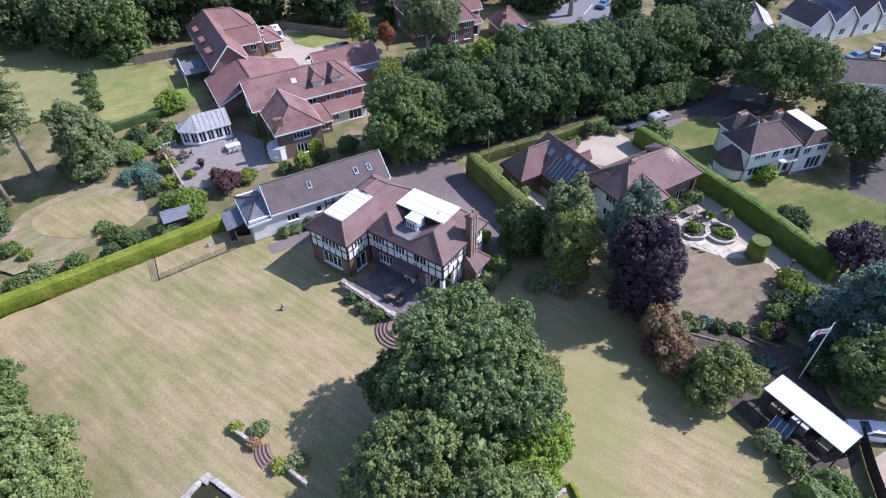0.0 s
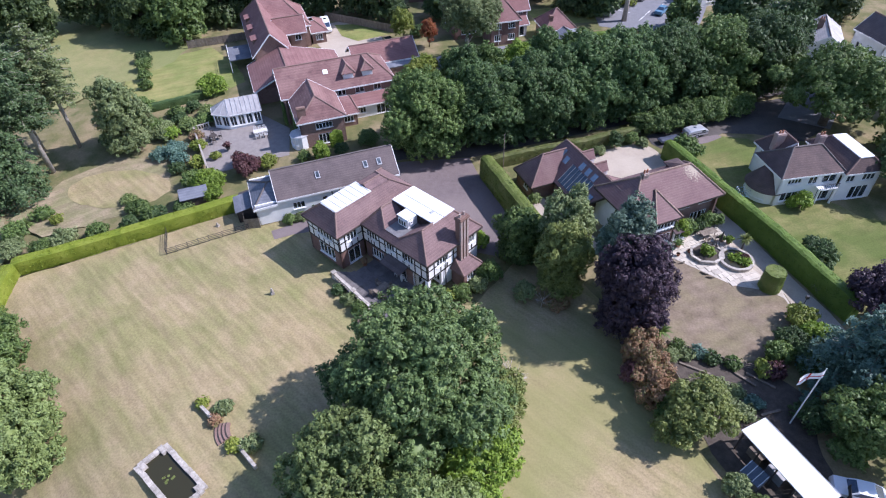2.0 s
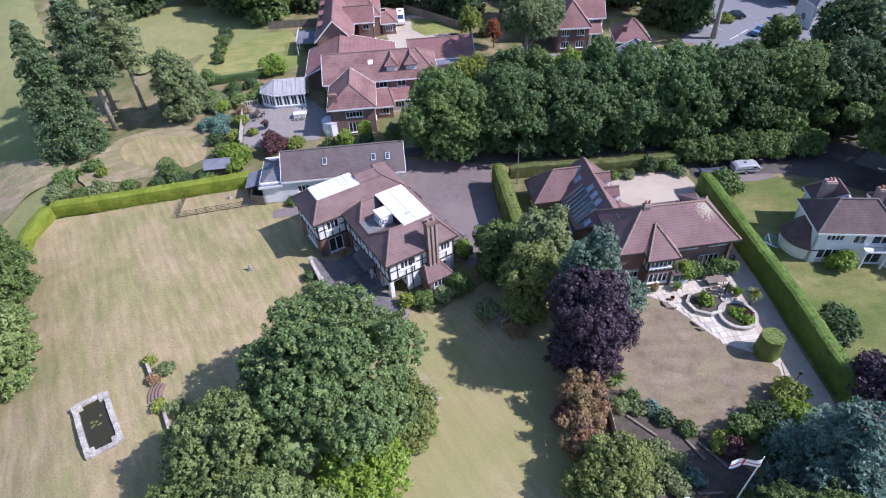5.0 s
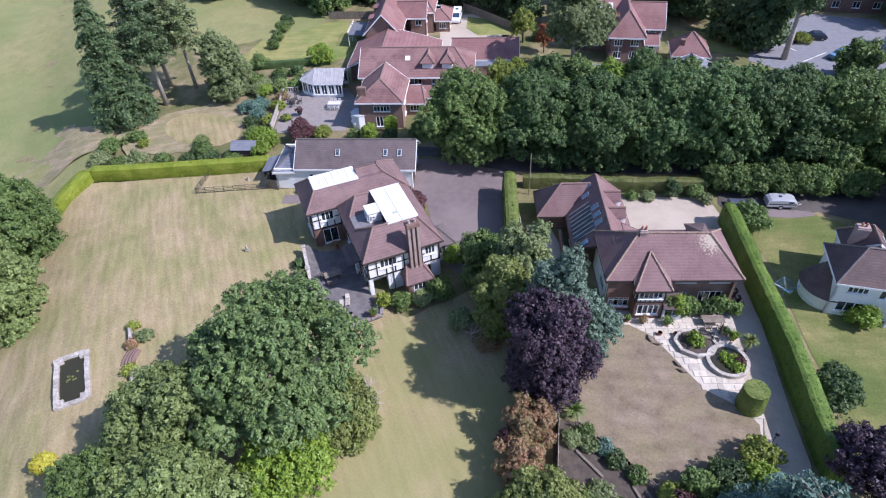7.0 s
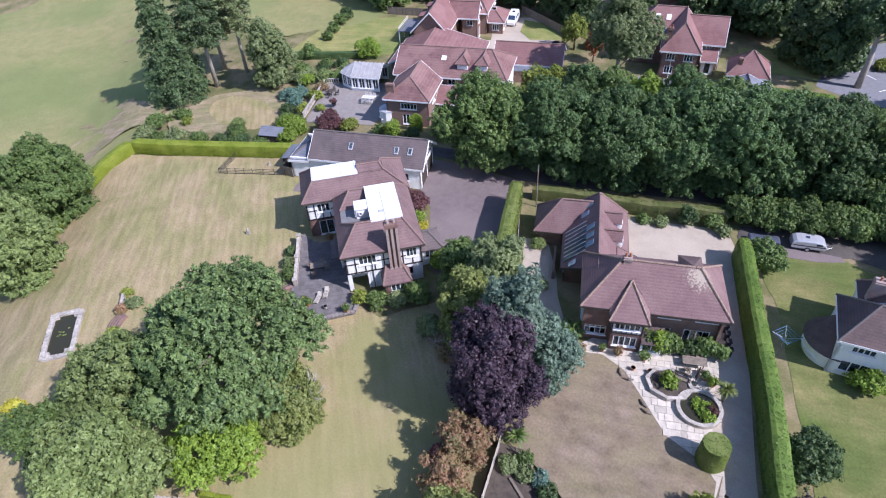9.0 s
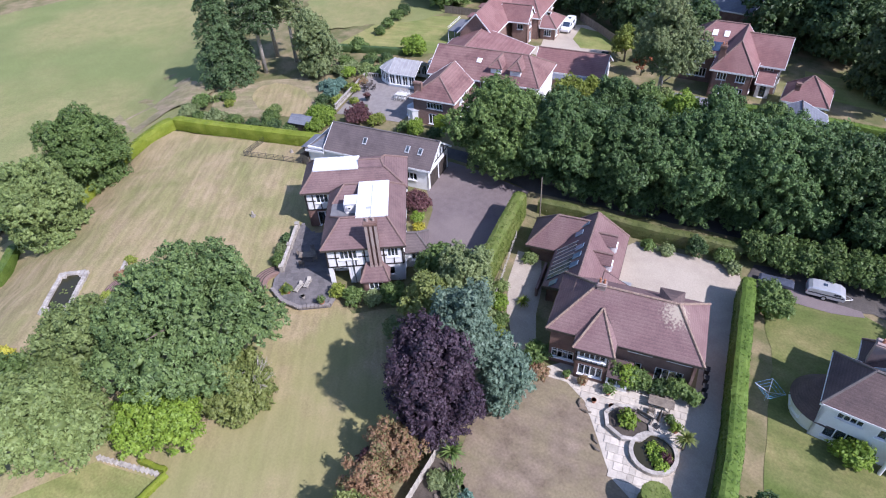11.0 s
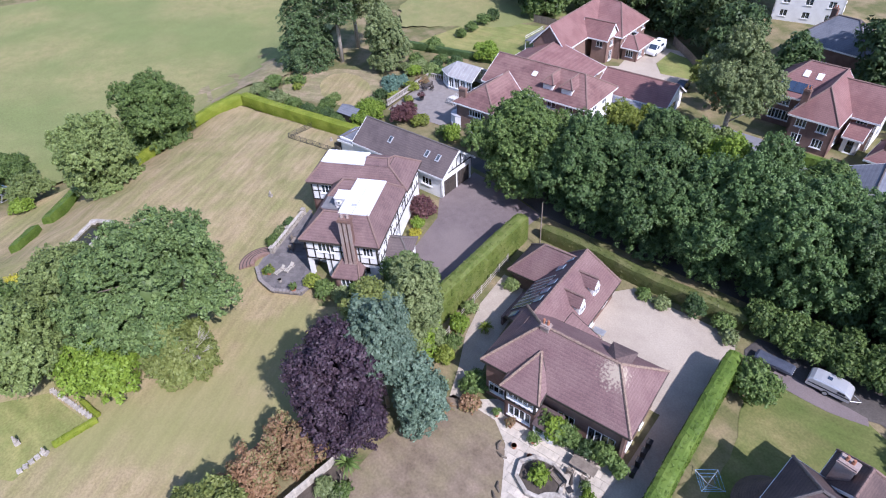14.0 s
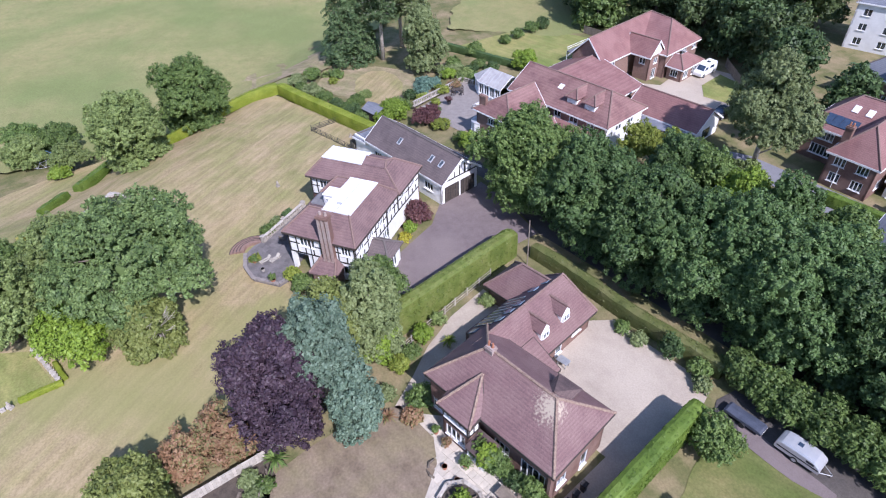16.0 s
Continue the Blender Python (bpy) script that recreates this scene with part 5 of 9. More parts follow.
    roof(dm, [[(9.0, 6.6, 6.72), (11.2, 6.6, 6.72), (10.1, 4.3, 7.5)], [(9.0, 6.6, 6.72), (9.0, 4.5, 6.72), (10.1, 4.3, 7.5)], [(11.2, 6.6, 6.72), (11.2, 4.5, 6.72), (10.1, 4.3, 7.5)]], M["tileD"], 0.08, name="dormer_roof")
    chimney(t, 4.0, 3.9, 6.6, 8.2, 0.75, 0.55, M["chim"], 2)
    # garage block with a hipped roof
    gx0, gx1, gy0, gy1 = -5.6, -1.2, 13.6, 18.7
    wall(t, (gx0 + 0.4, gy0 + 0.4), (gx1, gy0 + 0.4), 0, 2.15, M["brick"])
    wall(t, (gx0 + 0.4, gy1 - 0.4), (gx0 + 0.4, gy0 + 0.4), 0, 2.15, M["brick"], [(2.6, 1.2, 0.8, 1.0, 2)])
    wall(t, (gx1, gy1 - 0.4), (gx0 + 0.4, gy1 - 0.4), 0, 2.15, M["brick"])
    g0, g1 = (-2.7, 16.15, 5.3), (0.9, 16.15, 5.3)
    roof(t, [[(gx0, gy0, 2.25), (-1.6, gy0, 2.25), g1, g0], [(-1.6, gy1, 2.25), (gx0, gy1, 2.25), g0, g1], [(gx0, gy1, 2.25), (gx0, gy0, 2.25), g0]], M["tileB"], ridge=M["ridge"], fascia=M["darkwood"])
    return t


russet_house()


# ---- the large red-roofed house ----
def red_house():
    t = thing("house", "large brick house with several red tiled roofs and two dormers", "house", pose(-25.0, 75.0, 0, 0, 0, 28.0) @ Matrix.Diagonal((1, 1, 0.87, 1)))
    i = 0.45
    placed = set()

    def settle(dy):
        """Set the range just built back by dy, along the plot."""
        for ob in t.children:
            if ob.name not in placed:
                ob.matrix_basis = Matrix.Translation((0, dy, 0)) @ ob.matrix_basis
                placed.add(ob.name)

    # garden wing
    ze, zr = 5.2, 7.9
    wall(t, (i, i), (7.2, i), 0, ze, M["brickL"], [(3.6, 2.2, 0.3, 2.0, 4), (3.6, 2.6, 3.3, 1.1, 5)])
    wall(t, (7.2, i), (7.2, 8.1), 0, ze, M["brickL"], [(3, 1.6, 3.3, 1.1, 3), (3, 1.6, 1.0, 1.2, 3)])
    wall(t, (i, 8.1), (i, i), 0, ze, M["brickL"], [(2, 2.2, 3.3, 1.1, 4), (5.6, 2.0, 3.3, 1.1, 4), (5.6, 2.0, 0.3, 2.0, 3)])
    roof(t, [[(0, 0, ze), (7.6, 0, ze), (3.7, 3.4, zr)], [(7.6, 0, ze), (7.6, 8.0, ze), (3.7, 9.5, zr), (3.7, 3.4, zr)], [(0, 8.0, ze), (0, 0, ze), (3.7, 3.4, zr), (3.7, 9.5, zr)]], M["tileC2"], ridge=M["ridge"], fascia=M["paint"])
    V, F = [], []
    ring_v(V, F, 1.5, 1.5, 0, 2.5, 8, Matrix.Translation((0.3, 1.6, 0)))
    bay = mesh_ob("bay", V, F, M["white"], t, "white rendered bay window")
    for k in range(3):
        a = math.pi + (k - 1) * math.pi / 4
        window(bay, pose(0.3 + 1.42 * math.cos(a), 1.6 + 1.42 * math.sin(a), 1.0, 0, 0, math.degrees(a) - 90), 0.95, 1.2, 2, 2)
    V, F = [], []
    ring_v(V, F, 1.6, 0.5, 2.5, 3.1, 8, Matrix.Translation((0.3, 1.6, 0)))
    mesh_ob("bay_roof", V, F, M["flash"], bay)
    chimney(t, 1.1, 1.2, 4.9, 7.6, 1.3, 0.5, M["brick"], 0)
    settle(0.8)
    # main south range
    ze, zr = 5.2, 8.6
    x0, x1, y0, y1 = -1.0, 18.0, 7.7, 17.6
    wall(t, (7.2, y0 + i), (x1 - i, y0 + i), 0, 2.9, M["white"], [(2, 1.5, 1.0, 1.2, 3), (5, 2.0, 0.2, 2.1, 3), (8, 1.5, 1.0, 1.2, 3)])
    wall(t, (7.2, y0 + i), (x1 - i, y0 + i), 2.9, ze, M["brickL"], [(1.6, 1.3, 3.6, 1.2, 2), (4.6, 1.5, 3.6, 1.2, 2), (7.6, 1.3, 3.6, 1.2, 2)], name="upper_wall")
    wall(t, (x1 - i, y0 + i), (x1 - i, y1 - i), 0, ze, M["white"], [(3, 1.4, 3.5, 1.2, 2), (6, 1.4, 3.5, 1.2, 2)])
    wall(t, (x1 - i, y1 - i), (x0 + i, y1 - i), 0, ze, M["brickL"])
    wall(t, (x0 + i, y1 - i), (x0 + i, y0), 0, ze, M["brickL"], [(4, 1.8, 3.4, 1.2, 3)])
    ym = 12.8
    r = roof(t, [[(x0, y0, ze), (x1, y0, ze), (14.6, ym, zr), (x0, ym, zr)], [(x1, y0, ze), (x1, y1, ze), (14.6, ym, zr)], [(x1, y1, ze), (x0, y1, ze), (x0, ym, zr), (14.6, ym, zr)]], M["tileC2"], ridge=M["ridge"], fascia=M["paint"])
    gable_wall(t, (x0 + i, y1 - i), (x0 + i, y0 + i), ze, zr - 0.3, M["tileC2"])
    for x in (10.4, 13.6):
        dm = mesh_ob("dormer", *slab_vf(x - 0.85, 9.2, x + 0.85, 11.5, 5.6, 7.35), M["paint"], t, "white window dormer with a hipped tiled roof")
        window(dm, Matrix.Translation((x, 9.17, 6.0)) @ Matrix.Rotation(math.pi, 4, "Z"), 1.3, 1.15, 2, 2)
        roof(dm, [[(x - 1.15, 8.9, 7.3), (x + 1.15, 8.9, 7.3), (x, 10.2, 8.5)], [(x + 1.15, 8.9, 7.3), (x + 1.15, 11.6, 7.3), (x, 12.6, 8.5), (x, 10.2, 8.5)], [(x - 1.15, 11.6, 7.3), (x - 1.15, 8.9, 7.3), (x, 10.2, 8.5), (x, 12.6, 8.5)]], M["tileC2"], 0.1, name="dormer_roof", ridge=M["ridge"])
    piece("rooflight", M["paint"], r, (7.0, 10.9, 7.35), (0.8, 0.9, 0.18), 0, "white-framed rooflight", 33)
    wall(t, (x0 + i, y0 + i), (0.47, y0 + i), 0, ze, M["brickL"])
    wall(t, (-4.2, 16.5), (x0 + i, 16.5), 0, 3.0, M["brickL"])
    V = [(-4.6, 16.45, 3.0), (1.5, 16.45, 3.0), (1.5, 16.45, 6.1), (-4.6, 16.7, 3.0), (1.5, 16.7, 3.0), (1.5, 16.7, 6.1)]
    mesh_ob("gable_wall", V, [(0, 1, 2), (5, 4, 3), (0, 3, 4, 1), (1, 4, 5, 2), (2, 5, 3, 0)], M["tileC2"], t)
    settle(1.7)
    # lower front aisle with a pent roof
    wall(t, (9.2, 5.7), (17.0, 5.7), 0, 2.5, M["white"], [(2, 1.5, 0.9, 1.2, 3), (5.6, 2.2, 0.2, 2.0, 3)])
    wall(t, (17.0, 5.7), (17.0, 8.1), 0, 2.5, M["white"])
    roof(t, [[(8.6, 5.3, 2.6), (17.4, 5.3, 2.6), (17.4, 8.2, 3.5), (8.6, 8.2, 3.5)]], M["tileC"], fascia=M["paint"])
    roof(t, [[(7.2, 3.4, 2.6), (10.4, 3.4, 2.6), (9.6, 6.5, 4.6), (7.2, 6.5, 4.6)], [(10.4, 3.4, 2.6), (10.4, 7.0, 2.6), (9.6, 6.5, 4.6)]], M["tileC"], fascia=M["paint"], ridge=M["ridge"])
    wall(t, (7.2, 3.8), (10.0, 3.8), 0, 2.5, M["brickL"], [(1.4, 1.6, 0.9, 1.2, 3)])
    wall(t, (10.0, 3.8), (10.0, 7.0), 0, 2.5, M["brickL"])
    settle(1.5)
    # link roof
    wall(t, (-4.2, 27), (-4.2, 16.5), 0, 2.9, M["brickL"], [(3, 1.5, 1.0, 1.2, 3), (7, 1.5, 1.0, 1.2, 3)])
    wall(t, (11, 17), (11, 27), 0, 3.2, M["brickL"], [(3, 1.5, 1.0, 1.2, 3)])
    roof(t, [[(-4.7, 16.2, 3.0), (-4.7, 27.4, 3.0), (1.5, 27.4, 6.2), (1.5, 16.2, 6.2)], [(11.5, 16.2, 3.3), (11.5, 27.4, 3.3), (1.5, 27.4, 6.2), (1.5, 16.2, 6.2)]], M["tileC"], ridge=M["ridge"], fascia=M["paint"])
    settle(1.3)
    # north range with its gable
    ze, zr = 4.9, 9.3
    wall(t, (-2.8, 27.0), (3.4, 27.0), 0, ze, M["brickL"], [(3.1, 2.0, 3.2, 1.2, 3)])
    gable_wall(t, (-2.8, 27.0), (3.4, 27.0), ze, zr - 0.25, M["brickL"])
    wall(t, (-2.9, 48.5), (-2.9, 27.0), 0, ze, M["brickL"], [(3, 1.5, 1, 1.2, 3), (8, 1.5, 1, 1.2, 3), (8, 1.5, 3.2, 1.2, 3), (14, 1.5, 3.2, 1.2, 3)])
    wall(t, (3.4, 27.0), (3.4, 38.0), 0, ze, M["brickL"], [(3, 1.5, 3.2, 1.2, 3), (3, 1.5, 1, 1.2, 3)])
    wall(t, (8.8, 38.0), (8.8, 48.5), 0, ze, M["brickL"], [(6, 1.6, 1, 1.2, 3), (6, 1.6, 3.2, 1.2, 3), (9.6, 1.6, 3.2, 1.2, 3)])
    wall(t, (3.4, 38.0), (8.8, 38.0), 0, ze, M["brickL"], [(2.7, 1.6, 3.2, 1.2, 2), (2.7, 1.6, 1.0, 1.2, 2)])
    wall(t, (8.8, 48.5), (-2.9, 48.5), 0, ze, M["brickL"])
    P, Q = (0.2, 45.4, zr), (5.0, 44.6, zr - 0.2)
    roof(t, [[(-3.4, 26.5, ze), (-3.4, 49.0, ze), P, (0.4, 26.5, zr)], [(3.9, 26.5, ze), (0.4, 26.5, zr), P, (3.9, 37.6, ze)], [(-3.4, 49.0, ze), (9.2, 49.0, ze), Q, P], [(9.2, 37.6, ze), (9.2, 49.0, ze), Q], [(3.9, 37.6, ze), P, Q, (9.2, 37.6, ze)]], M["tileC"], ridge=M["ridge"], fascia=M["paint"])
    wall(t, (4.6, 35.0), (7.6, 35.0), 0, 5.2, M["brickL"], [(1.5, 1.2, 3.2, 1.2, 2)])
    wall(t, (7.6, 35.0), (7.6, 38.6), 0, 5.2, M["brickL"], [(1.8, 1.2, 0.1, 2.1, 2), (1.8, 1.2, 3.2, 1.2, 2)])
    gable_wall(t, (7.62, 34.9), (7.62, 38.9), 5.0, 7.5, M["white"])
    roof(t, [[(7.9, 34.5, 4.95), (1.8, 34.5, 4.95), (1.8, 36.9, 7.8), (7.9, 36.9, 7.8)], [(7.9, 39.3, 4.95), (1.8, 39.3, 4.95), (1.8, 36.9, 7.8), (7.9, 36.9, 7.8)]], M["tileC"], ridge=M["ridge"], fascia=M["paint"])
    wall(t, (9.2, 38.5), (12.0, 38.5), 0, 2.7, M["brickL"], [(1.4, 1.4, 0.8, 1.4, 3)])
    wall(t, (12.0, 38.5), (12.0, 44.5), 0, 2.7, M["brickL"], [(1.5, 1.6, 0.5, 1.7, 3), (4.3, 1.6, 0.5, 1.7, 3)])
    roof(t, [[(9.0, 38.0, 2.8), (12.5, 38.0, 2.8), (10.2, 40.5, 4.6), (9.0, 40.5, 4.6)], [(12.5, 38.0, 2.8), (12.5, 45.0, 2.8), (10.2, 42.5, 4.6), (10.2, 40.5, 4.6)], [(12.5, 45, 2.8), (9.0, 45, 2.8), (9.0, 42.5, 4.6), (10.2, 42.5, 4.6)]], M["tileC"], ridge=M["ridge"], fascia=M["paint"])
    for y, z in ((31.5, 6.4), (37.0, 6.4), (42.5, 6.4)):
        dm = mesh_ob("dormer", *slab_vf(-2.6, y - 0.9, 0.0, y + 0.9, 5.2, z + 0.4), M["brickL"], t)
        roof(dm, [[(-2.9, y - 1.2, z + 0.35), (0.2, y - 1.2, z + 0.9), (0.2, y + 1.2, z + 0.9), (-2.9, y + 1.2, z + 0.35)]], M["tileC"], 0.1, name="dormer_roof")
    # balcony frame on the west side
    for yy in (28.5, 31.5, 34.5):
        piece("post", M["paint"], t, (-7.4, yy + 3, 1.4), (0.14, 0.14, 2.8))
    piece("balcony", M["slate"], t, (-5.3, 34.5, 2.75), (4.2, 6.4, 0.16), 0, "blue-grey balcony floor")
    for z in (3.2, 3.6):
        piece("rail", M["paint"], t, (-7.4, 34.5, z), (0.06, 6.4, 0.06))
    settle(1.1)
    # garage range
    wall(t, (14.4, 18.6), (25.2, 18.6), 0, 2.7, M["brickL"])
    wall(t, (25.2, 18.6), (25.2, 25.4), 0, 2.7, M["white"], [(3.4, 2.4, 0.1, 2.1, 1)], frame_mat=M["paint"], sill=False)
    wall(t, (25.2, 25.4), (14.4, 25.4), 0, 2.7, M["brickL"], [(2, 2.2, 0.1, 2.1, 1), (5.4, 2.2, 0.1, 2.1, 1), (8.6, 2.2, 0.1, 2.1, 1)], frame_mat=M["darkwood"], sill=False)
    roof(t, hip(13.4, 18.2, 25.6, 25.8, 2.8, 5.6, 0, 0, "x"), M["tileC"], ridge=M["ridge"], fascia=M["paint"])
    gable_wall(t, (25.2, 18.6), (25.2, 25.4), 2.7, 5.3, M["white"])
    mesh_ob("flat_roof", *slab_vf(14.6, 16.2, 25.2, 18.6, 2.35, 2.55), M["slate"], t, "grey felt flat roof")
    wall(t, (17.6, 16.4), (25.0, 16.4), 0, 2.35, M["brickL"])
    settle(2.4)
    # conservatory with a ribbed roof
    cx = thing("conservatory", "white conservatory with a ribbed pale roof beside the patio", "conservatory", pose(-25.0, 75.0, 0, 0, 0, 28.0))
    A, B, C, D = (-9.6, 11.4, 2.5), (-4.3, 11.4, 2.5), (-4.3, 16.8, 2.5), (-9.6, 16.8, 2.5)
    E, F = (-12.0, 12.9, 2.5), (-12.0, 15.3, 2.5)
    P, Q = (-9.4, 14.1, 4.1), (-4.3, 14.1, 4.1)
    rf = roof(cx, [[A, B, Q, P], [C, D, P, Q], [E, A, P], [F, E, P], [D, F, P]], M["poly"], 0.05, fascia=M["paint"])
    V, Fc = [], []
    for a, b in [((-9.4 + 0.73 * k, 11.4, 2.53), (-9.4 + 0.73 * k, 14.1, 4.13)) for k in range(8)] + [((-9.4 + 0.73 * k, 16.8, 2.53), (-9.4 + 0.73 * k, 14.1, 4.13)) for k in range(8)] + [(q, P) for q in (A, E, F, D, (-10.8, 12.15, 2.53), (-12.0, 14.1, 2.53), (-10.8, 16.05, 2.53))]:
        tube_v(V, Fc, [(a[0], a[1], a[2] + 0.03), (b[0], b[1], b[2] + 0.03)], [0.035, 0.035], 6)
    mesh_ob("glazing_frame", V, Fc, M["flash"], rf, "white glazing bars of the roof")
    for a, b in ((A, B), (E, A), (F, E), (D, F), (C, D)):
        a, b = Vector(a), Vector(b)
        c = Vector((-8.2, 14.1, 2.5))
        a, b = c + (a - c) * 0.95, c + (b - c) * 0.95
        ln = (b - a).length
        k = max(2, round(ln / 1.3))
        wall(cx, (a.x, a.y), (b.x, b.y), 0, 2.45, M["paint"], [((q + 0.5) * ln / k, ln / k - 0.25, 0.5, 1.75, 2) for q in range(k)], th=0.12)
    return t


red_house()


# ---- the white house ----
def white_house():
    t = thing("house", "white rendered house with brown hipped roofs and arched loggia", "house", pose(40.85, 68.8, 0, 0, 0, 17.5) @ Matrix.Diagonal((1, 1, 0.91, 1)))
    i = 0.35
    ze, zr = 5.0, 7.8
    X, Y = 8.7, 6.2
    wall(t, (i, i), (X, i), 0, ze, M["white"], [(2.0, 2.4, 0.7, 1.5, 3), (2.0, 1.9, 3.6, 1.2, 4), (4.6, 1.3, 3.2, 1.5, 2), (6.9, 2.0, 0.1, 2.3, 2), (6.9, 2.0, 3.2, 1.6, 2)])
    wall(t, (i, Y - i), (i, i), 0, ze, M["white"], [(3, 1.5, 3.4, 1.2, 3)])
    wall(t, (X, Y - i), (i, Y - i), 0, ze, M["white"], [(3, 1.5, 3.4, 1.2, 3)])
    r0, r1 = (2.6, 3.05, zr), (6.5, 3.1, zr)
    roof(t, [[(0, 0, ze), (X + 0.2, 0, ze), r1, r0], [(X + 0.2, 0, ze), (X + 0.2, Y, ze), r1], [(X + 0.2, Y, ze), (0, Y, ze), r0, r1], [(0, Y, ze), (0, 0, ze), r0]], M["tileD"], ridge=M["ridgeG"], fascia=M["paint"])
    wall(t, (X, -0.2), (14.0, -0.2), 0, 4.9, M["white"], [(1.2, 1.2, 3.2, 1.2, 2), (3.8, 1.8, 3.2, 1.2, 3), (3.2, 2.6, 0.1, 2.2, 3)])
    wall(t, (14.0, -0.2), (14.0, 7.4), 0, 4.9, M["white"], [(3, 1.5, 3.2, 1.2, 2)])
    wall(t, (14.0, 7.4), (X - 0.2, 7.4), 0, 4.9, M["white"])
    roof(t, [[(X - 0.2, -0.6, 4.9), (14.4, -0.6, 4.9), (12.4, 0.5, 6.7), (10.6, 0.5, 6.7)], [(14.4, -0.6, 4.9), (14.4, 7.8, 4.9), (12.4, 6.0, 6.7), (12.4, 0.5, 6.7)], [(14.4, 7.8, 4.9), (X - 0.2, 7.8, 4.9), (10.6, 6.0, 6.7), (12.4, 6.0, 6.7)], [(X - 0.2, 7.8, 4.9), (X - 0.2, -0.6, 4.9), (10.6, 0.5, 6.7), (10.6, 6.0, 6.7)]], M["tileD"], ridge=M["ridge"], fascia=M["paint"])
    mesh_ob("flat_roof", *slab_vf(10.5, 0.4, 12.5, 6.1, 6.66, 6.8), M["lead"], t, "white flat roof")
    # rounded bay with a tiled skirt roof on the west side
    V, F = [], []
    ring_v(V, F, 2.5, 2.5, 0, 1.9, 32, Matrix.Translation((0.9, 3.1, 0)))
    b = mesh_ob("bay", V, F, M["white"], t, "rounded white bay")
    V, F = [], []
    ring_v(V, F, 2.85, 0.5, 1.9, 5.3, 32, Matrix.Translation((0.9, 3.1, 0)))
    mesh_ob("bay_roof", V, F, M["tileD"], b)
    for k in range(4):
        a = math.pi * (0.72 + 0.17 * k)
        window(b, pose(0.9 + 2.5 * math.cos(a), 3.1 + 2.5 * math.sin(a), 0.7, 0, 0, math.degrees(a) - 90), 1.0, 1.0, 2, 1)
    piece("balcony", M["white"], t, (6.9, -0.2, 2.75), (2.6, 1.0, 0.18))
    V, F = [], []
    tube_v(V, F, [(5.6, -0.65, 3.6), (8.2, -0.65, 3.6)], [0.04, 0.04], 6)
    mesh_ob("balcony_rail", V, F, M["metal"], t)
    for k in range(10):
        piece("baluster", M["metal"], t, (5.65 + 0.28 * k, -0.65, 3.2), (0.03, 0.03, 0.8))
    for x in (5.75, 8.05):
        V, F = [], []
        ring_v(V, F, 0.16, 0.14, 0, 2.7, 10, Matrix.Translation((x, -0.5, 0)))
        mesh_ob("column", V, F, M["white"], t)
    # rear wing
    roof(t, [[(1.9, 6.0, 4.6), (1.9, 9.4, 4.6), (4.2, 7.4, 7.4), (4.2, 4.4, 7.4)], [(6.5, 6.0, 4.6), (6.5, 9.4, 4.6), (4.2, 7.4, 7.4), (4.2, 4.4, 7.4)], [(1.9, 9.4, 4.6), (6.5, 9.4, 4.6), (4.2, 7.4, 7.4)]], M["tileD"], ridge=M["ridge"], fascia=M["paint"])
    wall(t, (2.2, 9.0), (2.2, 5.8), 0, 4.6, M["white"], [(1.6, 1.3, 3.0, 1.2, 2)])
    wall(t, (6.2, 5.8), (6.2, 9.0), 0, 4.6, M["white"])
    wall(t, (6.2, 9.0), (2.2, 9.0), 0, 4.6, M["white"])
    chimney(t, 2.9, 6.4, 4.6, 7.9, 1.2, 0.8, M["chim"], 2)
    chimney(t, 7.9, 5.0, 5, 7.9, 0.9, 0.7, M["chim"], 2)
    return t


white_house()


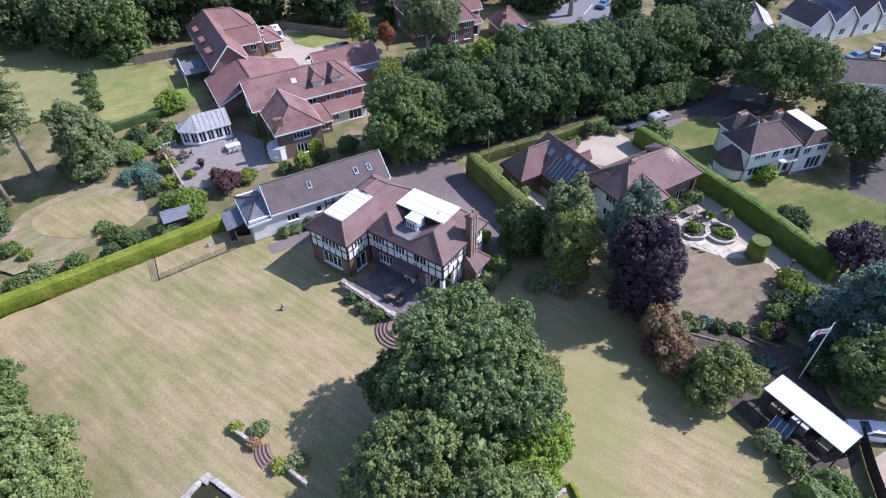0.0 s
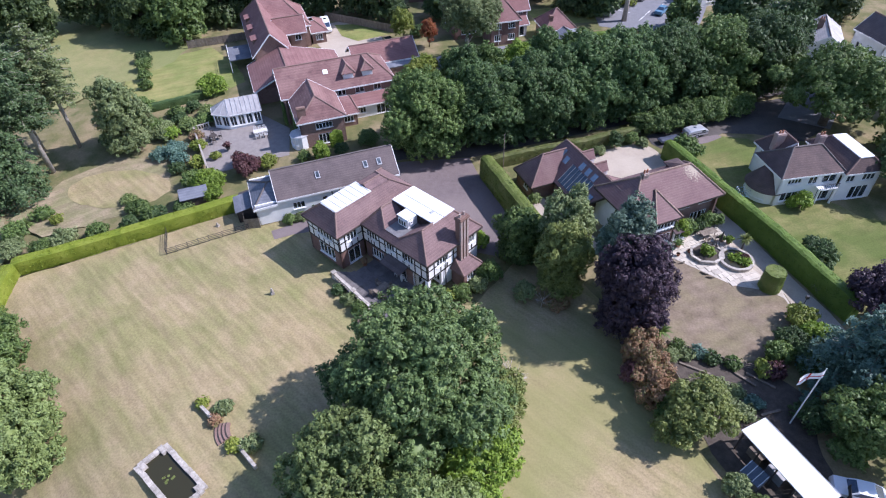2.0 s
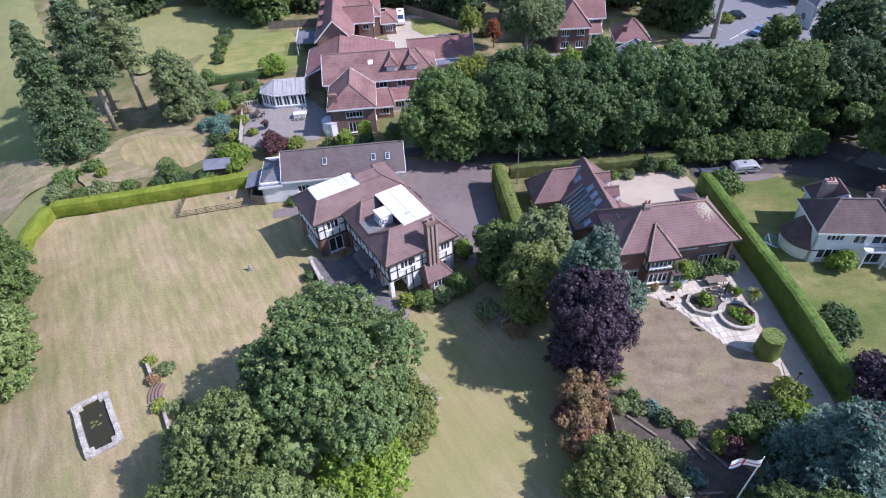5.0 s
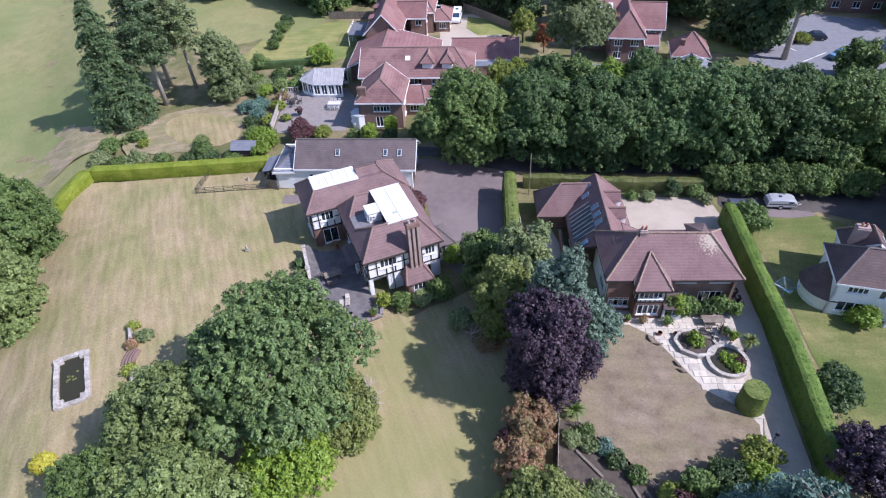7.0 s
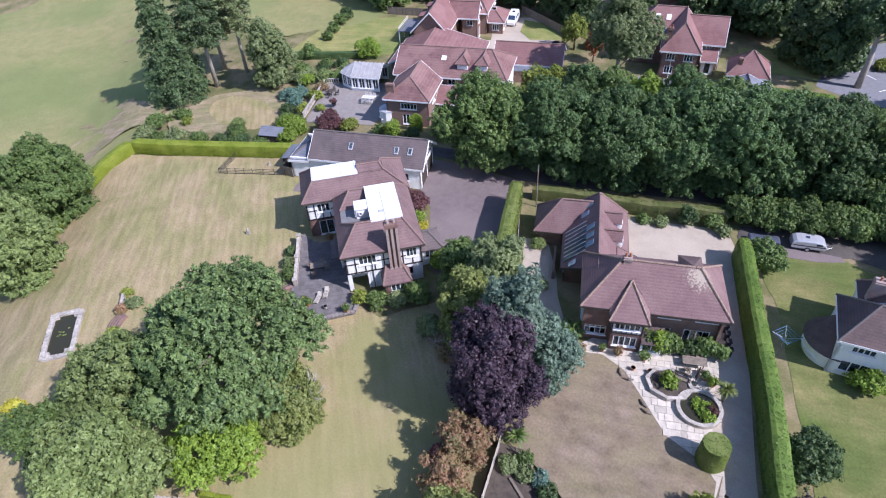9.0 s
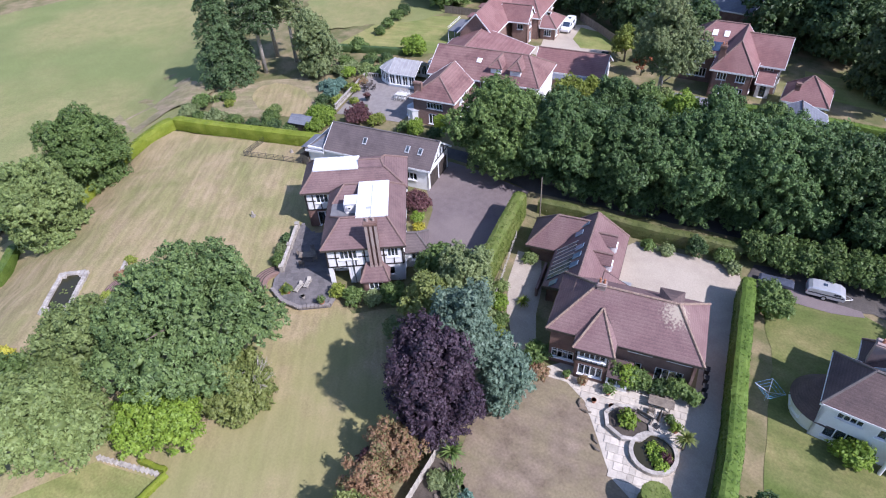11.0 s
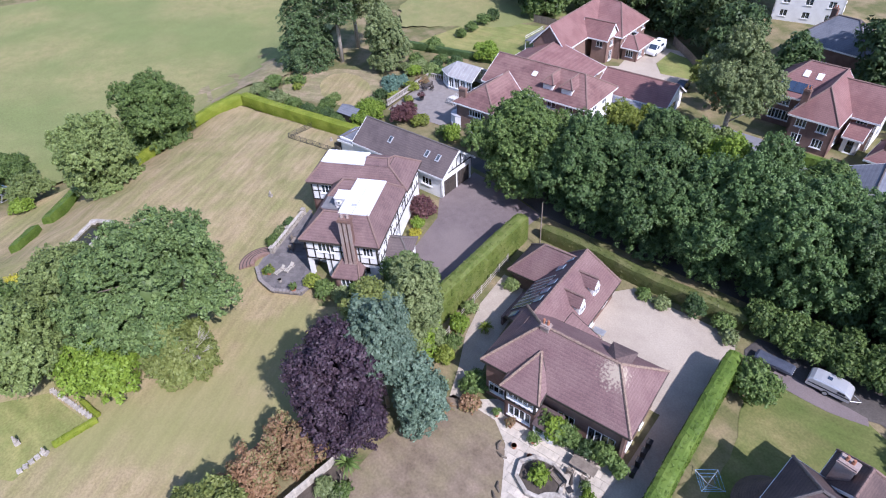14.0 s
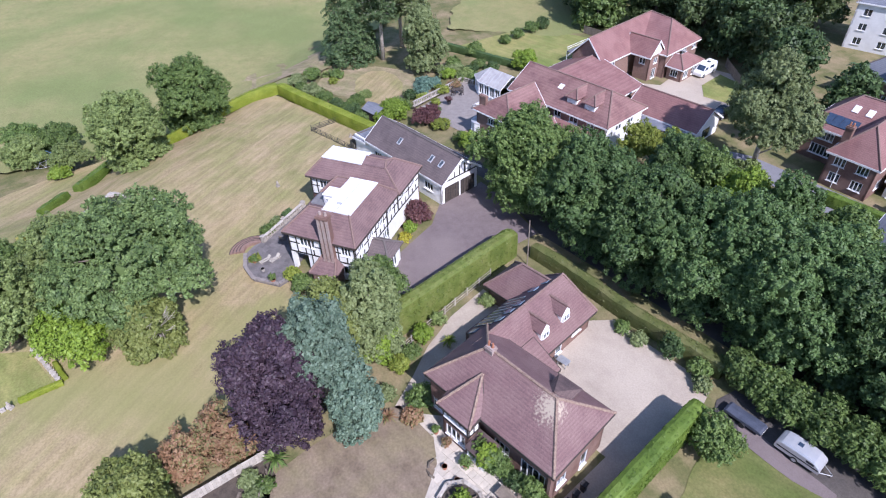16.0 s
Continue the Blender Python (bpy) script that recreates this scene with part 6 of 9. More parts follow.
# ---- further houses ----
def brick_house():
    t = thing("house", "brick house with red hipped roofs, rooflights and solar panels", "house", pose(2.7, 118.6, 0, 0, 0, 23.0))
    ze, zr = 4.8, 8.5
    bk = M["brick"]
    # west block
    wall(t, (-9.1, 3.9), (-3.2, 3.9), 0, ze, bk, [(2.9, 3.0, 0.9, 1.5, 6), (2.9, 2.0, 3.2, 1.1, 4)])
    wall(t, (-9.1, 13.6), (-9.1, 3.9), 0, ze, bk, [(3, 1.4, 1.0, 1.2, 3), (7, 1.4, 3.2, 1.2, 3)])
    wall(t, (0, 13.6), (-9.1, 13.6), 0, ze, bk, [(4, 1.4, 3.2, 1.2, 3)])
    a, b = (-5.4, 8.9, zr), (-0.4, 8.9, zr)
    r = roof(t, [[(-9.5, 3.5, ze), (0, 3.5, ze), b, a], [(0, 14, ze), (-9.5, 14, ze), a, b], [(-9.5, 14, ze), (-9.5, 3.5, ze), a]], M["tileC"], ridge=M["ridge"], fascia=M["paint"])
    # front block with a hipped end
    wall(t, (-3.3, -1.4), (2.5, -1.4), 0, ze, bk, [(1.5, 1.4, 0.9, 1.3, 3), (4.3, 1.4, 0.9, 1.3, 3), (1.5, 1.4, 3.2, 1.2, 3), (4.3, 1.4, 3.2, 1.2, 3)])
    wall(t, (-3.3, 4.2), (-3.3, -1.4), 0, ze, bk, [(2.8, 1.2, 3.2, 1.1, 2)])
    wall(t, (2.5, -1.4), (2.5, 4.0), 0, ze, bk, [(2.6, 1.4, 0.9, 1.3, 3)])
    f, n = (-0.4, 1.3, zr + 0.1), (-0.4, 8.8, zr + 0.1)
    roof(t, [[(-3.7, -1.8, ze), (2.9, -1.8, ze), f], [(2.9, -1.8, ze), (2.9, 8.8, ze), n, f], [(-3.7, 8.8, ze), (-3.7, -1.8, ze), f, n]], M["tileC"], ridge=M["ridge"], fascia=M["paint"])
    # east wing ending in a white-edged gable
    wall(t, (2.5, 3.6), (6.2, 3.6), 0, ze - 0.3, bk, [(1.9, 2.0, 0.2, 2.1, 3), (1.9, 1.4, 3.1, 1.1, 3)])
    wall(t, (6.2, 3.6), (6.2, 10.4), 0, ze - 0.3, M["white"], [(3.4, 1.4, 3.0, 1.2, 3), (3.4, 2.0, 0.9, 1.3, 3)])
    wall(t, (6.2, 10.4), (0, 10.4), 0, ze - 0.3, bk)
    gable_wall(t, (6.2, 3.6), (6.2, 10.4), ze - 0.3, 7.6, M["white"])
    roof(t, [[(0, 3.2, ze - 0.3), (6.6, 3.2, ze - 0.3), (6.6, 7.0, 8.0), (0, 7.0, 8.0)], [(6.6, 10.8, ze - 0.3), (0, 10.8, ze - 0.3), (0, 7.0, 8.0), (6.6, 7.0, 8.0)]], M["tileC"], ridge=M["ridge"], fascia=M["paint"])
    # porch
    wall(t, (3.4, 1.6), (5.4, 1.6), 0, 2.4, M["white"], [(1.0, 1.0, 0.05, 2.0, 1)])
    wall(t, (5.4, 1.6), (5.4, 3.6), 0, 2.4, M["white"])
    roof(t, [[(3.1, 1.2, 2.4), (5.8, 1.2, 2.4), (5.8, 3.7, 3.7), (3.1, 3.7, 3.7)]], M["tileC"], fascia=M["paint"])
    chimney(t, -2.6, -0.2, 0, 8.2, 0.9, 0.7, bk, 2)
    V, F = [], []
    tube_v(V, F, [(-1.6, -1.46, 4.7), (-1.6, -1.46, 0.1)], [0.05, 0.05], 6)
    mesh_ob("downpipe", V, F, M["paint"], t)
    al = math.degrees(math.atan2(zr - ze, 5.4))
    k = (zr - ze) / 5.4
    for x in (-5.0, -3.2):
        piece("rooflight", M["paint"], r, (x, 7.0, ze + 3.5 * k + 0.05), (0.8, 1.1, 0.16), 0, "white-framed rooflight", al)
    for x in (-7.0, -5.95, -4.9, -3.85):
        piece("solar_panel", M["pv"], r, (x, 4.9, ze + 1.4 * k + 0.09), (1.0, 1.7, 0.08), 0, "dark blue solar panel", al)
    return t


brick_house()


def small_garage(x, y, rz):
    t = thing("garage", "small square garage with a red pyramid roof", "garage", pose(x, y, 0, 0, 0, rz))
    for a, b in (((-2.9, -2.9), (2.9, -2.9)), ((2.9, -2.9), (2.9, 2.9)), ((2.9, 2.9), (-2.9, 2.9)), ((-2.9, 2.9), (-2.9, -2.9))):
        wall(t, a, b, 0, 2.5, M["brick"], [(2.9, 2.4, 0.05, 2.1, 1)] if a == (2.9, -2.9) else [], frame_mat=M["paint"], sill=False)
    roof(t, hip(-3.3, -3.3, 3.3, 3.3, 2.5, 5.6, 3.2, 3.2, "x"), M["tileC"], ridge=M["ridge"], fascia=M["paint"])
    chimney(t, -1.6, -1.6, 2.6, 4.9, 0.7, 0.7, M["brick"], 0)
    return t


small_garage(12.6, 122.4, 20)


def plain_house(label, x, y, rz, w, d, ze, zr, wm, rm, seed, gable=False, storeys=2, name="house", rid="ridgeG", ch=1):
    """A plain house seen from afar: walls with rows of windows, a pitched roof, a chimney."""
    t = thing(name, label, "house", pose(x, y, 0, 0, 0, rz))
    i = 0.35
    cs = [(i, i), (w - i, i), (w - i, d - i), (i, d - i)]
    for k in range(4):
        a, b = cs[k], cs[(k + 1) % 4]
        ln = math.dist(a, b)
        n = max(1, int(ln / 3.2))
        holes = []
        for s in range(storeys):
            for q in range(n):
                holes.append(((q + 0.5) * ln / n, 1.4, 0.9 + s * 2.6, 1.3, 2))
        wall(t, a, b, 0, ze, wm, [h for h in holes if h[2] + h[3] < ze - 0.1])
    r = roof(t, hip(0, 0, w, d, ze, zr, 0 if gable else None, 0 if gable else None), rm, ridge=M[rid], fascia=M["paint"])
    if gable:
        if w >= d:
            gable_wall(t, (w - i, i), (w - i, d - i), ze, zr - 0.2, wm)
            gable_wall(t, (i, d - i), (i, i), ze, zr - 0.2, wm)
        else:
            gable_wall(t, (i, i), (w - i, i), ze, zr - 0.2, wm)
            gable_wall(t, (w - i, d - i), (i, d - i), ze, zr - 0.2, wm)
    for q in range(ch):
        chimney(t, w * (0.3 + 0.45 * q), d * 0.5, ze, zr + 1.0, 0.9, 0.6, M["brick"], 2)
    return t, r


plain_house("low bungalow with a blue-grey slate roof behind the oaks", 14.5, 108.5, 28, 7.5, 8, 2.3, 4.0, M["white"], M["slate"], 1, gable=True, storeys=1, ch=0)
plain_house("tall white rendered house with a shallow grey roof", -38.5, 153.0, 34, 13, 11, 8.4, 10.8, M["white"], M["slate"], 2, storeys=3, ch=1)
plain_house("grey-roofed house in shade with small windows", -20.5, 138.0, 14, 12.5, 9, 4.6, 8.6, M["brick"], M["slate"], 3, storeys=1, ch=1)
plain_house("red-roofed house beyond the car park", 30, 158, 20, 12, 8, 4.8, 7.6, M["brick"], M["tileC"], 4, rid="ridge")
plain_house("grey-roofed cottage beside the turning area", 44, 140, 25, 9, 7, 4.6, 7.2, M["white"], M["slate"], 5)
for k in range(4):
    t, r = plain_house("white gabled terrace house with a grey and pink tiled roof", 70.0 + 6.2 * k * 0.94, 113.2 + 6.2 * k * 0.342, 20, 6.2, 8, 3.9, 6.7, M["white"], M["slate"] if k % 2 else M["tileG"], 10 + k, gable=True, rid="ridge", ch=0)
    for q in range(2):
        piece("solar_panel", M["pv"], r, (1.5, 2.6 + 2.0 * q, 5.35), (1.5, 1.7, 0.08), 0, "dark blue solar panel", 0, -42) if k == 1 else None

plain_house("low house with a bleached pale grey roof beside the trees", 57.9, 115.2, -13, 6.4, 11.0, 2.8, 4.8, M["white"], M["paleroof"], 33, gable=True, storeys=1, ch=1)
plain_house("low house with a blue-grey slate roof behind the trees", 50.5, 127.5, 8, 9.5, 8, 3.4, 6.0, M["white"], M["slate"], 34, storeys=1, ch=1)
plain_house("white bungalow with a weathered grey-brown tiled roof", 65.6, 93.2, -12, 11, 8, 2.8, 5.3, M["white"], M["tileG"], 31, gable=True, storeys=1, ch=0)

# ---- trees ----
tree(1.2, 32.2, 12.8, 7.6, "oak", "broad dark green oak on the lawn", 11, n=15, z0=1.5, size=0.42, spread=0.64, category="tree")
tree(-4.2, 24.6, 9.8, 4.6, "light", "pale green rounded tree in the lawn group", 12, n=10, z0=1.2)
tree(2.4, 19.2, 9.0, 5.2, "light", "pale green dense tree in the lawn group", 13, n=11, z0=0.8)
tree(-5.9, 17.8, 6.4, 2.8, "mid", "green tree at the edge of the lawn group", 14, n=8, z0=0.8)
tree(6.3, 26.6, 6.4, 3.5, "bright", "bright lime-green rounded tree", 15, n=9, z0=0.3)
tree(6.9, 33.2, 6.2, 3.4, "olive", "olive-green tree with pale dead twigs", 16, n=9, z0=0.2, skirt=True)
tree(-5.8, 33.0, 7.0, 2.7, "dark", "dark narrow tree at the edge of the lawn group", 17, n=7, z0=0.5)
tree(-37.6, 24.9, 12.0, 5.4, "light", "large pale green rounded tree by the field", 21, n=13, z0=0.4, skirt=True)
tree(-48.8, 33.0, 11.8, 5.7, "mid", "large green tree at the lawn edge", 22, n=13, z0=0.4, skirt=True)
tree(-51.4, 9.4, 4.6, 3.6, "mid", "bushy green tree beside the field", 23, n=8, z0=0.3)
tree(-43.6, 12.6, 4.2, 3.0, "light", "leafy pale green bush tree", 24, n=7, z0=0.2)
tree(-48.0, 5.0, 4.2, 3.2, "light", "spreading green bush tree beyond the climbing dome", 25, n=8, z0=0.2, skirt=True)
tree(-54.0, 3.0, 4.4, 3.4, "mid", "dense green bush tree along the field", 26, n=8, z0=0.2, skirt=True)
tree(20.3, 45.4, 12.6, 3.6, "copper", "dark purple copper beech on the boundary", 31, n=16, z0=0.3, clump=0.56, leaf=0.12, skirt=True)
tree(19.2, 49.6, 13.8, 2.7, "blue", "tall blue-green cypress with pale stems", 32, n=10, z0=2.6, bark=M["palebark"], leaf=0.13, clump=0.55)
tree(22.3, 51.6, 7.8, 2.1, "blue", "low blue-green cypress beside the brown lawn", 33, n=7, z0=0.3, skirt=True, leaf=0.13, clump=0.55)
tree(13.4, 50.8, 10.2, 2.9, "olive", "olive-green feathery conifer beside the hedge", 34, n=9, z0=0.3, skirt=True, leaf=0.13, clump=0.55)
tree(13.7, 54.4, 11.0, 3.0, "greygreen", "green feathery conifer with pale stems", 35, n=9, z0=0.3, skirt=True, bark=M["palebark"], leaf=0.13, clump=0.55)
tree(8.4, 55.8, 7.6, 2.8, "mid", "loose green tree between house and hedge", 36, n=9, z0=0.3, skirt=True)
tree(14.4, 54.8, 5.2, 1.7, "bright", "bright green tree against the hedge", 37, n=8, z0=0.3, skirt=True)
tree(21.3, 40.9, 5.0, 2.0, "orange", "loose rusty brown boundary tree", 38, n=10, z0=0.1, skirt=True, spread=0.7, size=0.36, clump=0.5, leaf=0.11)
tree(22.2, 37.4, 4.2, 1.9, "orange", "low rusty bush tree on the boundary", 44, n=9, z0=0.1, skirt=True, spread=0.7, size=0.36, clump=0.5, leaf=0.11)
tree(25.6, 34.4, 6.0, 2.5, "olive", "arching green tree along the boundary", 39, n=9, z0=0.4)
tree(23.6, 32.6, 4.2, 1.9, "olive", "light green bushy tree on the boundary", 40, n=7, z0=0.2)
conifer(41.2, 40.2, 10.5, 6.2, "cedar", "spreading blue-green cedar in open tiers beside the flagpole", 41, 0.9, "cedar", 0.3, boughs=120, dens=80)
tree(40.6, 33.4, 7.6, 4.2, "mid", "green tree beside the yard", 42, n=9, z0=0.8)
tree(46.2, 50.6, 6.2, 3.4, "copper", "purple-leaved plum tree by the drive", 43, n=9, z0=0.5)
# oaks along the lane
for i, (x, y, h, r, lm) in enumerate(((-6.0, 77.6, 12.3, 6.0, "mid"), (2.2, 81.8, 12.3, 6.2, "laneoak"), (9.2, 85.7, 12.8, 6.5, "laneoak"), (16.2, 89.6, 13.0, 6.6, "laneoak"), (23.2, 93.4, 13.4, 7.0, "laneoak"), (30.6, 97.2, 13.2, 6.8, "laneoak"), (38.2, 100.4, 12.8, 6.8, "mid"), (46.2, 103.4, 12.6, 6.3, "dark"))):
    tree(x, y, h, r, lm, "broad green oak beside the lane", 50 + i, n=13, z0=0.8, skirt=True, group="oaks along the lane", size=0.44, spread=0.62)
tree(54.2, 91.4, 11.6, 8.4, "mid", "very broad green tree behind the white house", 60, n=14, z0=1.2, size=0.44, spread=0.62)
tree(60.0, 74.0, 9.5, 5.6, "dark", "dark green tree shading the drive", 61, n=9, z0=0.6)
tree(66.0, 58.0, 9.0, 5.0, "dark", "dark green tree at the garden edge", 62, n=9, z0=0.6)
tree(-3.6, 108.4, 15.2, 5.0, "greygreen", "tall grey-green birch with an open crown", 63, n=12, z0=2.5, bark=M["palebark"])
tree(-17.4, 117.4, 6.6, 2.4, "lime", "bright yellow-green tree beside the drive", 64, n=7, z0=0.6)
tree(-11.8, 115.0, 5.6, 1.6, "rust", "rusty orange small garden tree", 65, n=6, z0=0.5)
for i, (x, y, h, r, lm) in enumerate(((-2.6, 95.6, 8.4, 3.2, "laneoak"), (1.6, 98.2, 8.2, 3.2, "mid"), (6.0, 99.0, 8.4, 3.0, "bright"), (10.6, 101.4, 9.0, 3.6, "laneoak"), (16.0, 104.0, 8.6, 3.6, "mid"))):
    tree(x, y, h, r, lm, "leafy tree behind the lane oaks", 90 + i, n=10, z0=0.5, skirt=True, group="trees behind the oaks")
# conifers by the field
conifer(-64.6, 61.8, 21.0, 5.8, "conifer", "tall dark fir with drooping boughs down to the ground", 70, 0.9, "spire", 0.36, boughs=190, dens=70)
conifer(-63.4, 68.4, 21.0, 5.6, "conifer", "tall open pine on a long bare trunk", 71, 7.5, "pine", 0.34, (0.7, -0.4), boughs=110, dens=72, group="pines by the field")
conifer(-62.0, 74.4, 19.5, 4.8, "greygreen", "slender open pine with a leaning bare trunk", 72, 8.0, "pine", 0.26, (0.3, -0.3), boughs=90, dens=72, group="pines by the field")
conifer(-67.6, 72.6, 20.0, 5.0, "conifer", "tall open pine behind its neighbours", 73, 6.5, "pine", 0.32, (0.2, 0.2), boughs=110, dens=72, group="pines by the field")
conifer(-66.0, 66.4, 6.0, 1.5, "conifer", "young dark conifer under the pines", 74, 0.3, "spire", 0.12, boughs=46)
tree(-52.9, 74.4, 12.5, 3.5, "greygreen", "loose grey-green tree on a short pale trunk", 76, n=9, z0=0.6, bark=M["palebark"], tr=0.2, skirt=True)
tree(-10.2, 95.0, 6.6, 2.6, "lime", "yellow-green leafy tree in front of a low range", 77, n=8, z0=0.6)
# woods and garden trees further off
FAR = ((-73, 117, 14, 6.5, "wood_far"), (-63, 114, 12, 5.5, "mid"), (-87, 121, 14, 6.5, "wood_far"), (-59, 125, 15, 6.5, "wood_far"), (-80, 130, 15, 7, "wood_far"), (-68, 135, 15, 7, "dark"), (-48, 129, 14, 6, "wood_far"),
       (-40, 131, 14, 5.5, "dark"), (-30, 131, 12, 4.4, "wood_far"), (-23, 128, 12, 4.6, "dark"), (-54, 140, 15, 6.5, "wood_far"), (-58, 150, 14, 6, "wood_far"), (-12, 130, 10, 3.6, "dark"),
       (-4, 141, 14, 5.5, "dark"), (1, 149, 14, 6, "wood_far"), (7, 143, 14, 5.5, "dark"), (17, 136, 13, 5, "wood_far"), (22, 138, 12, 4.8, "dark"), (12, 150, 14, 6, "wood_far"),
       (22.5, 133.6, 10, 3.8, "dark"), (47, 122, 13, 5.6, "dark"), (69, 136, 11, 5, "wood_far"), (38, 128, 7, 3.0, "mid"), (60, 100, 9, 4.2, "mid"), (52, 112, 12, 5, "dark"), (62, 84, 7, 3.4, "mid"), (85, 130, 12, 6, "wood_far"), (70, 140, 13, 6, "wood_far"),
       (80, 95, 9, 4.6, "mid"), (74, 66, 9, 5, "dark"), (20, 158, 13, 6, "wood_far"), (45, 160, 13, 6, "wood_far"), (60, 150, 13, 6, "wood_far"), (-95, 110, 13, 6, "wood_far"), (-110, 125, 14, 7, "wood_far"),
       (-50, 155, 15, 7, "wood_far"), (-5, 165, 14, 7, "wood_far"), (35, 172, 14, 7, "wood_far"))
for i, (x, y, h, r, lm) in enumerate(FAR):
    tree(x, y, h, r, lm, "dark leafy tree in the woods behind the houses" if lm != "mid" else "green garden tree behind the houses", 300 + i, n=7, z0=h * 0.06, skirt=True, leaf=0.32, clump=1.0, per=16, group="woods behind the houses")

# ---- hedges ----
hedge([(-29.6, 61.8), (-36.5, 57.8), (-45.3, 52.6), (-53.9, 47.5)], 1.7, 1.9, "hedgelime", "bright sunlit clipped hedge along the lawn", 401)
hedge([(-54.0, 47.0), (-52.6, 41.8), (-49.8, 36.2), (-45.0, 30.0), (-40.0, 25.4)], 1.7, 1.9, "hedgelime", "clipped green hedge between lawn and field", 402)
hedge([(-41.3, 19.6), (-32.8, 16.2)], 1.5, 1.7, "hedge", "short clipped length of hedge", 403)
hedge([(-31.6, 14.9), (-26.4, 13.1)], 1.5, 1.6, "hedge", "low rounded length of hedge", 404)
hedge([(3.0, 72.2), (10.9, 58.2), (13.6, 53.4)], 1.7, 3.6, "hedgedull", "tall clipped hedge between two driveways", 405, leaf=0.1)
hedge([(4.0, 74.5), (8.0, 76.6), (15.6, 79.9), (25.2, 85.0)], 1.3, 1.8, "hedgeolive", "clipped hedge along the lane", 406)
hedge([(28.8, 79.7), (34.1, 69.6), (38.7, 61.1), (42.5, 52.9), (44.2, 49.6)], 1.45, 3.1, "hedge", "tall straight clipped hedge beside the drive", 407)
hedge([(29.0, 24.6), (32.2, 20.2), (35.2, 15.0)], 1.8, 2.0, "mid", "loose green hedge along the lawn edge", 408, leaf=0.15, jit=0.25)
hedge([(-61.5, 80.2), (-52.5, 87.0), (-45.2, 92.5)], 1.0, 1.3, "dark", "low dark hedge edging the back lawn", 409)
hedge([(9.7, 25.1), (10.5, 22.9), (11.0, 21.6)], 0.5, 0.5, "hedgelime", "low box edging beside the small lawn", 410)
hedge([(6.9, 23.7), (9.3, 25.2)], 0.45, 0.5, "hedgelime", "low box edging behind the small lawn", 412)
hedge([(4.0, 113.4), (14, 118.3), (26, 122.8)], 1.3, 1.6, "hedge", "clipped hedge beside the grey drive", 411)

# laurel bank along the lane
for i, (x, y, h, r) in enumerate(((26.0, 86.0, 3.4, 1.9), (28.2, 86.5, 3.8, 2.0), (30.6, 87.6, 4.0, 2.1), (33.0, 88.8, 4.0, 2.1), (35.2, 89.8, 4.0, 2.1), (37.4, 91.1, 4.0, 2.1), (39.8, 92.3, 4.0, 2.1), (42.2, 93.5, 3.8, 2.1))):
    shrub(x, y, h, r, "mid", "dense green laurel bush along the lane", 420 + i, group="laurel bushes along the lane", leaf=0.14, clump=0.5)

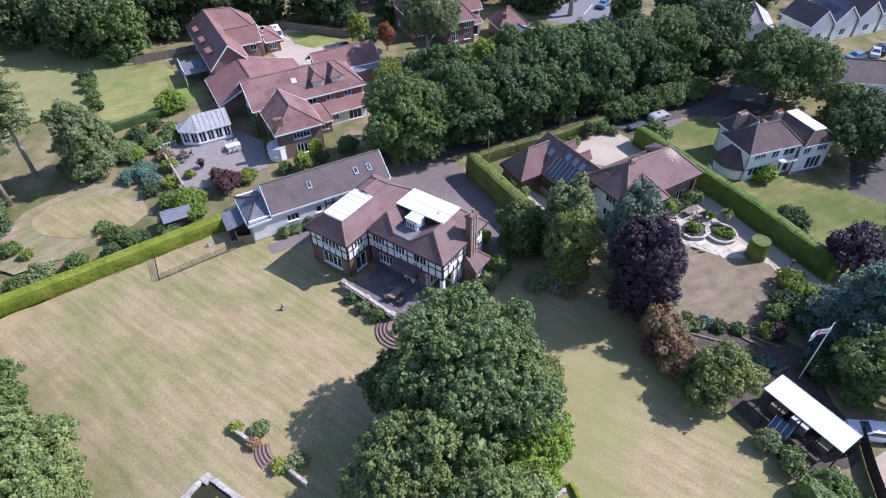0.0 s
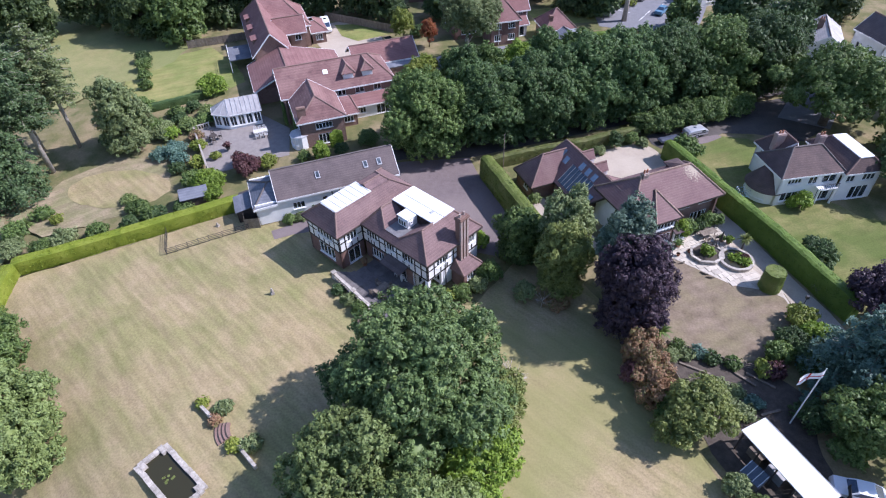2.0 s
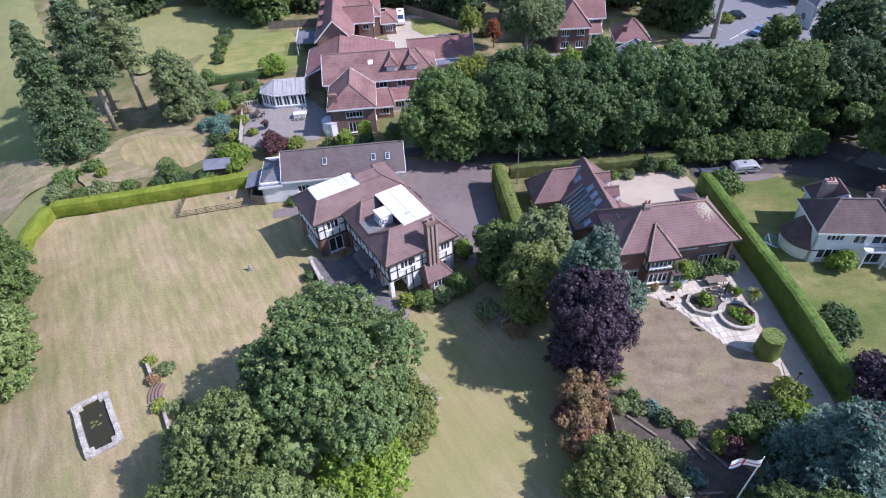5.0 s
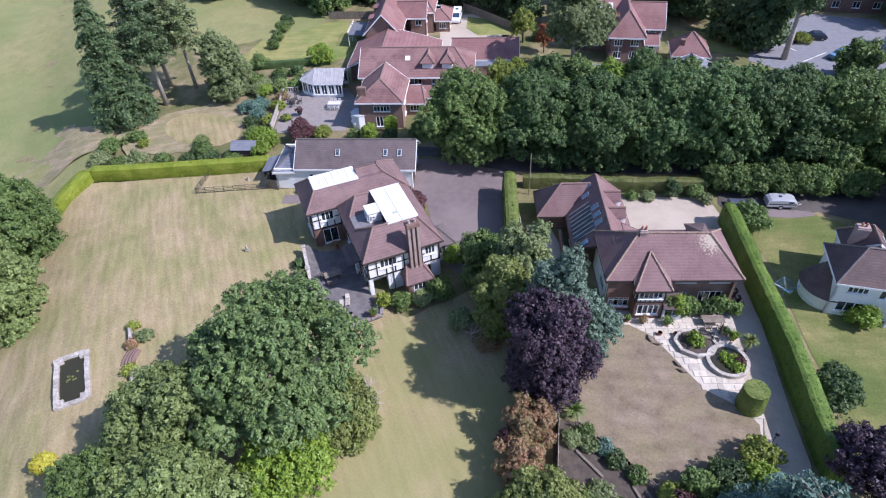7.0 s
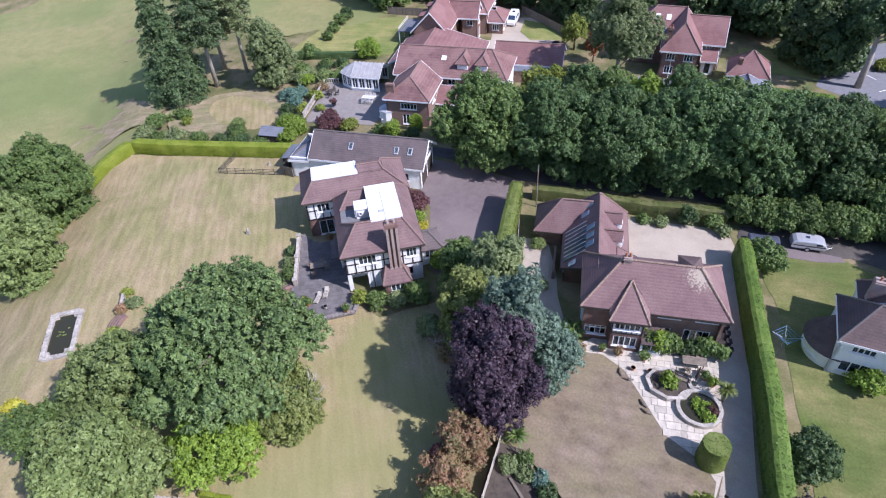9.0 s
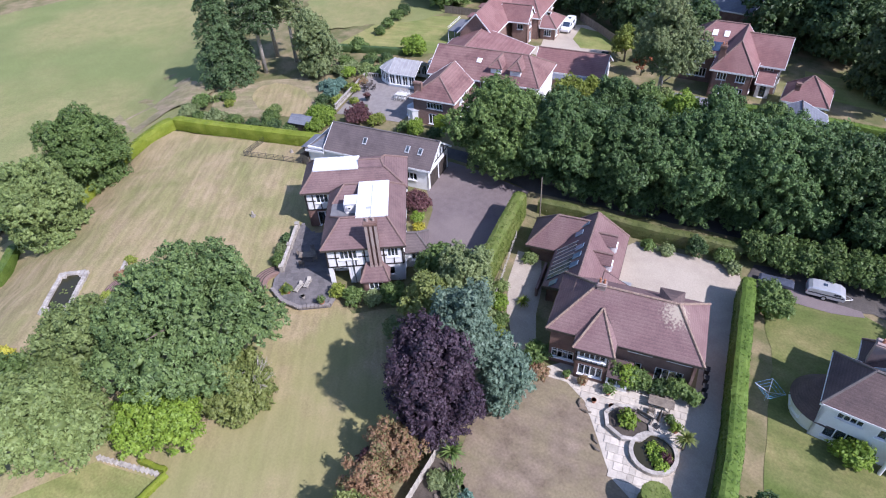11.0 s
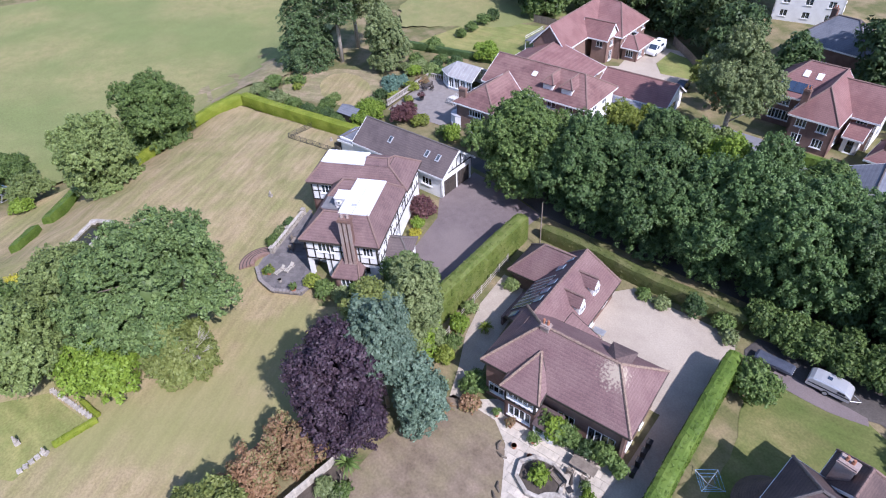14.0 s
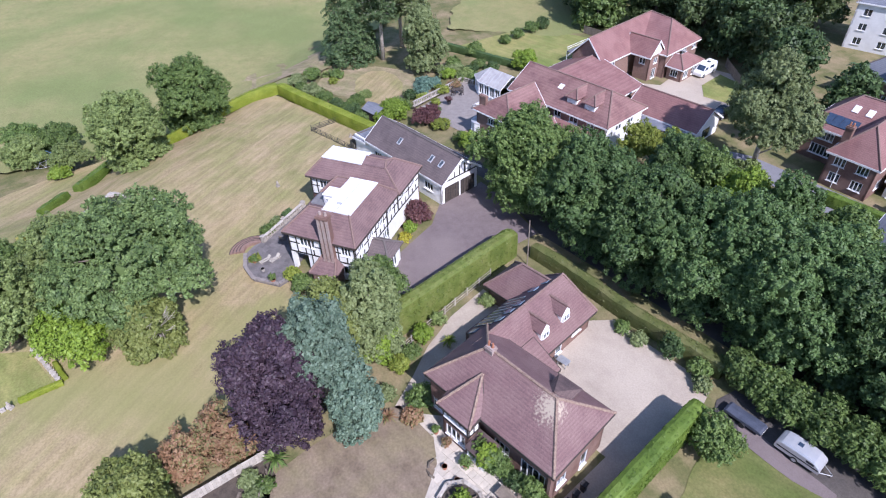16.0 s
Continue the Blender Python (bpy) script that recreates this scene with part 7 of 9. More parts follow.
# shrubs: place, height, radius, leaf, what it is
SHRUBS = (
    (31.6, 79.6, 3.4, 2.2, "mid", "rounded green laurel beside the tall hedge"), (44.6, 69.3, 2.3, 1.5, "bright", "bright green bush against the white house"), (43.0, 58.4, 3.2, 2.3, "dark", "dark green rounded bush on the lawn"),
    (-45.3, 73.0, 1.8, 1.6, "cedar", "blue-grey spreading shrub"), (-43.4, 71.6, 1.5, 1.4, "cedar", "low blue-grey shrub"), (-41.8, 75.0, 1.5, 1.3, "lime", "yellow-green shrub by the patio"), (-43.8, 81.8, 1.8, 1.5, "mid", "green shrub by the patio"),
    (-46.6, 92.0, 3.4, 2.3, "bright", "bright green rounded bush on the lawn edge"), (-29.2, 71.8, 1.6, 1.5, "lime", "yellow-green shrub behind the garage"), (-31.6, 69.6, 2.8, 2.0, "red", "dark red smoke bush behind the garage"), (-33.2, 71.2, 2.2, 1.4, "red", "dark red shrub by the patio"),
    (-35.8, 65.2, 3.2, 2.3, "bright", "rounded bright green bush behind the hedge"), (-39.0, 66.4, 2.0, 1.4, "mid", "green shrub behind the hedge"), (-41.2, 58.6, 1.8, 1.5, "mid", "green shrub along the hedge"), (-43.4, 56.6, 1.7, 1.4, "dark", "dark shrub along the hedge"), (-47.2, 55.0, 1.9, 1.4, "mid", "green shrub beyond the hedge"),
    (-50.9, 53.2, 2.0, 1.6, "greygreen", "grey-green shrub beyond the hedge"), (-52.6, 51.4, 1.8, 1.5, "mid", "green shrub at the hedge corner"), (-54.8, 57.2, 1.1, 0.8, "lime", "small yellow-green shrub on the dry lawn"), (-56.5, 50.5, 1.7, 1.6, "greygreen", "grey-green shrub at the field edge"), (-58.5, 53.5, 1.9, 1.7, "mid", "green shrub at the field edge"),
    (-57.5, 58.0, 1.4, 1.3, "mid", "low green shrub under conifers"), (-61.9, 96.0, 1.8, 1.3, "mid", "green shrub across the lawn"), (-64.3, 100.0, 2.2, 1.5, "mid", "green shrub across the lawn"), (-66.2, 103.2, 2.2, 1.6, "dark", "dark shrub across the lawn"), (-60.0, 92.8, 1.5, 1.1, "mid", "green shrub across the lawn"),
    (-24.2, 73.4, 1.5, 0.9, "mid", "green climber at the house corner"), (-21.6, 73.9, 2.6, 1.3, "bright", "bright green vine on the house front"), (-19.0, 75.6, 1.8, 1.1, "dark", "dark shrub beside the house front"), (-15.6, 78.6, 2.4, 1.6, "mid", "green shrub before the house"),
    (24.3, 83.0, 1.6, 1.1, "mid", "green shrub along the court"), (21.8, 81.6, 2.5, 0.95, "dark", "clipped dark upright bush in the court"), (19.4, 79.6, 1.0, 0.9, "greygreen", "low grey-green planting along the court"), (17.4, 78.8, 0.9, 0.8, "mid", "low green planting along the court"), (25.9, 82.4, 1.2, 0.8, "greygreen", "small grey-green shrub in the court corner"),
    (28.6, 61.6, 2.6, 1.1, "mid", "green climber over the garden room"), (27.4, 61.2, 1.2, 0.8, "mid", "green plants against the house"), (31.4, 63.7, 2.2, 0.7, "mid", "green climber along the house front"), (33.0, 64.3, 1.8, 0.6, "mid", "green climber at the house corner"),
    (38.6, 48.6, 2.2, 1.6, "lime", "yellow-green bush by the drive"), (39.3, 46.2, 2.2, 1.6, "bright", "bright green bush by the drive"), (37.0, 45.4, 2.0, 1.6, "dark", "dark green bush below the brown lawn"), (35.2, 43.4, 1.9, 1.5, "mid", "green bush below the brown lawn"), (33.4, 41.6, 1.2, 1.0, "lime", "yellow-green shrub below the brown lawn"), (38.5, 43.0, 2.6, 2.0, "dark", "dark green bush beside the cedar"),
    (42.5, 53.4, 1.6, 1.0, "greygreen", "grey-green spiky shrub at the hedge foot"), (-10.2, 45.7, 1.1, 0.8, "greygreen", "grey-green shrub below the balustrade"), (-8.6, 44.6, 1.2, 0.9, "mid", "green shrub below the balustrade"), (-11.7, 47.2, 0.9, 0.7, "dark", "dark shrub below the balustrade"),
    (0.8, 47.2, 1.8, 0.9, "lime", "yellow-green shrub at the house corner"), (2.4, 48.0, 1.7, 1.1, "mid", "green shrub against the chimney bay"), (4.2, 49.6, 1.7, 1.1, "greygreen", "grey-green shrub against the chimney bay"), (5.4, 51.4, 2.4, 1.4, "mid", "green shrub at the house corner"),
    (9.4, 48.8, 2.0, 1.3, "greygreen", "rounded grey-green shrub on the lawn edge"), (13.0, 48.0, 1.2, 1.2, "orange", "low brownish shrub in shade"), (-6.2, 63.0, 2.8, 1.7, "red", "dark red maple against the house"), (-4.4, 61.6, 1.2, 0.8, "bright", "bright green shrub by the forecourt"), (-2.8, 60.6, 0.9, 0.55, "yellow", "yellow flowering shrub by the porch"), (3.6, 57.0, 2.2, 1.3, "bright", "bright green shrub by the forecourt"),
    (-13.1, 16.6, 2.1, 0.95, "yellow", "bright yellow conifer bush"), (-16.0, 26.9, 0.8, 0.6, "lime", "yellowish flowering shrub beside the brick steps"), (-18.8, 29.2, 0.7, 0.5, "orange", "dry yellowish shrub at the brick steps"), (-18.6, 30.6, 0.8, 0.9, "greygreen", "rounded grey-green shrub behind the low wall"), (-14.4, 27.2, 0.8, 0.9, "greygreen", "grey-green shrub behind the low wall"), (-20.9, 30.9, 0.7, 0.5, "lime", "yellow shrub on the wall end"),
    (25.4, 43.6, 0.8, 0.7, "mid", "green shrub on the boundary fence"), (26.2, 42.6, 0.7, 0.8, "greygreen", "grey-green climber on the fence"), (28.6, 42.4, 0.8, 0.8, "dark", "dark climber on the fence"), (30.6, 42.0, 0.7, 0.8, "mid", "green climber on the fence"), (30.4, 36.2, 0.8, 1.0, "greygreen", "straggling weeds in the shaded yard"), (36.4, 36.4, 2.0, 1.6, "dark", "dark shrub beside the flagpole"), (38.6, 33.2, 2.4, 1.8, "mid", "green shrub behind the open barn"), (34.4, 41.4, 1.2, 1.1, "red", "dull red shrub beside the yard"),
    (31.6, 24.4, 2.0, 1.4, "light", "loose pale green bush beside the barn"), (33.2, 21.6, 2.0, 1.5, "mid", "loose green bush beside the yard"),
    (15.2, 57.8, 1.4, 0.9, "mid", "green shrub beside the gravel path"), (13.4, 59.2, 1.8, 1.0, "bright", "bright green shrub along the fence"), (11.6, 61.2, 1.2, 0.7, "light", "pale green shrub along the fence"), (16.6, 56.4, 1.6, 0.9, "lime", "yellow-green shrub along the fence"), (20.8, 57.6, 1.6, 1.3, "mid", "green shrub at the house corner"), (10.2, 67.0, 1.0, 0.8, "light", "pale shrub by the path"), (19.4, 54.4, 1.2, 0.9, "greygreen", "grey shrub at the lawn corner"), (22.2, 56.4, 0.9, 0.9, "orange", "dry brown shrub at the lawn corner"),
    (20.2, 38.9, 2.8, 1.1, "red", "dusky red shrub on the lawn boundary"), (23.6, 34.4, 2.6, 1.9, "mid", "green shrub on the lawn boundary"), (-40.6, 11.8, 2.0, 1.7, "bright", "bright green bush by the pale dome"), (-9.6, 99.8, 5.2, 2.2, "lime", "yellow-green bush beside the long garage"), (-5.6, 101.6, 5.2, 2.6, "mid", "green bush beside the long garage"), (0.2, 103.6, 5.6, 2.6, "light", "bright green bush behind the oaks"), (-15.0, 120.0, 2.2, 1.5, "dark", "dark bush beside the forecourt"), (-56.3, 85.2, 2.2, 1.7, "mid", "green bush beside the conifers"), (-51.6, 79.5, 1.8, 1.5, "mid", "green bush beside the conifers"), (-48.5, 77.2, 1.7, 1.4, "greygreen", "grey-green shrub in the garden"),
    (-38.2, 73.0, 0.9, 0.7, "lime", "small yellow-green shrub on the patio edge"), (28.6, 140.5, 1.6, 1.6, "lime", "yellow-green clipped bush by the road"), (40.8, 136.6, 1.8, 1.8, "hedge", "green clipped bush by the road"), (-3.6, 43.0, 0.8, 0.7, "lime", "yellow-green plant on the terrace edge"),
)
for i, (x, y, h, r, lm, lab) in enumerate(SHRUBS):
    shrub(x, y, h, r, lm, lab if len(lab.split()) > 3 else lab + " there", 500 + i, n=5)

# growth at the foot of the oaks
for i in range(16):
    u = i / 15
    x, y = -10.5 + 50 * u + 0.8 * math.sin(7 * u), 77.6 + 25.0 * u + 0.7 * math.cos(11 * u)
    shrub(x, y, 1.6 + 0.5 * math.sin(5 * i), 1.6, "dark", "dark shaded undergrowth along the lane", 700 + i, group="undergrowth along the lane", n=4, per=16)
for i, (x, y, h, r, lm) in enumerate(((25.2, 34.6, 2.6, 1.6, "greygreen"), (28.0, 28.4, 1.8, 1.1, "greygreen"), (29.4, 26.4, 2.0, 1.2, "light"), (31.8, 23.6, 2.2, 1.5, "mid"), (33.0, 20.8, 2.2, 1.6, "greygreen"), (34.4, 17.8, 2.2, 1.6, "mid"))):
    shrub(x, y, h, r, lm, "loose leafy bush in the boundary hedge", 730 + i, group="bushes in the boundary hedge")

# climbers on the red-roofed house
def climber(x0, y0, x1, y1, h, lm, label, seed):
    m = pose(-25.0, 75.0, 0, 0, 0, 28.0)
    a, b = m @ Vector((x0, y0, 0)), m @ Vector((x1, y1, 0))
    hedge([(a.x, a.y), (b.x, b.y)], 0.35, h, lm, label, seed, name="climber", jit=0.22, leaf=0.12, kind="", dens=60)


climber(0.15, 4.2, 0.15, 6.6, 4.2, "mid", "green climbing plant on the brick wall", 901)
climber(4.4, 0.15, 6.4, 0.15, 2.6, "bright", "bright green climbing plant under the windows", 902)
climber(-0.85, 9.4, -0.85, 12.5, 3.2, "mid", "leafy climbing plant beside the conservatory", 903)

# planted borders of the red-roofed house's garden, and along the russet house's front
BORDER = ((-49.7, 84.1, 1.5, 1.4, "mid"), (-50.0, 79.9, 1.3, 1.5, "greygreen"), (-45.6, 80.2, 1.7, 1.5, "light"), (-45.2, 74.3, 1.5, 1.5, "cedar"), (-47.2, 72.6, 1.3, 1.6, "cedar"), (-40.3, 71.0, 1.4, 1.2, "lime"), (-42.8, 69.6, 1.4, 1.2, "dark"),
          (-39.1, 67.6, 1.5, 1.3, "mid"), (-50.8, 76.8, 1.2, 1.3, "greygreen"), (-44.3, 60.3, 1.5, 1.6, "mid"), (-40.7, 58.9, 1.6, 1.7, "dark"), (-57.1, 75.2, 1.7, 1.4, "conifer"), (-47.6, 77.6, 1.6, 1.4, "bright"), (-43.6, 77.8, 1.2, 1.0, "orange"),
          (-48.4, 82.4, 1.2, 1.2, "dark"), (-46.6, 62.2, 1.2, 1.2, "light"), (-37.4, 60.6, 1.6, 1.5, "mid"), (-34.4, 63.4, 2.0, 1.6, "bright"), (-36.2, 65.2, 1.6, 1.3, "dark"), (-47.8, 86.2, 1.6, 1.3, "dark"), (-44.6, 84.6, 1.8, 1.3, "light"))
for i, (x, y, h, r, lm) in enumerate(BORDER):
    shrub(x, y, h, r, lm, "leafy garden shrub in a planted border", 930 + i, group="border shrubs")
GARAGE_BED = ((-21.6, 59.0, 1.0, 0.9, "mid"), (-20.2, 59.8, 0.9, 0.8, "greygreen"), (-18.6, 60.6, 1.2, 0.9, "dark"), (-17.2, 61.5, 0.8, 0.7, "orange"), (-16.0, 62.2, 1.0, 0.8, "mid"))
for i, (x, y, h, r, lm) in enumerate(GARAGE_BED):
    shrub(x, y, h, r, lm, "low shrub against the long white garage", 980 + i, group="garage border shrubs")
FRONT = ((27.2, 61.0, 2.3, 0.9, "mid"), (28.2, 61.4, 2.9, 1.0, "bright"), (29.4, 62.2, 2.2, 0.8, "mid"), (30.6, 63.0, 1.8, 0.7, "dark"), (32.0, 63.9, 2.2, 0.7, "mid"))
for i, (x, y, h, r, lm) in enumerate(FRONT):
    shrub(x, y, h, r, lm, "green climber against the brick house front", 960 + i, group="front border shrubs")
tree(27.2, 131.4, 15.5, 4.2, "dark", "tall dark tree with a bare pale trunk by the turning area", 990, n=8, z0=6.5, bark=M["palebark"], leaf=0.24, clump=0.85, per=22, tr=0.45)
for i, (x, y, h, r, lm) in enumerate(((24.6, 42.4, 0.8, 0.8, "greygreen"), (27.4, 43.0, 0.7, 0.8, "cedar"), (28.4, 39.2, 0.6, 1.0, "greygreen"), (30.2, 38.6, 0.5, 0.9, "greygreen"), (31.6, 37.6, 0.5, 0.9, "cedar"), (29.4, 37.2, 0.6, 1.0, "greygreen"), (28.0, 37.6, 0.7, 1.0, "mid"))):
    shrub(x, y, h, r, lm, "grey-green straggling shrub along the boundary fence", 1000 + i, group="boundary shrubs")

# ---- small helpers for garden things ----
def inside(p, poly):
    x, y = p
    c = False
    for (x0, y0), (x1, y1) in zip(poly, poly[1:] + poly[:1]):
        if (y0 > y) != (y1 > y) and x < (x1 - x0) * (y - y0) / (y1 - y0) + x0:
            c = not c
    return c


def prism(name, poly, z0, z1, material, parent=None, label=""):
    """A solid from a closed outline."""
    area = sum(a[0] * b[1] - b[0] * a[1] for a, b in zip(poly, poly[1:] + poly[:1]))
    poly = poly if area > 0 else poly[::-1]
    n = len(poly)
    V = [(x, y, z0) for x, y in poly] + [(x, y, z1) for x, y in poly]
    F = [tuple(reversed(range(n))), tuple(range(n, 2 * n))] + [(i, (i + 1) % n, n + (i + 1) % n, n + i) for i in range(n)]
    return mesh_ob(name, V, F, material, parent, label)


def arc(name, cx, cy, r0, r1, a0, a1, z0, z1, material, parent=None, n=18, label=""):
    out = [(cx + r1 * math.cos(radians(a0 + (a1 - a0) * i / n)), cy + r1 * math.sin(radians(a0 + (a1 - a0) * i / n))) for i in range(n + 1)]
    inn = [(cx + r0 * math.cos(radians(a0 + (a1 - a0) * i / n)), cy + r0 * math.sin(radians(a0 + (a1 - a0) * i / n))) for i in range(n + 1)]
    V = [(*p, z0) for p in inn] + [(*p, z0) for p in out] + [(*p, z1) for p in inn] + [(*p, z1) for p in out]
    k = n + 1
    F = []
    for i in range(n):
        F += [(i, i + 1, k + i + 1, k + i), (2 * k + i, 3 * k + i, 3 * k + i + 1, 2 * k + i + 1), (k + i, k + i + 1, 3 * k + i + 1, 3 * k + i), (i + 1, i, 2 * k + i, 2 * k + i + 1)]
    F += [(0, k, 3 * k, 2 * k), (k - 1, 3 * k - 1, 4 * k - 1, 2 * k - 1)]
    return mesh_ob(name, V, F, material, parent, label)


def paving(parent, poly, step, z, material, rz, seed, gap=0.025, th=0.05, name="slab"):
    """Paving slabs of mixed length laid in rows inside an outline."""
    rnd = random.Random(seed)
    c, s = math.cos(radians(rz)), math.sin(radians(rz))
    loc = [(x * c + y * s, -x * s + y * c) for x, y in poly]
    x0, x1 = min(p[0] for p in loc), max(p[0] for p in loc)
    y0, y1 = min(p[1] for p in loc), max(p[1] for p in loc)
    y = y0
    while y < y1:
        x = x0 - rnd.uniform(0, step)
        while x < x1:
            w = step * rnd.choice((0.7, 1.0, 1.0, 1.35))
            m = (x + w / 2, y + step / 2)
            if all(inside(q, loc) for q in (m, (x + 0.1, m[1]), (x + w - 0.1, m[1]), (m[0], y + 0.1), (m[0], y + step - 0.1))):
                piece(name, material, parent, (m[0] * c - m[1] * s, m[0] * s + m[1] * c, z + rnd.uniform(-0.006, 0.006)), (w - gap, step - gap, th), rz)
            x += w
        y += step


def chair(x, y, z, rz, material, label, group="", name="garden_chair"):
    t = thing(name, label, "chair", pose(x, y, z, 0, 0, rz), group)
    piece("seat", material, t, (0, 0, 0.44), (0.5, 0.5, 0.05))
    for k in range(4):
        piece("back_slat", material, t, (-0.18 + 0.12 * k, 0.25, 0.7), (0.06, 0.03, 0.5), 0, "", -8)
    piece("top_rail", material, t, (0, 0.28, 0.94), (0.5, 0.04, 0.07))
    for sx in (-1, 1):
        for sy in (-1, 1):
            piece("leg", material, t, (sx * 0.22, sy * 0.22, 0.21), (0.05, 0.05, 0.42))
        piece("arm", material, t, (sx * 0.26, 0, 0.64), (0.05, 0.48, 0.04))
    return t


def table(x, y, z, rz, w, d, material, label, name="garden_table", round_top=False):
    t = thing(name, label, "table", pose(x, y, z, 0, 0, rz))
    if round_top:
        V, F = [], []
        ring_v(V, F, w / 2, w / 2, 0.71, 0.75, 24)
        mesh_ob("tabletop", V, F, material, t)
    else:
        n = max(3, round(d / 0.16))
        for k in range(n):
            piece("slat", material, t, (0, -d / 2 + (k + 0.5) * d / n, 0.73), (w, d / n - 0.012, 0.035))
        piece("apron", material, t, (0, 0, 0.67), (w * 0.85, d * 0.8, 0.07))
    for sx in (-1, 1):
        for sy in (-1, 1):
            piece("leg", material, t, (sx * w * 0.36, sy * d * 0.34, 0.35), (0.07, 0.07, 0.7))
    return t


def lounger(x, y, z, rz, material, label, group):
    t = thing("sun_lounger", label, "sun lounger", pose(x, y, z, 0, 0, rz) @ Matrix.Scale(0.78, 4), group)
    for sx in (-1, 1):
        piece("side_rail", material, t, (sx * 0.3, 0, 0.3), (0.05, 1.9, 0.07))
    for k in range(9):
        piece("slat", material, t, (0, -0.85 + 0.14 * k, 0.34), (0.58, 0.09, 0.025))
    piece("backrest", material, t, (0, 0.68, 0.52), (0.56, 0.65, 0.04), 0, "", 35)
    for sx in (-1, 1):
        for yy in (-0.75, 0.6):
            piece("leg", material, t, (sx * 0.28, yy, 0.14), (0.05, 0.05, 0.28))
    return t


def pot(x, y, z, r, h, label, leafm=None, seed=1, material=None):
    t = thing("plant_pot", label, "plant pot", pose(x, y, z))
    V, F = [], []
    ring_v(V, F, r * 0.7, r, 0, h, 16)
    ring_v(V, F, r * 1.1, r * 1.1, h - 0.06, h, 16)
    mesh_ob("pot", V, F, material or M["terracotta"], t)
    if leafm:
        me = crown_mesh("plant", lobes_round(r * 1.5, r * 1.3, h + r * 0.9, 3, seed, 0.5, 0.6), L[leafm], seed, 0.09, 0.3, 12)
        ob = new("plant", me)
        ob.parent = t
    return t


def spiky(x, y, z, h, r, label, seed, leafm="greygreen", trunk=1.0, name="palm", n=60):
    """A cordyline or palm: a stem and a head of long arching blades."""
    rnd = random.Random(seed)
    t = thing(name, label, "palm", pose(x, y, z))
    if trunk > 0.2:
        V, F = [], []
        tube_v(V, F, [(0, 0, 0), (0.03, 0.02, trunk)], [0.12, 0.09], 8)
        mesh_ob("stem", V, F, M["bark"], t)
    V, F = [], []
    for i in range(n):
        a = rnd.uniform(0, 6.283)
        e = rnd.uniform(-0.15, 1.35)
        ln = r * rnd.uniform(0.8, 1.15)
        d = Vector((math.cos(a) * math.cos(e), math.sin(a) * math.cos(e), math.sin(e)))
        s = Vector((-math.sin(a), math.cos(a), 0)) * 0.05 * (1 + r * 0.3)
        base = Vector((0, 0, trunk))
        k = len(V)
        for q, wd in ((0.0, 0.7), (0.5, 1.0), (1.0, 0.1)):
            p = base + d * ln * q - Vector((0, 0, 0.35 * ln * q * q))
            V += [tuple(p - s * wd), tuple(p + s * wd)]
        F += [(k, k + 1, k + 3, k + 2), (k + 2, k + 3, k + 5, k + 4)]
    mesh_ob("fronds", V, F, L[leafm], t)
    return t


def statue(x, y, z, h, label, material=None, seed=1):
    """A small figure on a plinth, as one plain weathered shape."""
    V, F = [], []
    box_v(V, F, -0.22, -0.22, 0, 0.22, 0.22, h * 0.3)
    for r0, r1, a, b in ((0.15, 0.17, 0.3, 0.55), (0.17, 0.13, 0.55, 0.78), (0.06, 0.06, 0.78, 0.82), (0.1, 0.08, 0.82, 1.0)):
        ring_v(V, F, r0, r1, h * a, h * b, 10)
    ob = mesh_ob("statue", V, F, material or M["rubble"])
    ob.matrix_basis = pose(x, y, z, 0, 0, seed * 37)
    return tagged(ob, label, "statue")


def post_rail(name, pts, h, material, label, step=1.8, rails=3, boards=False, category="fence", pr=0.05):
    """A fence along points: posts, rails, and close boards if asked."""
    t = thing(name, label, category)
    for a, b in zip(pts, pts[1:]):
        d = math.dist(a, b)
        n = max(1, round(d / step))
        rz = math.degrees(math.atan2(b[1] - a[1], b[0] - a[0]))
        for i in range(n + 1):
            x, y = a[0] + (b[0] - a[0]) * i / n, a[1] + (b[1] - a[1]) * i / n
            piece("post", material, t, (x, y, gz(x, y) + h / 2), (pr * 2, pr * 2, h + 0.1), rz)
        for i in range(n):
            x, y = a[0] + (b[0] - a[0]) * (i + 0.5) / n, a[1] + (b[1] - a[1]) * (i + 0.5) / n
            z = gz(x, y)
            for k in range(rails):
                piece("rail", material, t, (x, y, z + h * (k + 0.6) / rails), (d / n, 0.03, 0.05), rz)
            if boards:
                m = round(d / n / 0.3)
                for q in range(m):
                    u = (i + (q + 0.5) / m) / n
                    piece("board", material, t, (a[0] + (b[0] - a[0]) * u, a[1] + (b[1] - a[1]) * u, z + h * 0.52), (d / n / m - 0.012, 0.025, h * 0.96), rz)
    return t


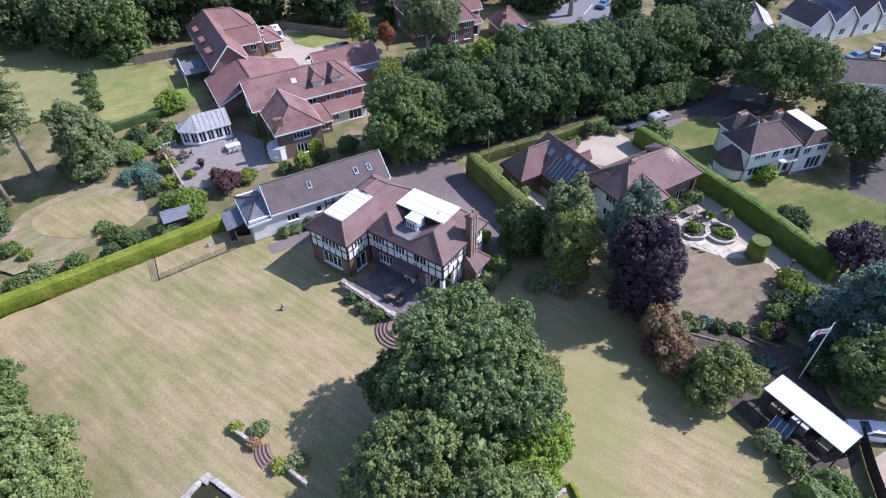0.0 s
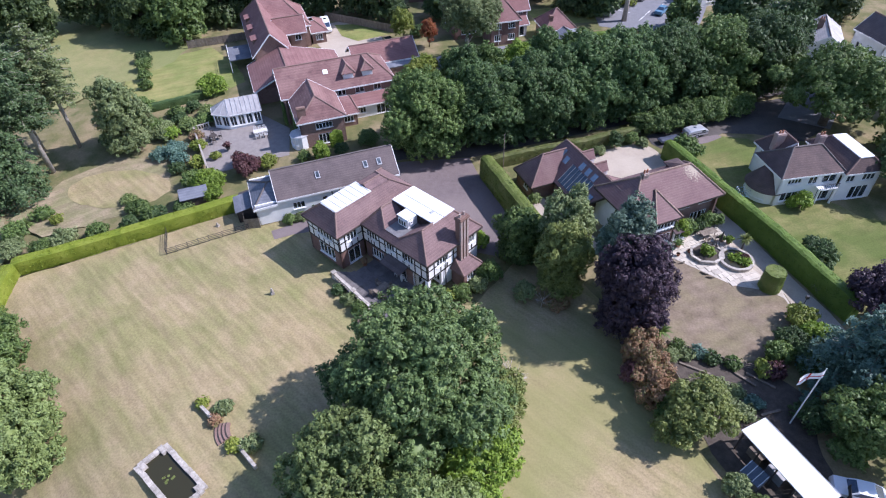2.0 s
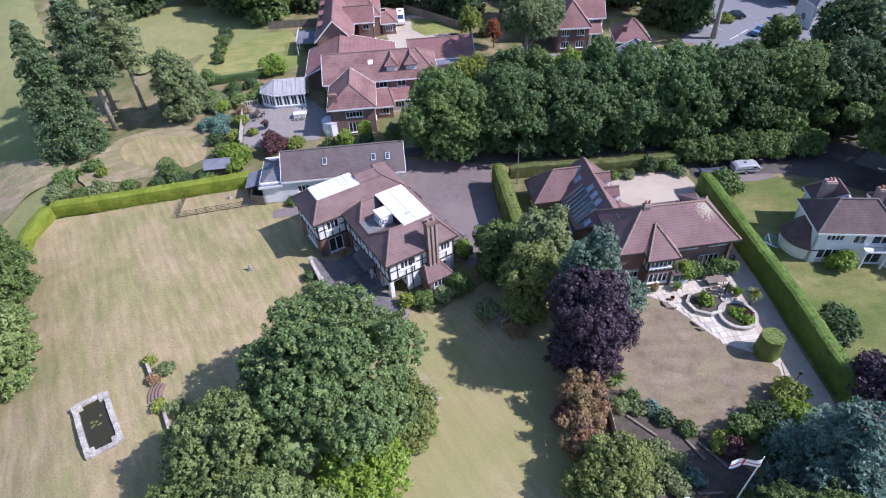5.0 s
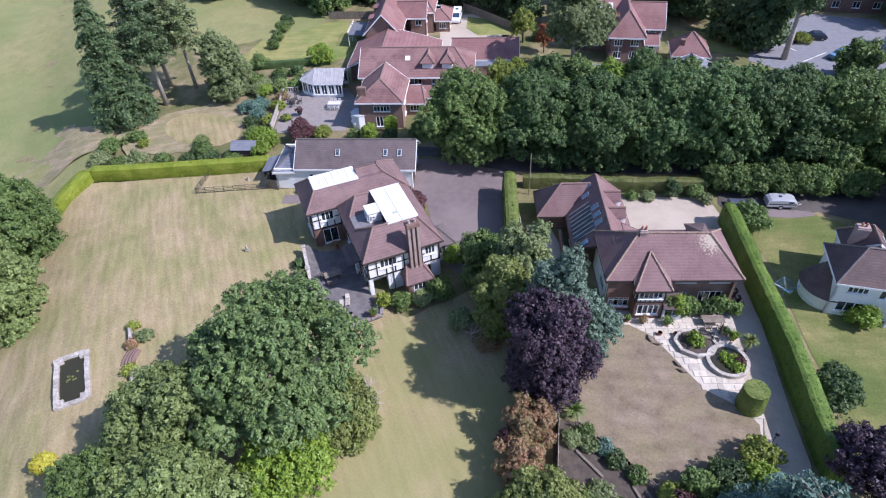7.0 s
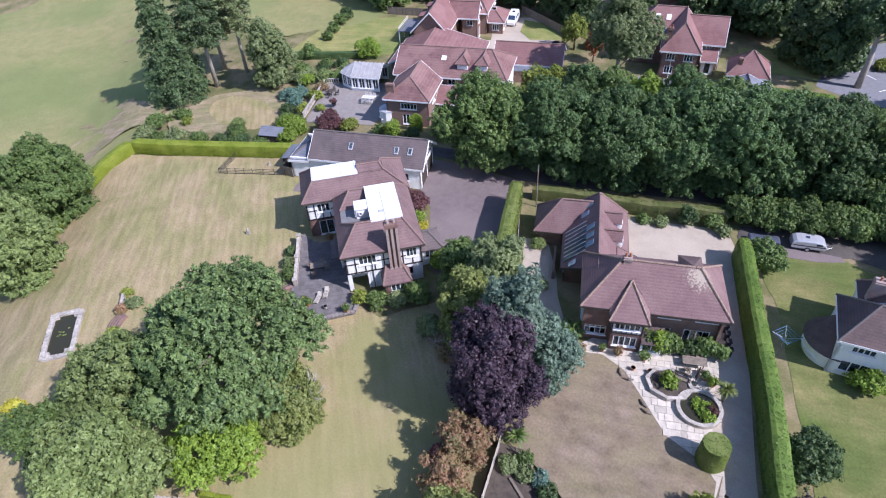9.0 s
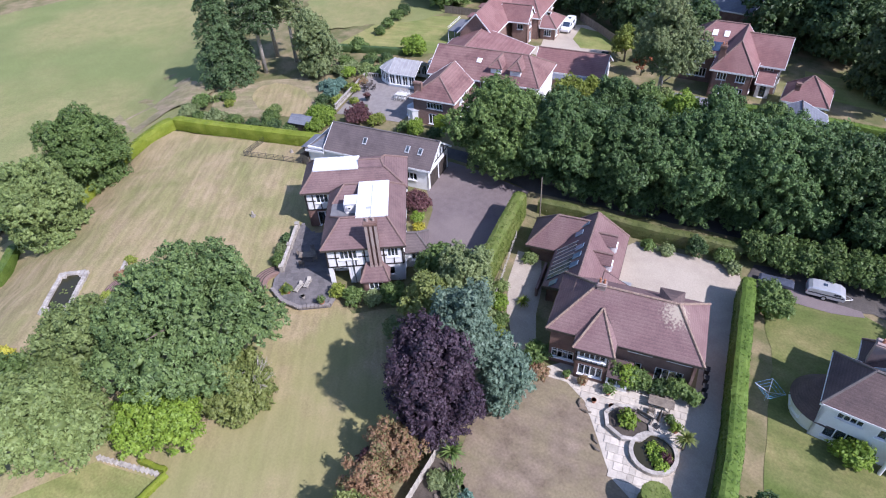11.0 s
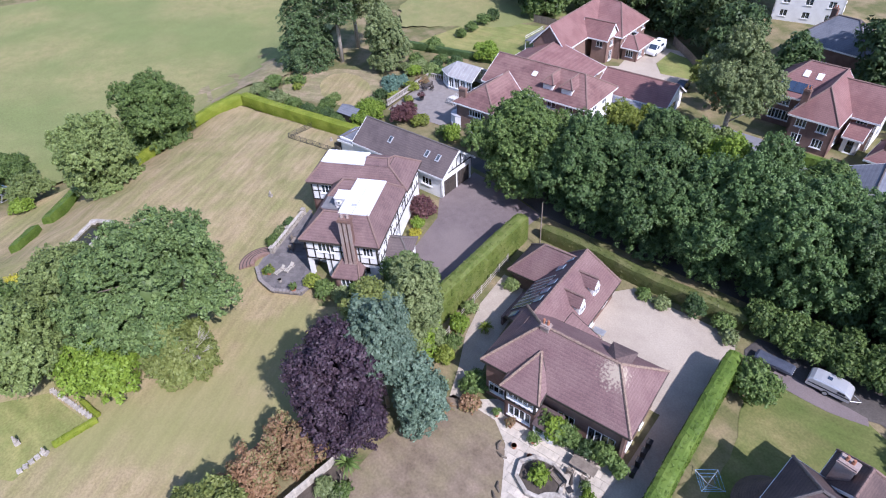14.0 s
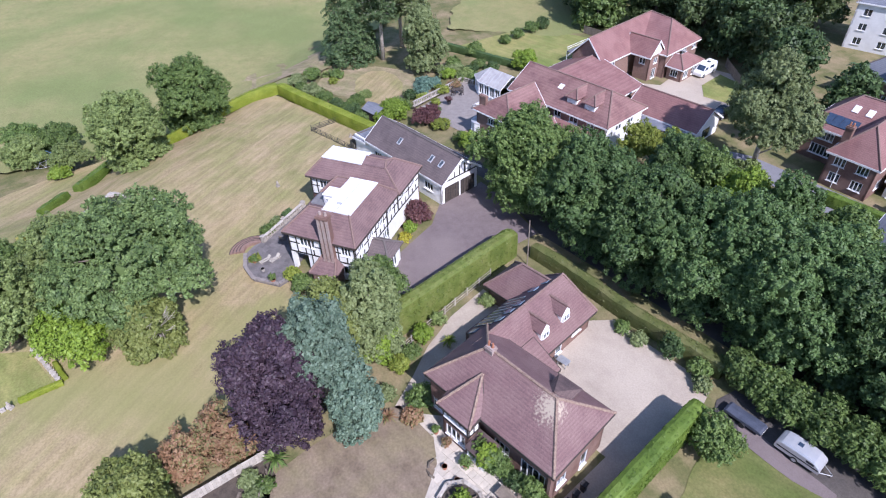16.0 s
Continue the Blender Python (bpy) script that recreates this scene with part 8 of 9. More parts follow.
# ---- terrace of the timbered house ----
TERR = [(-13.2, 50.2), (-12.6, 48.9), (-6.9, 44.2), (-6.3, 42.9), (-4.9, 41.9), (-2.4, 41.9), (-0.2, 42.8), (1.6, 45.6), (0.2, 47.6), (-1.0, 47.2), (-8.6, 53.0), (-10.6, 50.2)]
terr = prism("terrace", TERR, -0.1, 0.42, M["slab"], None)
tagged(terr, "grey paved raised terrace beside the timbered house", "terrace", "", "structure")
paving(terr, TERR, 0.62, 0.435, M["slab"], 54.6, 5, th=0.05)
st = thing("garden_steps", "curved brick steps with dark nosings down to the lawn", "steps")
for k in range(4):
    r1 = 2.95 - 0.42 * k
    z = 0.11 + 0.1 * k
    arc("tread", -5.7, 42.9, max(r1 - 0.5, 0.3), r1, 138, 268, 0, z, M["brickL"], st)
    arc("nosing", -5.7, 42.9, r1 - 0.07, r1 + 0.03, 138, 268, 0.0, z + 0.02, M["darkwood"], st)
bal = thing("balustrade", "weathered stone balustrade with end piers along the terrace", "balustrade")
a, b = Vector((-12.7, 49.2)), Vector((-6.7, 44.1))
rzb = math.degrees(math.atan2((b - a).y, (b - a).x))
mid = (a + b) / 2
piece("base", M["rubble"], bal, (mid.x, mid.y, 0.5), ((b - a).length, 0.34, 0.2), rzb)
piece("coping", M["rubble"], bal, (mid.x, mid.y, 1.12), ((b - a).length, 0.36, 0.1), rzb)
for k in range(19):
    p = a.lerp(b, (k + 0.5) / 19)
    V, F = [], []
    ring_v(V, F, 0.06, 0.06, 0.58, 1.08, 8, Matrix.Translation((p.x, p.y, 0)), 0.045)
    mesh_ob("baluster", V, F, M["rubble"], bal)
for p in (a, a.lerp(b, 0.5), b):
    piece("pier", M["rubble"], bal, (p.x, p.y, 0.75), (0.46, 0.46, 1.0), rzb)
    piece("pier_cap", M["rubble"], bal, (p.x, p.y, 1.28), (0.56, 0.56, 0.09), rzb)
rw = thing("terrace_edge", "low rough flint wall round the terrace end", "wall")
rnd = random.Random(3)
for (x0, y0), (x1, y1) in zip(TERR[4:8], TERR[5:9]):
    d = math.dist((x0, y0), (x1, y1))
    n = int(d / 0.38)
    for i in range(n):
        u = (i + 0.5) / n
        piece("stone", M["pinkpave"], rw, (x0 + (x1 - x0) * u, y0 + (y1 - y0) * u, 0.5 + rnd.uniform(-0.04, 0.06)), (0.36, 0.4, 0.22), math.degrees(math.atan2(y1 - y0, x1 - x0)) + rnd.uniform(-12, 12))
lounger(-2.85, 44.2, 0.45, 30, M["palewood"], "bleached slatted wooden sun lounger on the terrace", "sun loungers on the terrace")
lounger(-2.8, 45.3, 0.45, 40, M["palewood"], "bleached slatted wooden sun lounger on the terrace", "sun loungers on the terrace")
table(-6.6, 47.4, 0.45, 54, 1.9, 1.0, M["wood"], "weathered slatted garden table in the shade")
for dx, dy, rz in ((-7.6, 46.9, 150), (-5.8, 47.9, -30), (-7.2, 48.4, 60), (-6.1, 46.3, 230)):
    chair(dx, dy, 0.45, rz, M["wood"], "weathered wooden garden chair by the table", "chairs on the terrace")
chair(-4.6, 49.6, 0.45, 120, M["paint"], "white garden chair by the door", "white chairs by the door")
chair(-5.4, 50.3, 0.45, 140, M["paint"], "white garden chair by the door", "white chairs by the door")
pot(-3.0, 43.0, 0.42, 0.25, 0.4, "small pot on the terrace edge", "mid", 4)
pot(-1.2, 43.9, 0.42, 0.22, 0.4, "white stone urn on the terrace", None, 5, M["rubble"])
pot(1.0, 45.0, 0.42, 0.3, 0.5, "clay pot with a leafy plant", "mid", 6)
pot(-9.6, 51.6, 0.42, 0.28, 0.45, "clay pot with orange flowers", "orange", 7)
statue(-19.3, 46.1, gz(-19.3, 46.1), 0.9, "small pale statue standing on the lawn")

# ---- formal pond on the lawn ----
pd = thing("pond", "rectangular stone-edged pond with dark water", "pond", pose(-20.4, 23.4, gz(-20.4, 23.4), 0, 0, -32))
rnd = random.Random(8)
for side in (-1, 1):
    for i in range(12):
        piece("rim_stone", M["rubble"], pd, (-3.0 + i * 0.545, side * 1.42 + rnd.uniform(-0.03, 0.03), 0.16), (0.53, 0.48, 0.36 + rnd.uniform(-0.03, 0.05)), rnd.uniform(-3, 3))
    for i in range(5):
        piece("rim_stone", M["rubble"], pd, (side * 3.2 + rnd.uniform(-0.03, 0.03), -1.0 + i * 0.5, 0.16), (0.5, 0.48, 0.36 + rnd.uniform(-0.03, 0.05)), rnd.uniform(-3, 3))
    for s2 in (-1, 1):
        piece("corner_stone", M["rubble"], pd, (side * 2.75, s2 * 1.0, 0.2), (0.55, 0.5, 0.4), rnd.uniform(-5, 5))
prism("pond_bed", [(-3.0, -1.2), (3.0, -1.2), (3.0, 1.2), (-3.0, 1.2)], -0.1, 0.035, M["soil"], pd)
prism("water", [(-3.0, -1.25), (3.0, -1.25), (3.0, 1.25), (-3.0, 1.25)], 0.04, 0.09, M["water"], pd, "still dark greenish water")
for i in range(9):
    V, F = [], []
    ring_v(V, F, 0.13, 0.12, 0.09, 0.105, 9, Matrix.Translation((-0.5 + rnd.uniform(-0.6, 0.6), rnd.uniform(-0.5, 0.5), 0)))
    mesh_ob("lily_pad", V, F, L["olive"], pd)

# ---- brick steps and low walls on the lawn ----
zl = gz(-17.3, 28.3)
bs = thing("brick_steps", "curved brick garden steps between low stone walls", "steps", pose(-17.4, 28.4, zl, 0, 0, -62) @ Matrix.Scale(0.85, 4))
for k in range(4):
    V, F = [], []
    arc("tread", 0, 2.6, 2.2 + 0.42 * k, 2.2 + 0.42 * (k + 1), 248, 292, -0.05, 0.36 - 0.09 * k, M["brickL"], bs, 10)
    arc("nosing", 0, 2.6, 2.2 + 0.42 * (k + 1) - 0.05, 2.2 + 0.42 * (k + 1) + 0.03, 248, 292, -0.05, 0.375 - 0.09 * k, M["darkwood"], bs, 10)
for (x0, y0), (x1, y1) in (((-21.2, 30.8), (-19.0, 29.3)), ((-15.6, 27.0), (-13.2, 25.2))):
    lw = thing("low_wall", "low pale stone garden wall on the lawn", "wall", None, "low walls on the lawn")
    n = 7
    for i in range(n):
        u = (i + 0.5) / n
        x, y = x0 + (x1 - x0) * u, y0 + (y1 - y0) * u
        piece("stone", M["rubble"], lw, (x, y, gz(x, y) + 0.3), (math.dist((x0, y0), (x1, y1)) / n - 0.02, 0.3, 0.7), math.degrees(math.atan2(y1 - y0, x1 - x0)))
post_rail("wire_fence", [(-37.8, 56.2), (-35.6, 51.8), (-31.0, 54.6), (-26.6, 57.2)], 1.0, M["metal"], "low dark wire fence enclosing a corner of lawn", 1.5, 4, pr=0.025)
statue(-31.2, 57.6, gz(-31.2, 57.6), 0.6, "small pale ornament on the grass", seed=2)
statue(9.35, 18.6, 0.03, 1.1, "pale stone figure on the small lawn", seed=3)
statue(11.5, 21.0, 0.03, 0.9, "pale stone figure at the lawn corner", seed=4)
# small lawn edging
ed = thing("stone_edging", "low rough stone edging of the small lawn", "edging")
for (x0, y0), (x1, y1) in (((4.1, 20.9), (9.2, 24.6)), ((11.2, 21.0), (12.6, 18.9))):
    n = int(math.dist((x0, y0), (x1, y1)) / 0.45)
    for i in range(n):
        u = (i + 0.5) / n
        piece("stone", M["rubble"], ed, (x0 + (x1 - x0) * u, y0 + (y1 - y0) * u, 0.12), (0.42, 0.4, 0.26), rnd.uniform(0, 40))
# shed with a dark roof behind the hedge, and panel fence by the garage
sh = thing("shed", "low dark-roofed timber shed behind the hedge", "shed", pose(-37.4, 60.6, gz(-37, 60), 0, 0, 30))
for p0, p1 in (((0, 0), (3.4, 0)), ((3.4, 0), (3.4, 2.6)), ((3.4, 2.6), (0, 2.6)), ((0, 2.6), (0, 0))):
    wall(sh, p0, p1, 0, 1.9, M["darkwood"], [], 0.06)
roof(sh, hip(-0.2, -0.2, 3.6, 2.8, 1.9, 2.7, 0, 0, "x"), M["slate"], 0.07)
post_rail("panel_fence", [(-28.6, 60.4), (-27.0, 57.2), (-25.2, 57.6)], 1.6, M["wood"], "grey weathered panel fence beside the garage", 1.7, 2, True)
sh2 = thing("shed", "blue-grey roofed lean-to store beside the garage", "shed", pose(-28.4, 58.4, gz(-28, 58), 0, 0, 28))
for p0, p1 in (((0, 0), (2.6, 0)), ((2.6, 0), (2.6, 3.4)), ((2.6, 3.4), (0, 3.4)), ((0, 3.4), (0, 0))):
    wall(sh2, p0, p1, 0, 1.8, M["darkwood"], [], 0.06)
roof(sh2, [[(-0.2, -0.2, 1.8), (2.8, -0.2, 2.4), (2.8, 3.6, 2.4), (-0.2, 3.6, 1.8)]], M["slate"], 0.08)
# dome-shaped climbing frame by the field
dm = thing("climbing_dome", "pale metal geodesic climbing dome on the grass", "climbing frame", pose(-47.2, 7.4, gz(-47.2, 7.4)))
bm = bmesh.new()
bmesh.ops.create_icosphere(bm, subdivisions=2, radius=2.0)
for e in bm.edges:
    p, q = e.verts[0].co, e.verts[1].co
    if p.z > -0.1 and q.z > -0.1:
        V, F = [], []
        tube_v(V, F, [p, q], [0.035, 0.035], 5)
        mesh_ob("strut", V, F, M["car_blue"] if (p + q).z > 2.0 else M["grey"], dm)
bm.free()
# telegraph pole
V, F = [], []
tube_v(V, F, [(5.5, 73.2, 0), (5.5, 73.1, 6.4)], [0.08, 0.06], 8)
tagged(mesh_ob("telegraph_pole", V, F, M["wood"]), "slim weathered wooden pole beside the hedge", "pole")

# ---- garden of the russet-roofed house ----
PATB = [(21.4, 56.0), (22.6, 58.9), (27.2, 61.6), (33.2, 65.2), (34.5, 60.3), (36.0, 56.5), (38.3, 53.2), (38.9, 49.8), (38.2, 52.2), (36.4, 53.2), (33.2, 53.5), (29.6, 55.8), (27.0, 57.4), (24.5, 57.7)]
pb = sheet("patio", PATB, M["stone"], 0.05, "pale sunlit stone patio with loose flagstones", "patio")
paving(pb, PATB, 0.75, 0.075, M["stone"], 29.8, 9, 0.03, 0.05, "flagstone")
wp = thing("raised_pond", "round raised pond with a pale rim and water plants", "pond", pose(34.2, 57.7, 0))
arc("rim", 0, 0, 1.65, 2.0, 0, 360, 0, 0.5, M["rubble"], wp, 32)
V, F = [], []
ring_v(V, F, 1.66, 1.66, 0.05, 0.34, 28)
mesh_ob("water", V, F, M["water"], wp, "dark water")
shp = crown_mesh("pond_plant", [((0.4, 0.1, 0.35), (0.9, 0.7, 0.4)), ((-0.3, 0.4, 0.35), (0.5, 0.5, 0.3)), ((0.9, -0.5, 0.4), (0.6, 0.5, 0.45))], L["bright"], 7, 0.12, 0.35, 14)
ob = new("pond_plant", shp)
ob.parent = wp
pl = thing("raised_bed", "octagonal stone raised bed with a leafy shrub", "planter", pose(31.0, 58.4, 0, 0, 0, 20))
for k in range(8):
    a0 = 45 * k
    p, q = Vector((2.0 * math.cos(radians(a0)), 1.7 * math.sin(radians(a0)))), Vector((2.0 * math.cos(radians(a0 + 45)), 1.7 * math.sin(radians(a0 + 45))))
    c = (p + q) / 2
    for j in range(3):
        piece("course", M["rubble"], pl, (c.x * (1 - 0.0 * j), c.y, 0.1 + 0.17 * j), ((q - p).length + 0.08, 0.32, 0.155), math.degrees(math.atan2((q - p).y, (q - p).x)))
V, F = [], []
ring_v(V, F, 1.6, 1.6, 0, 0.4, 16)
mesh_ob("soil", V, F, M["soil"], pl)
shp = crown_mesh("plants", lobes_round(0.9, 0.6, 0.8, 4, 9, 0.5, 0.6), L["bright"], 9, 0.12, 0.35, 14)
ob = new("plant", shp)
ob.parent = pl
tp = thing("topiary", "large clipped drum-shaped green topiary bush", "topiary", pose(37.0, 53.7, 0))
bmv, bmf = [], []
N, R = 36, 14
for j in range(R + 1):
    z = 2.6 * j / R
    for i in range(N):
        a = 6.2832 * i / N
        r = 1.22 * (1 - 0.10 * (j / R)) + 0.05 * noise.noise(Vector((math.cos(a) * 3, math.sin(a) * 3, z * 1.5)))
        bmv.append((r * math.cos(a), r * math.sin(a), z))
for j in range(R):
    for i in range(N):
        bmf.append((j * N + i, j * N + (i + 1) % N, (j + 1) * N + (i + 1) % N, (j + 1) * N + i))
bmv.append((0, 0, 2.68))
for i in range(N):
    bmf.append((R * N + i, R * N + (i + 1) % N, (R + 1) * N))
mesh_ob("foliage_body", bmv, bmf, L["hedgedull"], tp)
rng = np.random.default_rng(5)
A = np.array(bmv)
C, NN = [], []
for f in bmf:
    p = A[list(f)]
    nr = np.cross(p[1] - p[0], p[-1] - p[0])
    k = rng.poisson(np.linalg.norm(nr) * 45)
    w = rng.dirichlet([1] * len(f), k)
    C.append(w @ p)
    NN.append(np.repeat(nr[None] / (np.linalg.norm(nr) + 1e-9), k, 0))
ob = new("clipped_leaves", leaves_mesh("clipped_leaves", np.concatenate(C), np.concatenate(NN), 0.09 * rng.uniform(0.6, 1.3, sum(len(c) for c in C)), rng, L["hedgedull"]))
ob.parent = tp
spiky(35.4, 60.0, 0.05, 2.0, 1.0, "spiky cordyline palm beside the patio", 11, "olive", 1.7, n=110)
spiky(23.8, 44.6, 0.03, 1.6, 1.3, "spiky green cordyline on the boundary", 12, "mid", 1.2, n=80)
spiky(14.6, 61.6, 0.05, 1.2, 0.9, "spiky plant beside the gravel path", 13, "lime", 0.5, n=60)
spiky(21.6, 54.2, 0.05, 1.2, 1.0, "dry spiky plant at the lawn corner", 14, "orange", 0.3, n=60)
spiky(-58.8, 56.2, gz(-58.8, 56.2), 1.4, 1.4, "pale spiky yucca beside the dry lawn", 15, "light", 0.3, n=90)
spiky(42.4, 54.6, 0.03, 1.2, 0.9, "grey spiky plant at the hedge foot", 16, "greygreen", 0.5, n=60)
table(31.7, 62.0, 0.08, 29.8, 2.2, 1.0, M["wood"], "long weathered garden table on the patio")
for k, (dx, dy, rz) in enumerate(((-0.7, 0.9, 0), (0.5, 0.9, 0), (-0.7, -0.9, 180), (0.5, -0.9, 180))):
    c, s = math.cos(radians(29.8)), math.sin(radians(29.8))
    chair(31.7 + dx * c - dy * s, 62.0 + dx * s + dy * c, 0.08, rz + 29.8, M["wood"], "slatted wooden chair at the patio table", "chairs at the patio table")
bn = thing("bench", "grey wooden garden bench on the patio", "bench", pose(31.6, 59.6, 0.08, 0, 0, 10))
for k in range(4):
    piece("seat_slat", M["wood"], bn, (0, -0.2 + 0.13 * k, 0.44), (1.6, 0.1, 0.03))
for k in range(3):
    piece("back_slat", M["wood"], bn, (0, 0.28, 0.6 + 0.14 * k), (1.6, 0.03, 0.1))
for sx in (-0.74, 0.74):
    piece("end_frame", M["wood"], bn, (sx, 0.02, 0.32), (0.06, 0.55, 0.64))
ub = thing("parasol", "closed dark garden parasol on a base", "parasol", pose(32.7, 60.1, 0.08))
V, F = [], []
tube_v(V, F, [(0, 0, 0), (0, 0, 2.5)], [0.03, 0.03], 6)
mesh_ob("pole", V, F, M["metal"], ub)
V, F = [], []
tube_v(V, F, [(0, 0, 1.0), (0, 0, 1.3), (0, 0, 2.45)], [0.17, 0.15, 0.05], 10)
mesh_ob("folded_canopy", V, F, M["darkwood"], ub)
piece("base", M["metal"], ub, (0, 0, 0.05), (0.5, 0.5, 0.1))
for i, (x, y, lm) in enumerate(((24.2, 58.0, "mid"), (25.6, 58.6, "orange"), (27.8, 59.6, "mid"), (29.0, 58.6, None), (33.2, 61.2, "mid"), (34.0, 60.9, "bright"), (27.6, 57.9, None), (35.2, 57.9, "red"))):
    pot(x, y, 0.07, 0.22 + 0.04 * (i % 3), 0.4, "clay pot on the patio" + (" with a leafy plant" if lm else " standing empty"), lm, 60 + i)
for i, (x, y) in enumerate(((27.2, 56.6), (30.6, 55.0), (31.2, 54.6), (28.2, 56.9))):
    V, F = [], []
    tube_v(V, F, [(0, 0, 0.02), (0.4, 0.1, 0.12), (0.9, -0.1, 0.06)], [0.1, 0.12, 0.07], 7)
    ob = mesh_ob("driftwood", V, F, M["bark"])
    ob.matrix_basis = pose(x, y, 0.07, 0, 0, 140 + 25 * i)
    tagged(ob, "weathered driftwood log on the patio edge", "log", "driftwood on the patio")
# bins and tyres along the house end
for i, (x, y) in enumerate(((33.2, 66.2), (32.7, 67.1), (32.2, 68.0), (33.7, 65.3))):
    t = thing("dustbin", "dark wheeled dustbin against the house wall", "dustbin", pose(x, y, 0.04, 0, 0, 30), "bins along the house end")
    V, F = [], []
    ring_v(V, F, 0.26, 0.3, 0, 0.95, 4, Matrix.Rotation(0.785, 4, "Z"))
    mesh_ob("bin_body", V, F, M["metal"], t)
    piece("lid", M["rubber"], t, (0, 0, 0.98), (0.5, 0.56, 0.07))
# old sleepers and rails lying in the soil yard
for i, (p, q) in enumerate((((30.6, 41.0), (32.3, 39.6)), ((31.7, 41.1), (34.1, 39.6)), ((25.4, 41.6), (28.2, 40.5)), ((32.0, 36.3), (33.9, 37.1)), ((29.6, 39.6), (30.8, 37.4)))):
    V, F = [], []
    box_v(V, F, -math.dist(p, q) / 2, -0.11, 0, math.dist(p, q) / 2, 0.11, 0.16)
    box_v(V, F, -math.dist(p, q) / 2 + 0.1, -0.16, -0.03, -math.dist(p, q) / 2 + 0.3, 0.16, 0.05)
    ob = mesh_ob("timber_sleeper", V, F, M["wood"])
    ob.matrix_world = pose((p[0] + q[0]) / 2, (p[1] + q[1]) / 2, 0.05, 0, 0, math.degrees(math.atan2(q[1] - p[1], q[0] - p[0])))
    tagged(ob, "weathered timber sleeper lying in the soil yard", "timber", "sleepers in the yard")
table(20.1, 71.4, 0.04, 30, 1.2, 0.8, M["grey"], "small grey garden table against the court wall")
# fences
post_rail("fence", [(21.2, 47.0), (23.0, 43.2), (25.6, 37.0)], 1.2, M["palewood"], "pale bleached board fence between two lawns", 1.9, 2, True)
post_rail("fence", [(6.2, 68.6), (9.6, 63.6), (12.4, 59.6), (14.6, 56.6)], 1.1, M["palewood"], "pale post and rail fence along the gravel path", 1.9, 3)
post_rail("trellis_fence", [(24.4, 43.8), (27.4, 42.9), (30.6, 41.9), (32.6, 41.7)], 0.9, M["wood"], "low rustic trellis fence below the brown lawn", 1.2, 3)
post_rail("fence", [(-60.4, 110.0), (-54.0, 113.2), (-49.0, 116.0)], 1.6, M["wood"], "weathered board fence behind the back lawn", 1.9, 2, True)
post_rail("fence", [(-36.5, 127.0), (-29.0, 124.5), (-20.0, 121.0)], 1.7, M["wood"], "weathered board fence behind the forecourt", 1.9, 2, True)
post_rail("fence", [(36.9, 29.4), (36.0, 26.0), (35.2, 22.0)], 1.6, M["darkwood"], "black boarded fence beside the barn", 1.7, 2, True)
V, F = [], []
tube_v(V, F, [(39.3, 50.2, 0), (39.3, 50.2, 2.2)], [0.05, 0.04], 7)
box_v(V, F, 39.15, 50.05, 2.2, 39.45, 50.35, 2.55)
tagged(mesh_ob("lamp_post", V, F, M["metal"]), "short black garden lamp post by the drive", "lamp")

# ---- open barn, flagpole, yard ----
bt = thing("open_barn", "open-sided shelter with a long white roof", "barn", pose(28.75, 32.6, 0, 0, 0, -58.0))
LB, WB = 7.6, 2.5
rb = roof(bt, [[(-0.1, -0.1, 2.95), (LB, -0.1, 2.95), (LB, WB, 3.15), (-0.1, WB, 3.15)]], M["lead"], 0.1, label="flat white sheet roof")
for k in range(5):
    piece("roof_edge", M["grey"], rb, (LB * (k + 0.5) / 5, WB + 0.02, 3.1), (LB / 5 - 0.02, 0.06, 0.16))
for k in range(5):
    for y in (0.1, WB - 0.1):
        piece("post", M["darkwood"], bt, (0.1 + (LB - 0.2) * k / 4, y, 1.45), (0.12, 0.12, 2.9))
for k in range(24):
    piece("board", M["darkwood"], bt, (0.2 + k * 0.325, WB - 0.02, 1.3), (0.3, 0.03, 2.4))
for i, (x, y, w, d, h, mt) in enumerate(((1.5, 1.2, 1.4, 1.0, 0.9, "wood"), (3.6, 1.4, 1.6, 1.2, 1.1, "grey"), (6.0, 1.2, 1.2, 0.9, 0.8, "wood"))):
    cr = thing("crate", "stacked slatted crate stored under the roof", "crate", pose(28.75, 32.6, 0, 0, 0, -58.0) @ pose(x, y, 0.03), "crates under the roof")
    for q in range(4):
        piece("slat", M[mt], cr, (0, -d / 2, h * (q + 0.5) / 4), (w, 0.03, h / 4 - 0.03))
        piece("slat", M[mt], cr, (0, d / 2, h * (q + 0.5) / 4), (w, 0.03, h / 4 - 0.03))
    piece("top", M[mt], cr, (0, 0, h), (w, d, 0.04))
cf = thing("cold_frame", "small blue-green glazed greenhouse frame", "greenhouse", pose(29.6, 29.7, 0, 0, 0, -50))
rf = roof(cf, [[(-0.9, -0.7, 0.9), (0.9, -0.7, 0.9), (0.9, 0.7, 1.35), (-0.9, 0.7, 1.35)]], M["blueglaze"], 0.04, label="blue-green glazing")
for k in range(4):
    piece("glazing_bar", M["paint"], rf, (-0.85 + 0.567 * k, 0, 1.16), (0.05, 1.45, 0.05), 0, "", 18)
for p0, p1 in (((-0.9, -0.7), (0.9, -0.7)), ((0.9, -0.7), (0.9, 0.7)), ((0.9, 0.7), (-0.9, 0.7)), ((-0.9, 0.7), (-0.9, -0.7))):
    wall(cf, p0, p1, 0, 0.9, M["poly"], [], 0.05)
